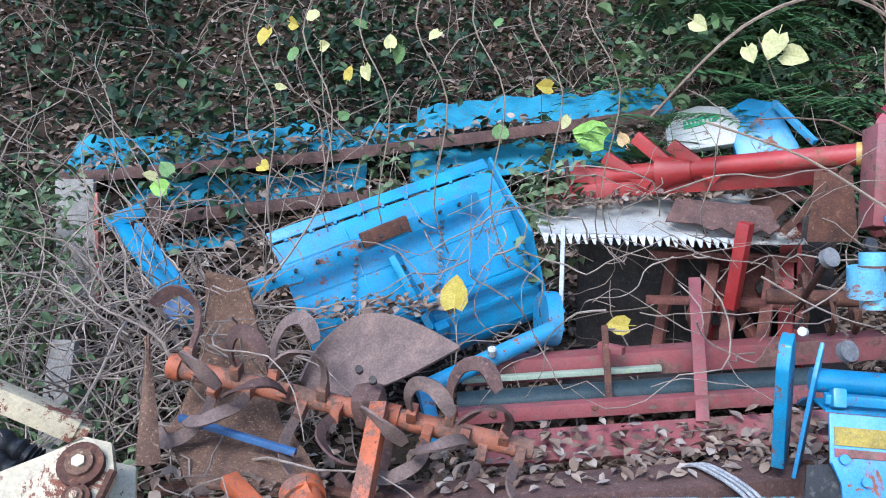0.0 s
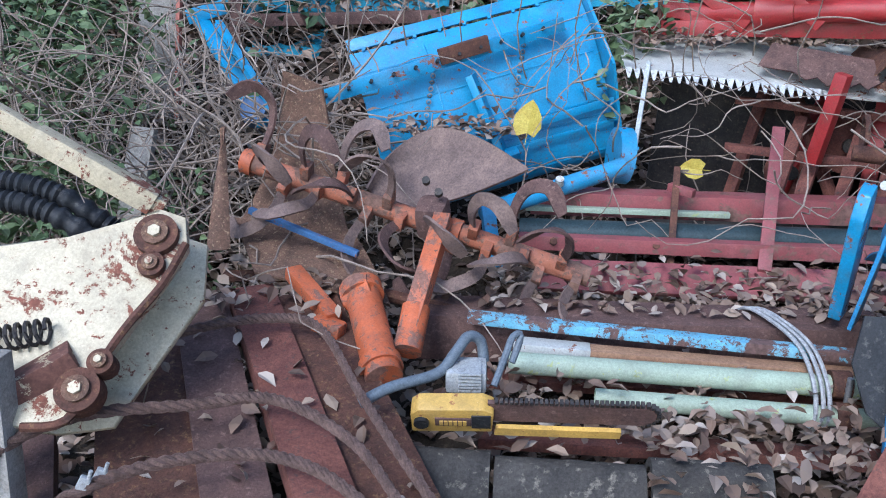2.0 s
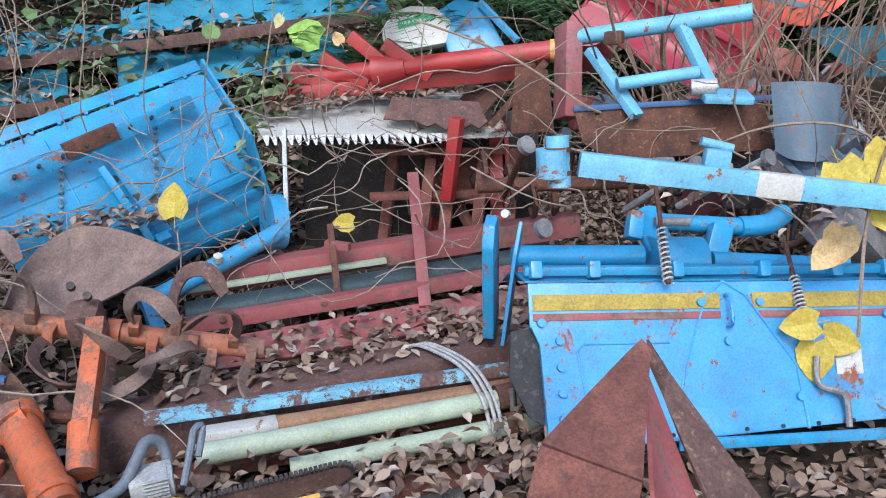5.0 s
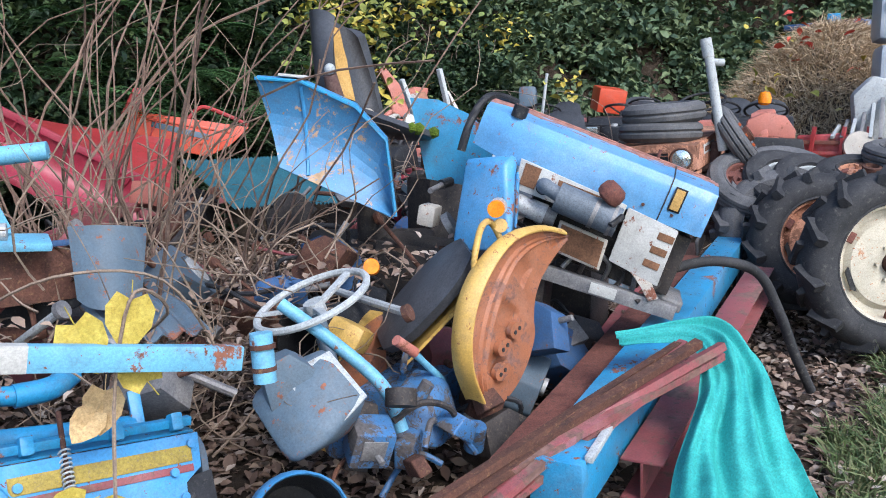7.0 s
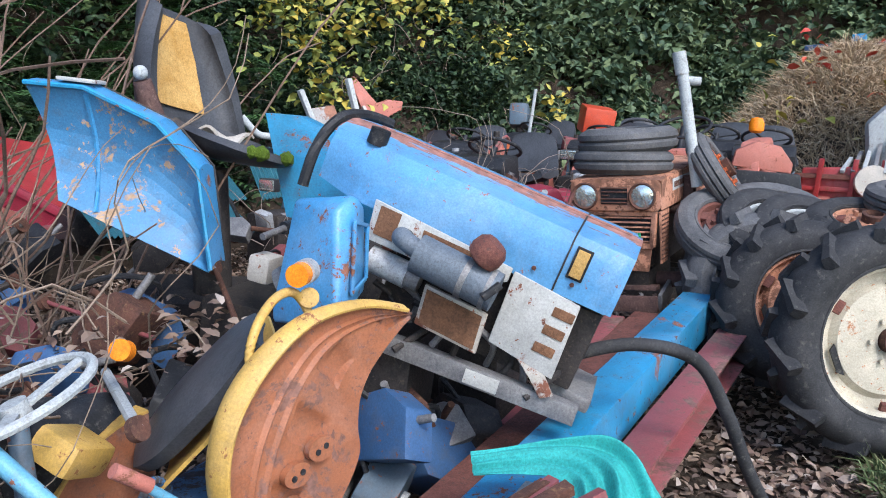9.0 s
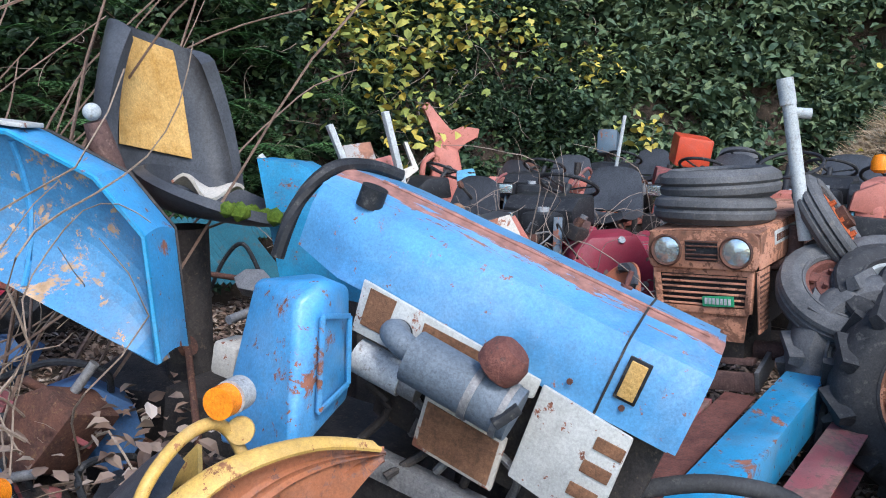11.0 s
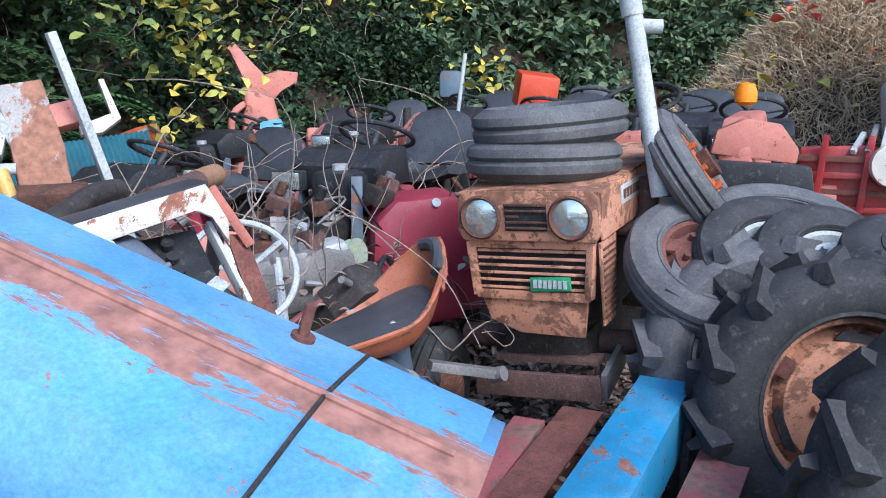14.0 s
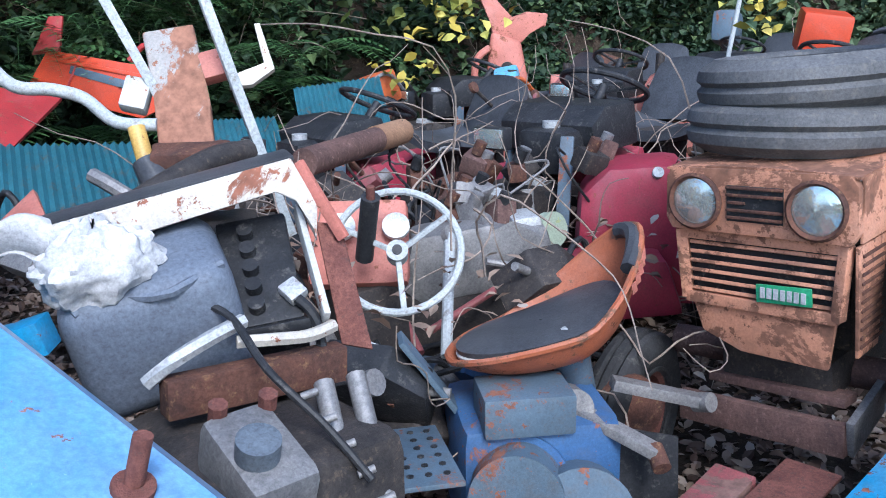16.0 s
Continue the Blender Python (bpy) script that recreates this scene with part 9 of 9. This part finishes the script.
# small scrap between the machines
rq = random.Random(77)
for k in range(70):
    zone = k % 5
    if zone == 0:
        x, y, z = rq.uniform(2.1, 3.3), rq.uniform(2.1, 3.2), rq.uniform(0.45, 0.8)
    elif zone == 1:
        x, y, z = rq.uniform(3.0, 4.2), rq.uniform(1.5, 2.1), rq.uniform(0.2, 0.5)
    elif zone == 2:
        x, y, z = rq.uniform(4.7, 5.6), rq.uniform(2.6, 3.8), rq.uniform(0.3, 0.75)
    elif zone == 3:
        x, y, z = rq.uniform(2.6, 4.4), rq.uniform(3.4, 5.2), rq.uniform(0.4, 0.9)
    else:
        x, y, z = rq.uniform(5.0, 6.0), rq.uniform(3.3, 4.2), rq.uniform(0.5, 0.9)
    mt = (GREASE, RUST, STEEL, BLACK, DBLUE, PINK, GBLUE)[k % 7]
    m = pose(x, y, z, rq.uniform(-50, 50), rq.uniform(-50, 50), rq.uniform(0, 180))
    sc = thing("scrap_part", "greasy scrap machine casting in the heap", "scrap", (x, y, z - 0.1), "scrap heap")
    part("casting", made(prism, [(-0.12, -0.06), (-0.10, 0.05), (-0.02, 0.09), (0.09, 0.06), (0.13, -0.02), (0.06, -0.08)], rq.uniform(0.06, 0.16), m @ Matrix.Diagonal((rq.uniform(0.7, 1.5),) * 3 + (1,)), 0.012), mt, sc)
    part("flange", made(cyl, rq.uniform(0.03, 0.07), 0.05, m @ pose(0.03, -0.06, 0, 90, 0, 0), 16), (STEEL, RUST, ALU)[k % 3], sc)
    part("rod", made(rod, m @ Vector((-0.2, 0, 0.05)), m @ Vector((0.22, 0.02, -0.03)), 0.013), (RUST, STEEL)[k % 2], sc)
    part("hose", made(tube, smooth([m @ Vector((0, 0, 0.05)), m @ Vector((0.1, 0.1, 0.12)), m @ Vector((0.2, 0.02, 0.05)), m @ Vector((0.25, -0.1, -0.1))], 5), 0.010, 7), BLACK, sc)
# clutter of leaves on top of things
tops = []
for (x0, x1, y0, y1, z0, n, j) in ((0.4, 1.45, 3.5, 3.85, 1.03, 500, 0.02), (-0.1, 1.2, 2.35, 2.75, 0.33, 450, 0.04), (-0.6, 0.0, 3.05, 3.25, 0.72, 160, 0.03), (-0.2, 1.0, 1.75, 2.3, 0.22, 350, 0.05), (0.3, 0.9, 1.6, 1.95, 0.24, 200, 0.03), (-1.0, -0.4, 2.1, 2.5, 0.42, 120, 0.02), (5.0, 6.6, 2.6, 3.9, 0.72, 300, 0.08), (1.7, 2.9, 2.1, 3.3, 0.6, 350, 0.1), (4.6, 5.9, 1.6, 2.1, 0.30, 300, 0.05), (2.9, 3.6, 1.9, 2.5, 0.75, 150, 0.06)):
    for _ in range(n):
        tops.append((rng.uniform(x0, x1), rng.uniform(y0, y1), z0 + abs(rng.normal()) * j))
for (x0, y0, z0), (x1, y1, z1), n in (((-0.95, 2.24, 0.41), (-0.52, 1.33, 0.23), 26), ((-0.64, 2.28, 0.42), (-0.14, 1.33, 0.22), 16), ((-1.06, 2.08, 0.37), (-0.70, 1.30, 0.21), 12), ((-0.80, 2.26, 0.44), (-0.33, 1.35, 0.27), 7), ((-0.3, 2.3, 0.39), (1.0, 2.33, 0.39), 60)):
    for _ in range(n):
        t = rng.uniform(0, 1)
        tops.append((x0 + (x1 - x0) * t + rng.normal() * 0.05, y0 + (y1 - y0) * t + rng.normal() * 0.02, z0 + (z1 - z0) * t + 0.006))
leaf_field("scattered_leaves", LITTER, tops, 0.032, "dead leaves caught on the machines", "leaves", 0.9, 1.5, 0.15, 55)

# ---- small details ----
for k in range(11):
    part("bar_hole", made(cyl, 0.007, 0.03, basis(lerp((-0.78, 3.085, 0.852), (0.10, 3.475, 1.10), 0.03 + 0.09 * k), (1, 0.4, 0.2), (0, -0.9, 0.3)), 8), BLACK, tc)
for k in range(9):
    part("rivet", made(cyl, 0.008, 0.01, cm @ pose(0.06 + 0.105 * k, 0.02, 0.012, 20, 0, 0), 8), BLUE, tc)
for k in range(6):
    part("rivet", made(cyl, 0.009, 0.012, cm @ pose(0.12 + 0.15 * k, -0.30, -0.205, 55, 0, 0), 8), BLUE, tc)
for k in range(8):
    a = 0.785 * k
    c = basis((0.36, 3.30, 0.62), (0, 0.5, 0.8), (0.905, 0.36, 0.22))
    part("case_bolt", made(cyl, 0.008, 0.02, c @ pose(0.092 * math.cos(a), 0.092 * math.sin(a), 0.03), 6), BLUE, tc)
for k in range(10):
    part("flap_hole", made(cyl, 0.006, 0.005, pm @ pose(0.06 + 0.11 * k, -0.008, -0.435 + 0.004 * k, 90, 0, 0), 8), BLACK, tl)
for k in range(3):
    part("hood_screw", made(cyl, 0.007, 0.006, hm @ pose(0.62 + 0.12 * k, -0.197, -0.105, 90, 0, 0), 8), RUST, tr)
# leaning rods and loose bars in the heap
rq = random.Random(101)
for k in range(34):
    z = k % 4
    x, y = ((rq.uniform(2.2, 3.4), rq.uniform(2.0, 3.3)), (rq.uniform(4.9, 5.9), rq.uniform(2.7, 3.9)), (rq.uniform(6.6, 8.5), rq.uniform(3.6, 5.6)), (rq.uniform(1.2, 2.0), rq.uniform(2.6, 3.3)))[z]
    a, ln = rq.uniform(0, 6.28), rq.uniform(0.25, 0.6)
    p = Vector((x, y, rq.uniform(0.45, 0.8) + (0.25 if z == 2 else 0)))
    q = p + Vector((ln * math.cos(a), ln * math.sin(a), rq.uniform(-0.1, 0.3)))
    rb2 = thing("loose_rod", "loose rusty rod lying over machines", "rod", p, "loose rods")
    part("shank", made(rod, p, q, rq.uniform(0.007, 0.018), 9), (RUST, STEEL, GALV, PINK, GREASE)[k % 5], rb2)
    part("eye", made(cyl, 0.03, 0.02, axis(q, (0.3, -0.8, 0.4)), 14), (RUST, STEEL)[k % 2], rb2)
# wiring draped over the old tractor
for k in range(14):
    p = Vector((rq.uniform(5.5, 6.2), rq.uniform(3.2, 3.8), rq.uniform(0.85, 1.1)))
    bm = B()
    tube(bm, smooth([p, p + Vector((rq.uniform(-0.15, 0.15), rq.uniform(-0.15, 0), rq.uniform(0.0, 0.1))), p + Vector((rq.uniform(-0.25, 0.25), rq.uniform(-0.25, 0), rq.uniform(-0.2, 0))), p + Vector((rq.uniform(-0.3, 0.3), -0.2, -0.35))], 6), 0.005, 6)
    solo("loose_wire", bm, (BLACK, STEEL, GREASE)[k % 3], "loose wire hanging from the old tractor", "wire", p, "loose wires")
for k in range(16):
    p = Vector((rq.uniform(5.6, 6.3), rq.uniform(3.15, 3.7), rq.uniform(0.8, 1.02)))
    ep = thing("engine_fitting", "small dusty engine fitting under leaves", "fitting", p, "engine fittings")
    part("block", made(box, rq.uniform(0.05, 0.12), rq.uniform(0.05, 0.1), rq.uniform(0.05, 0.12), pose(*p, rq.uniform(-30, 30), rq.uniform(-30, 30), rq.uniform(0, 90)), 0.012), (STEEL, RUST, GREASE, BROWN)[k % 4], ep)
    part("cap", made(cyl, 0.022, 0.05, pose(p.x, p.y - 0.02, p.z + 0.06, 20, 15, 0), 14), (RUST, BLACK, STEEL)[k % 3], ep)
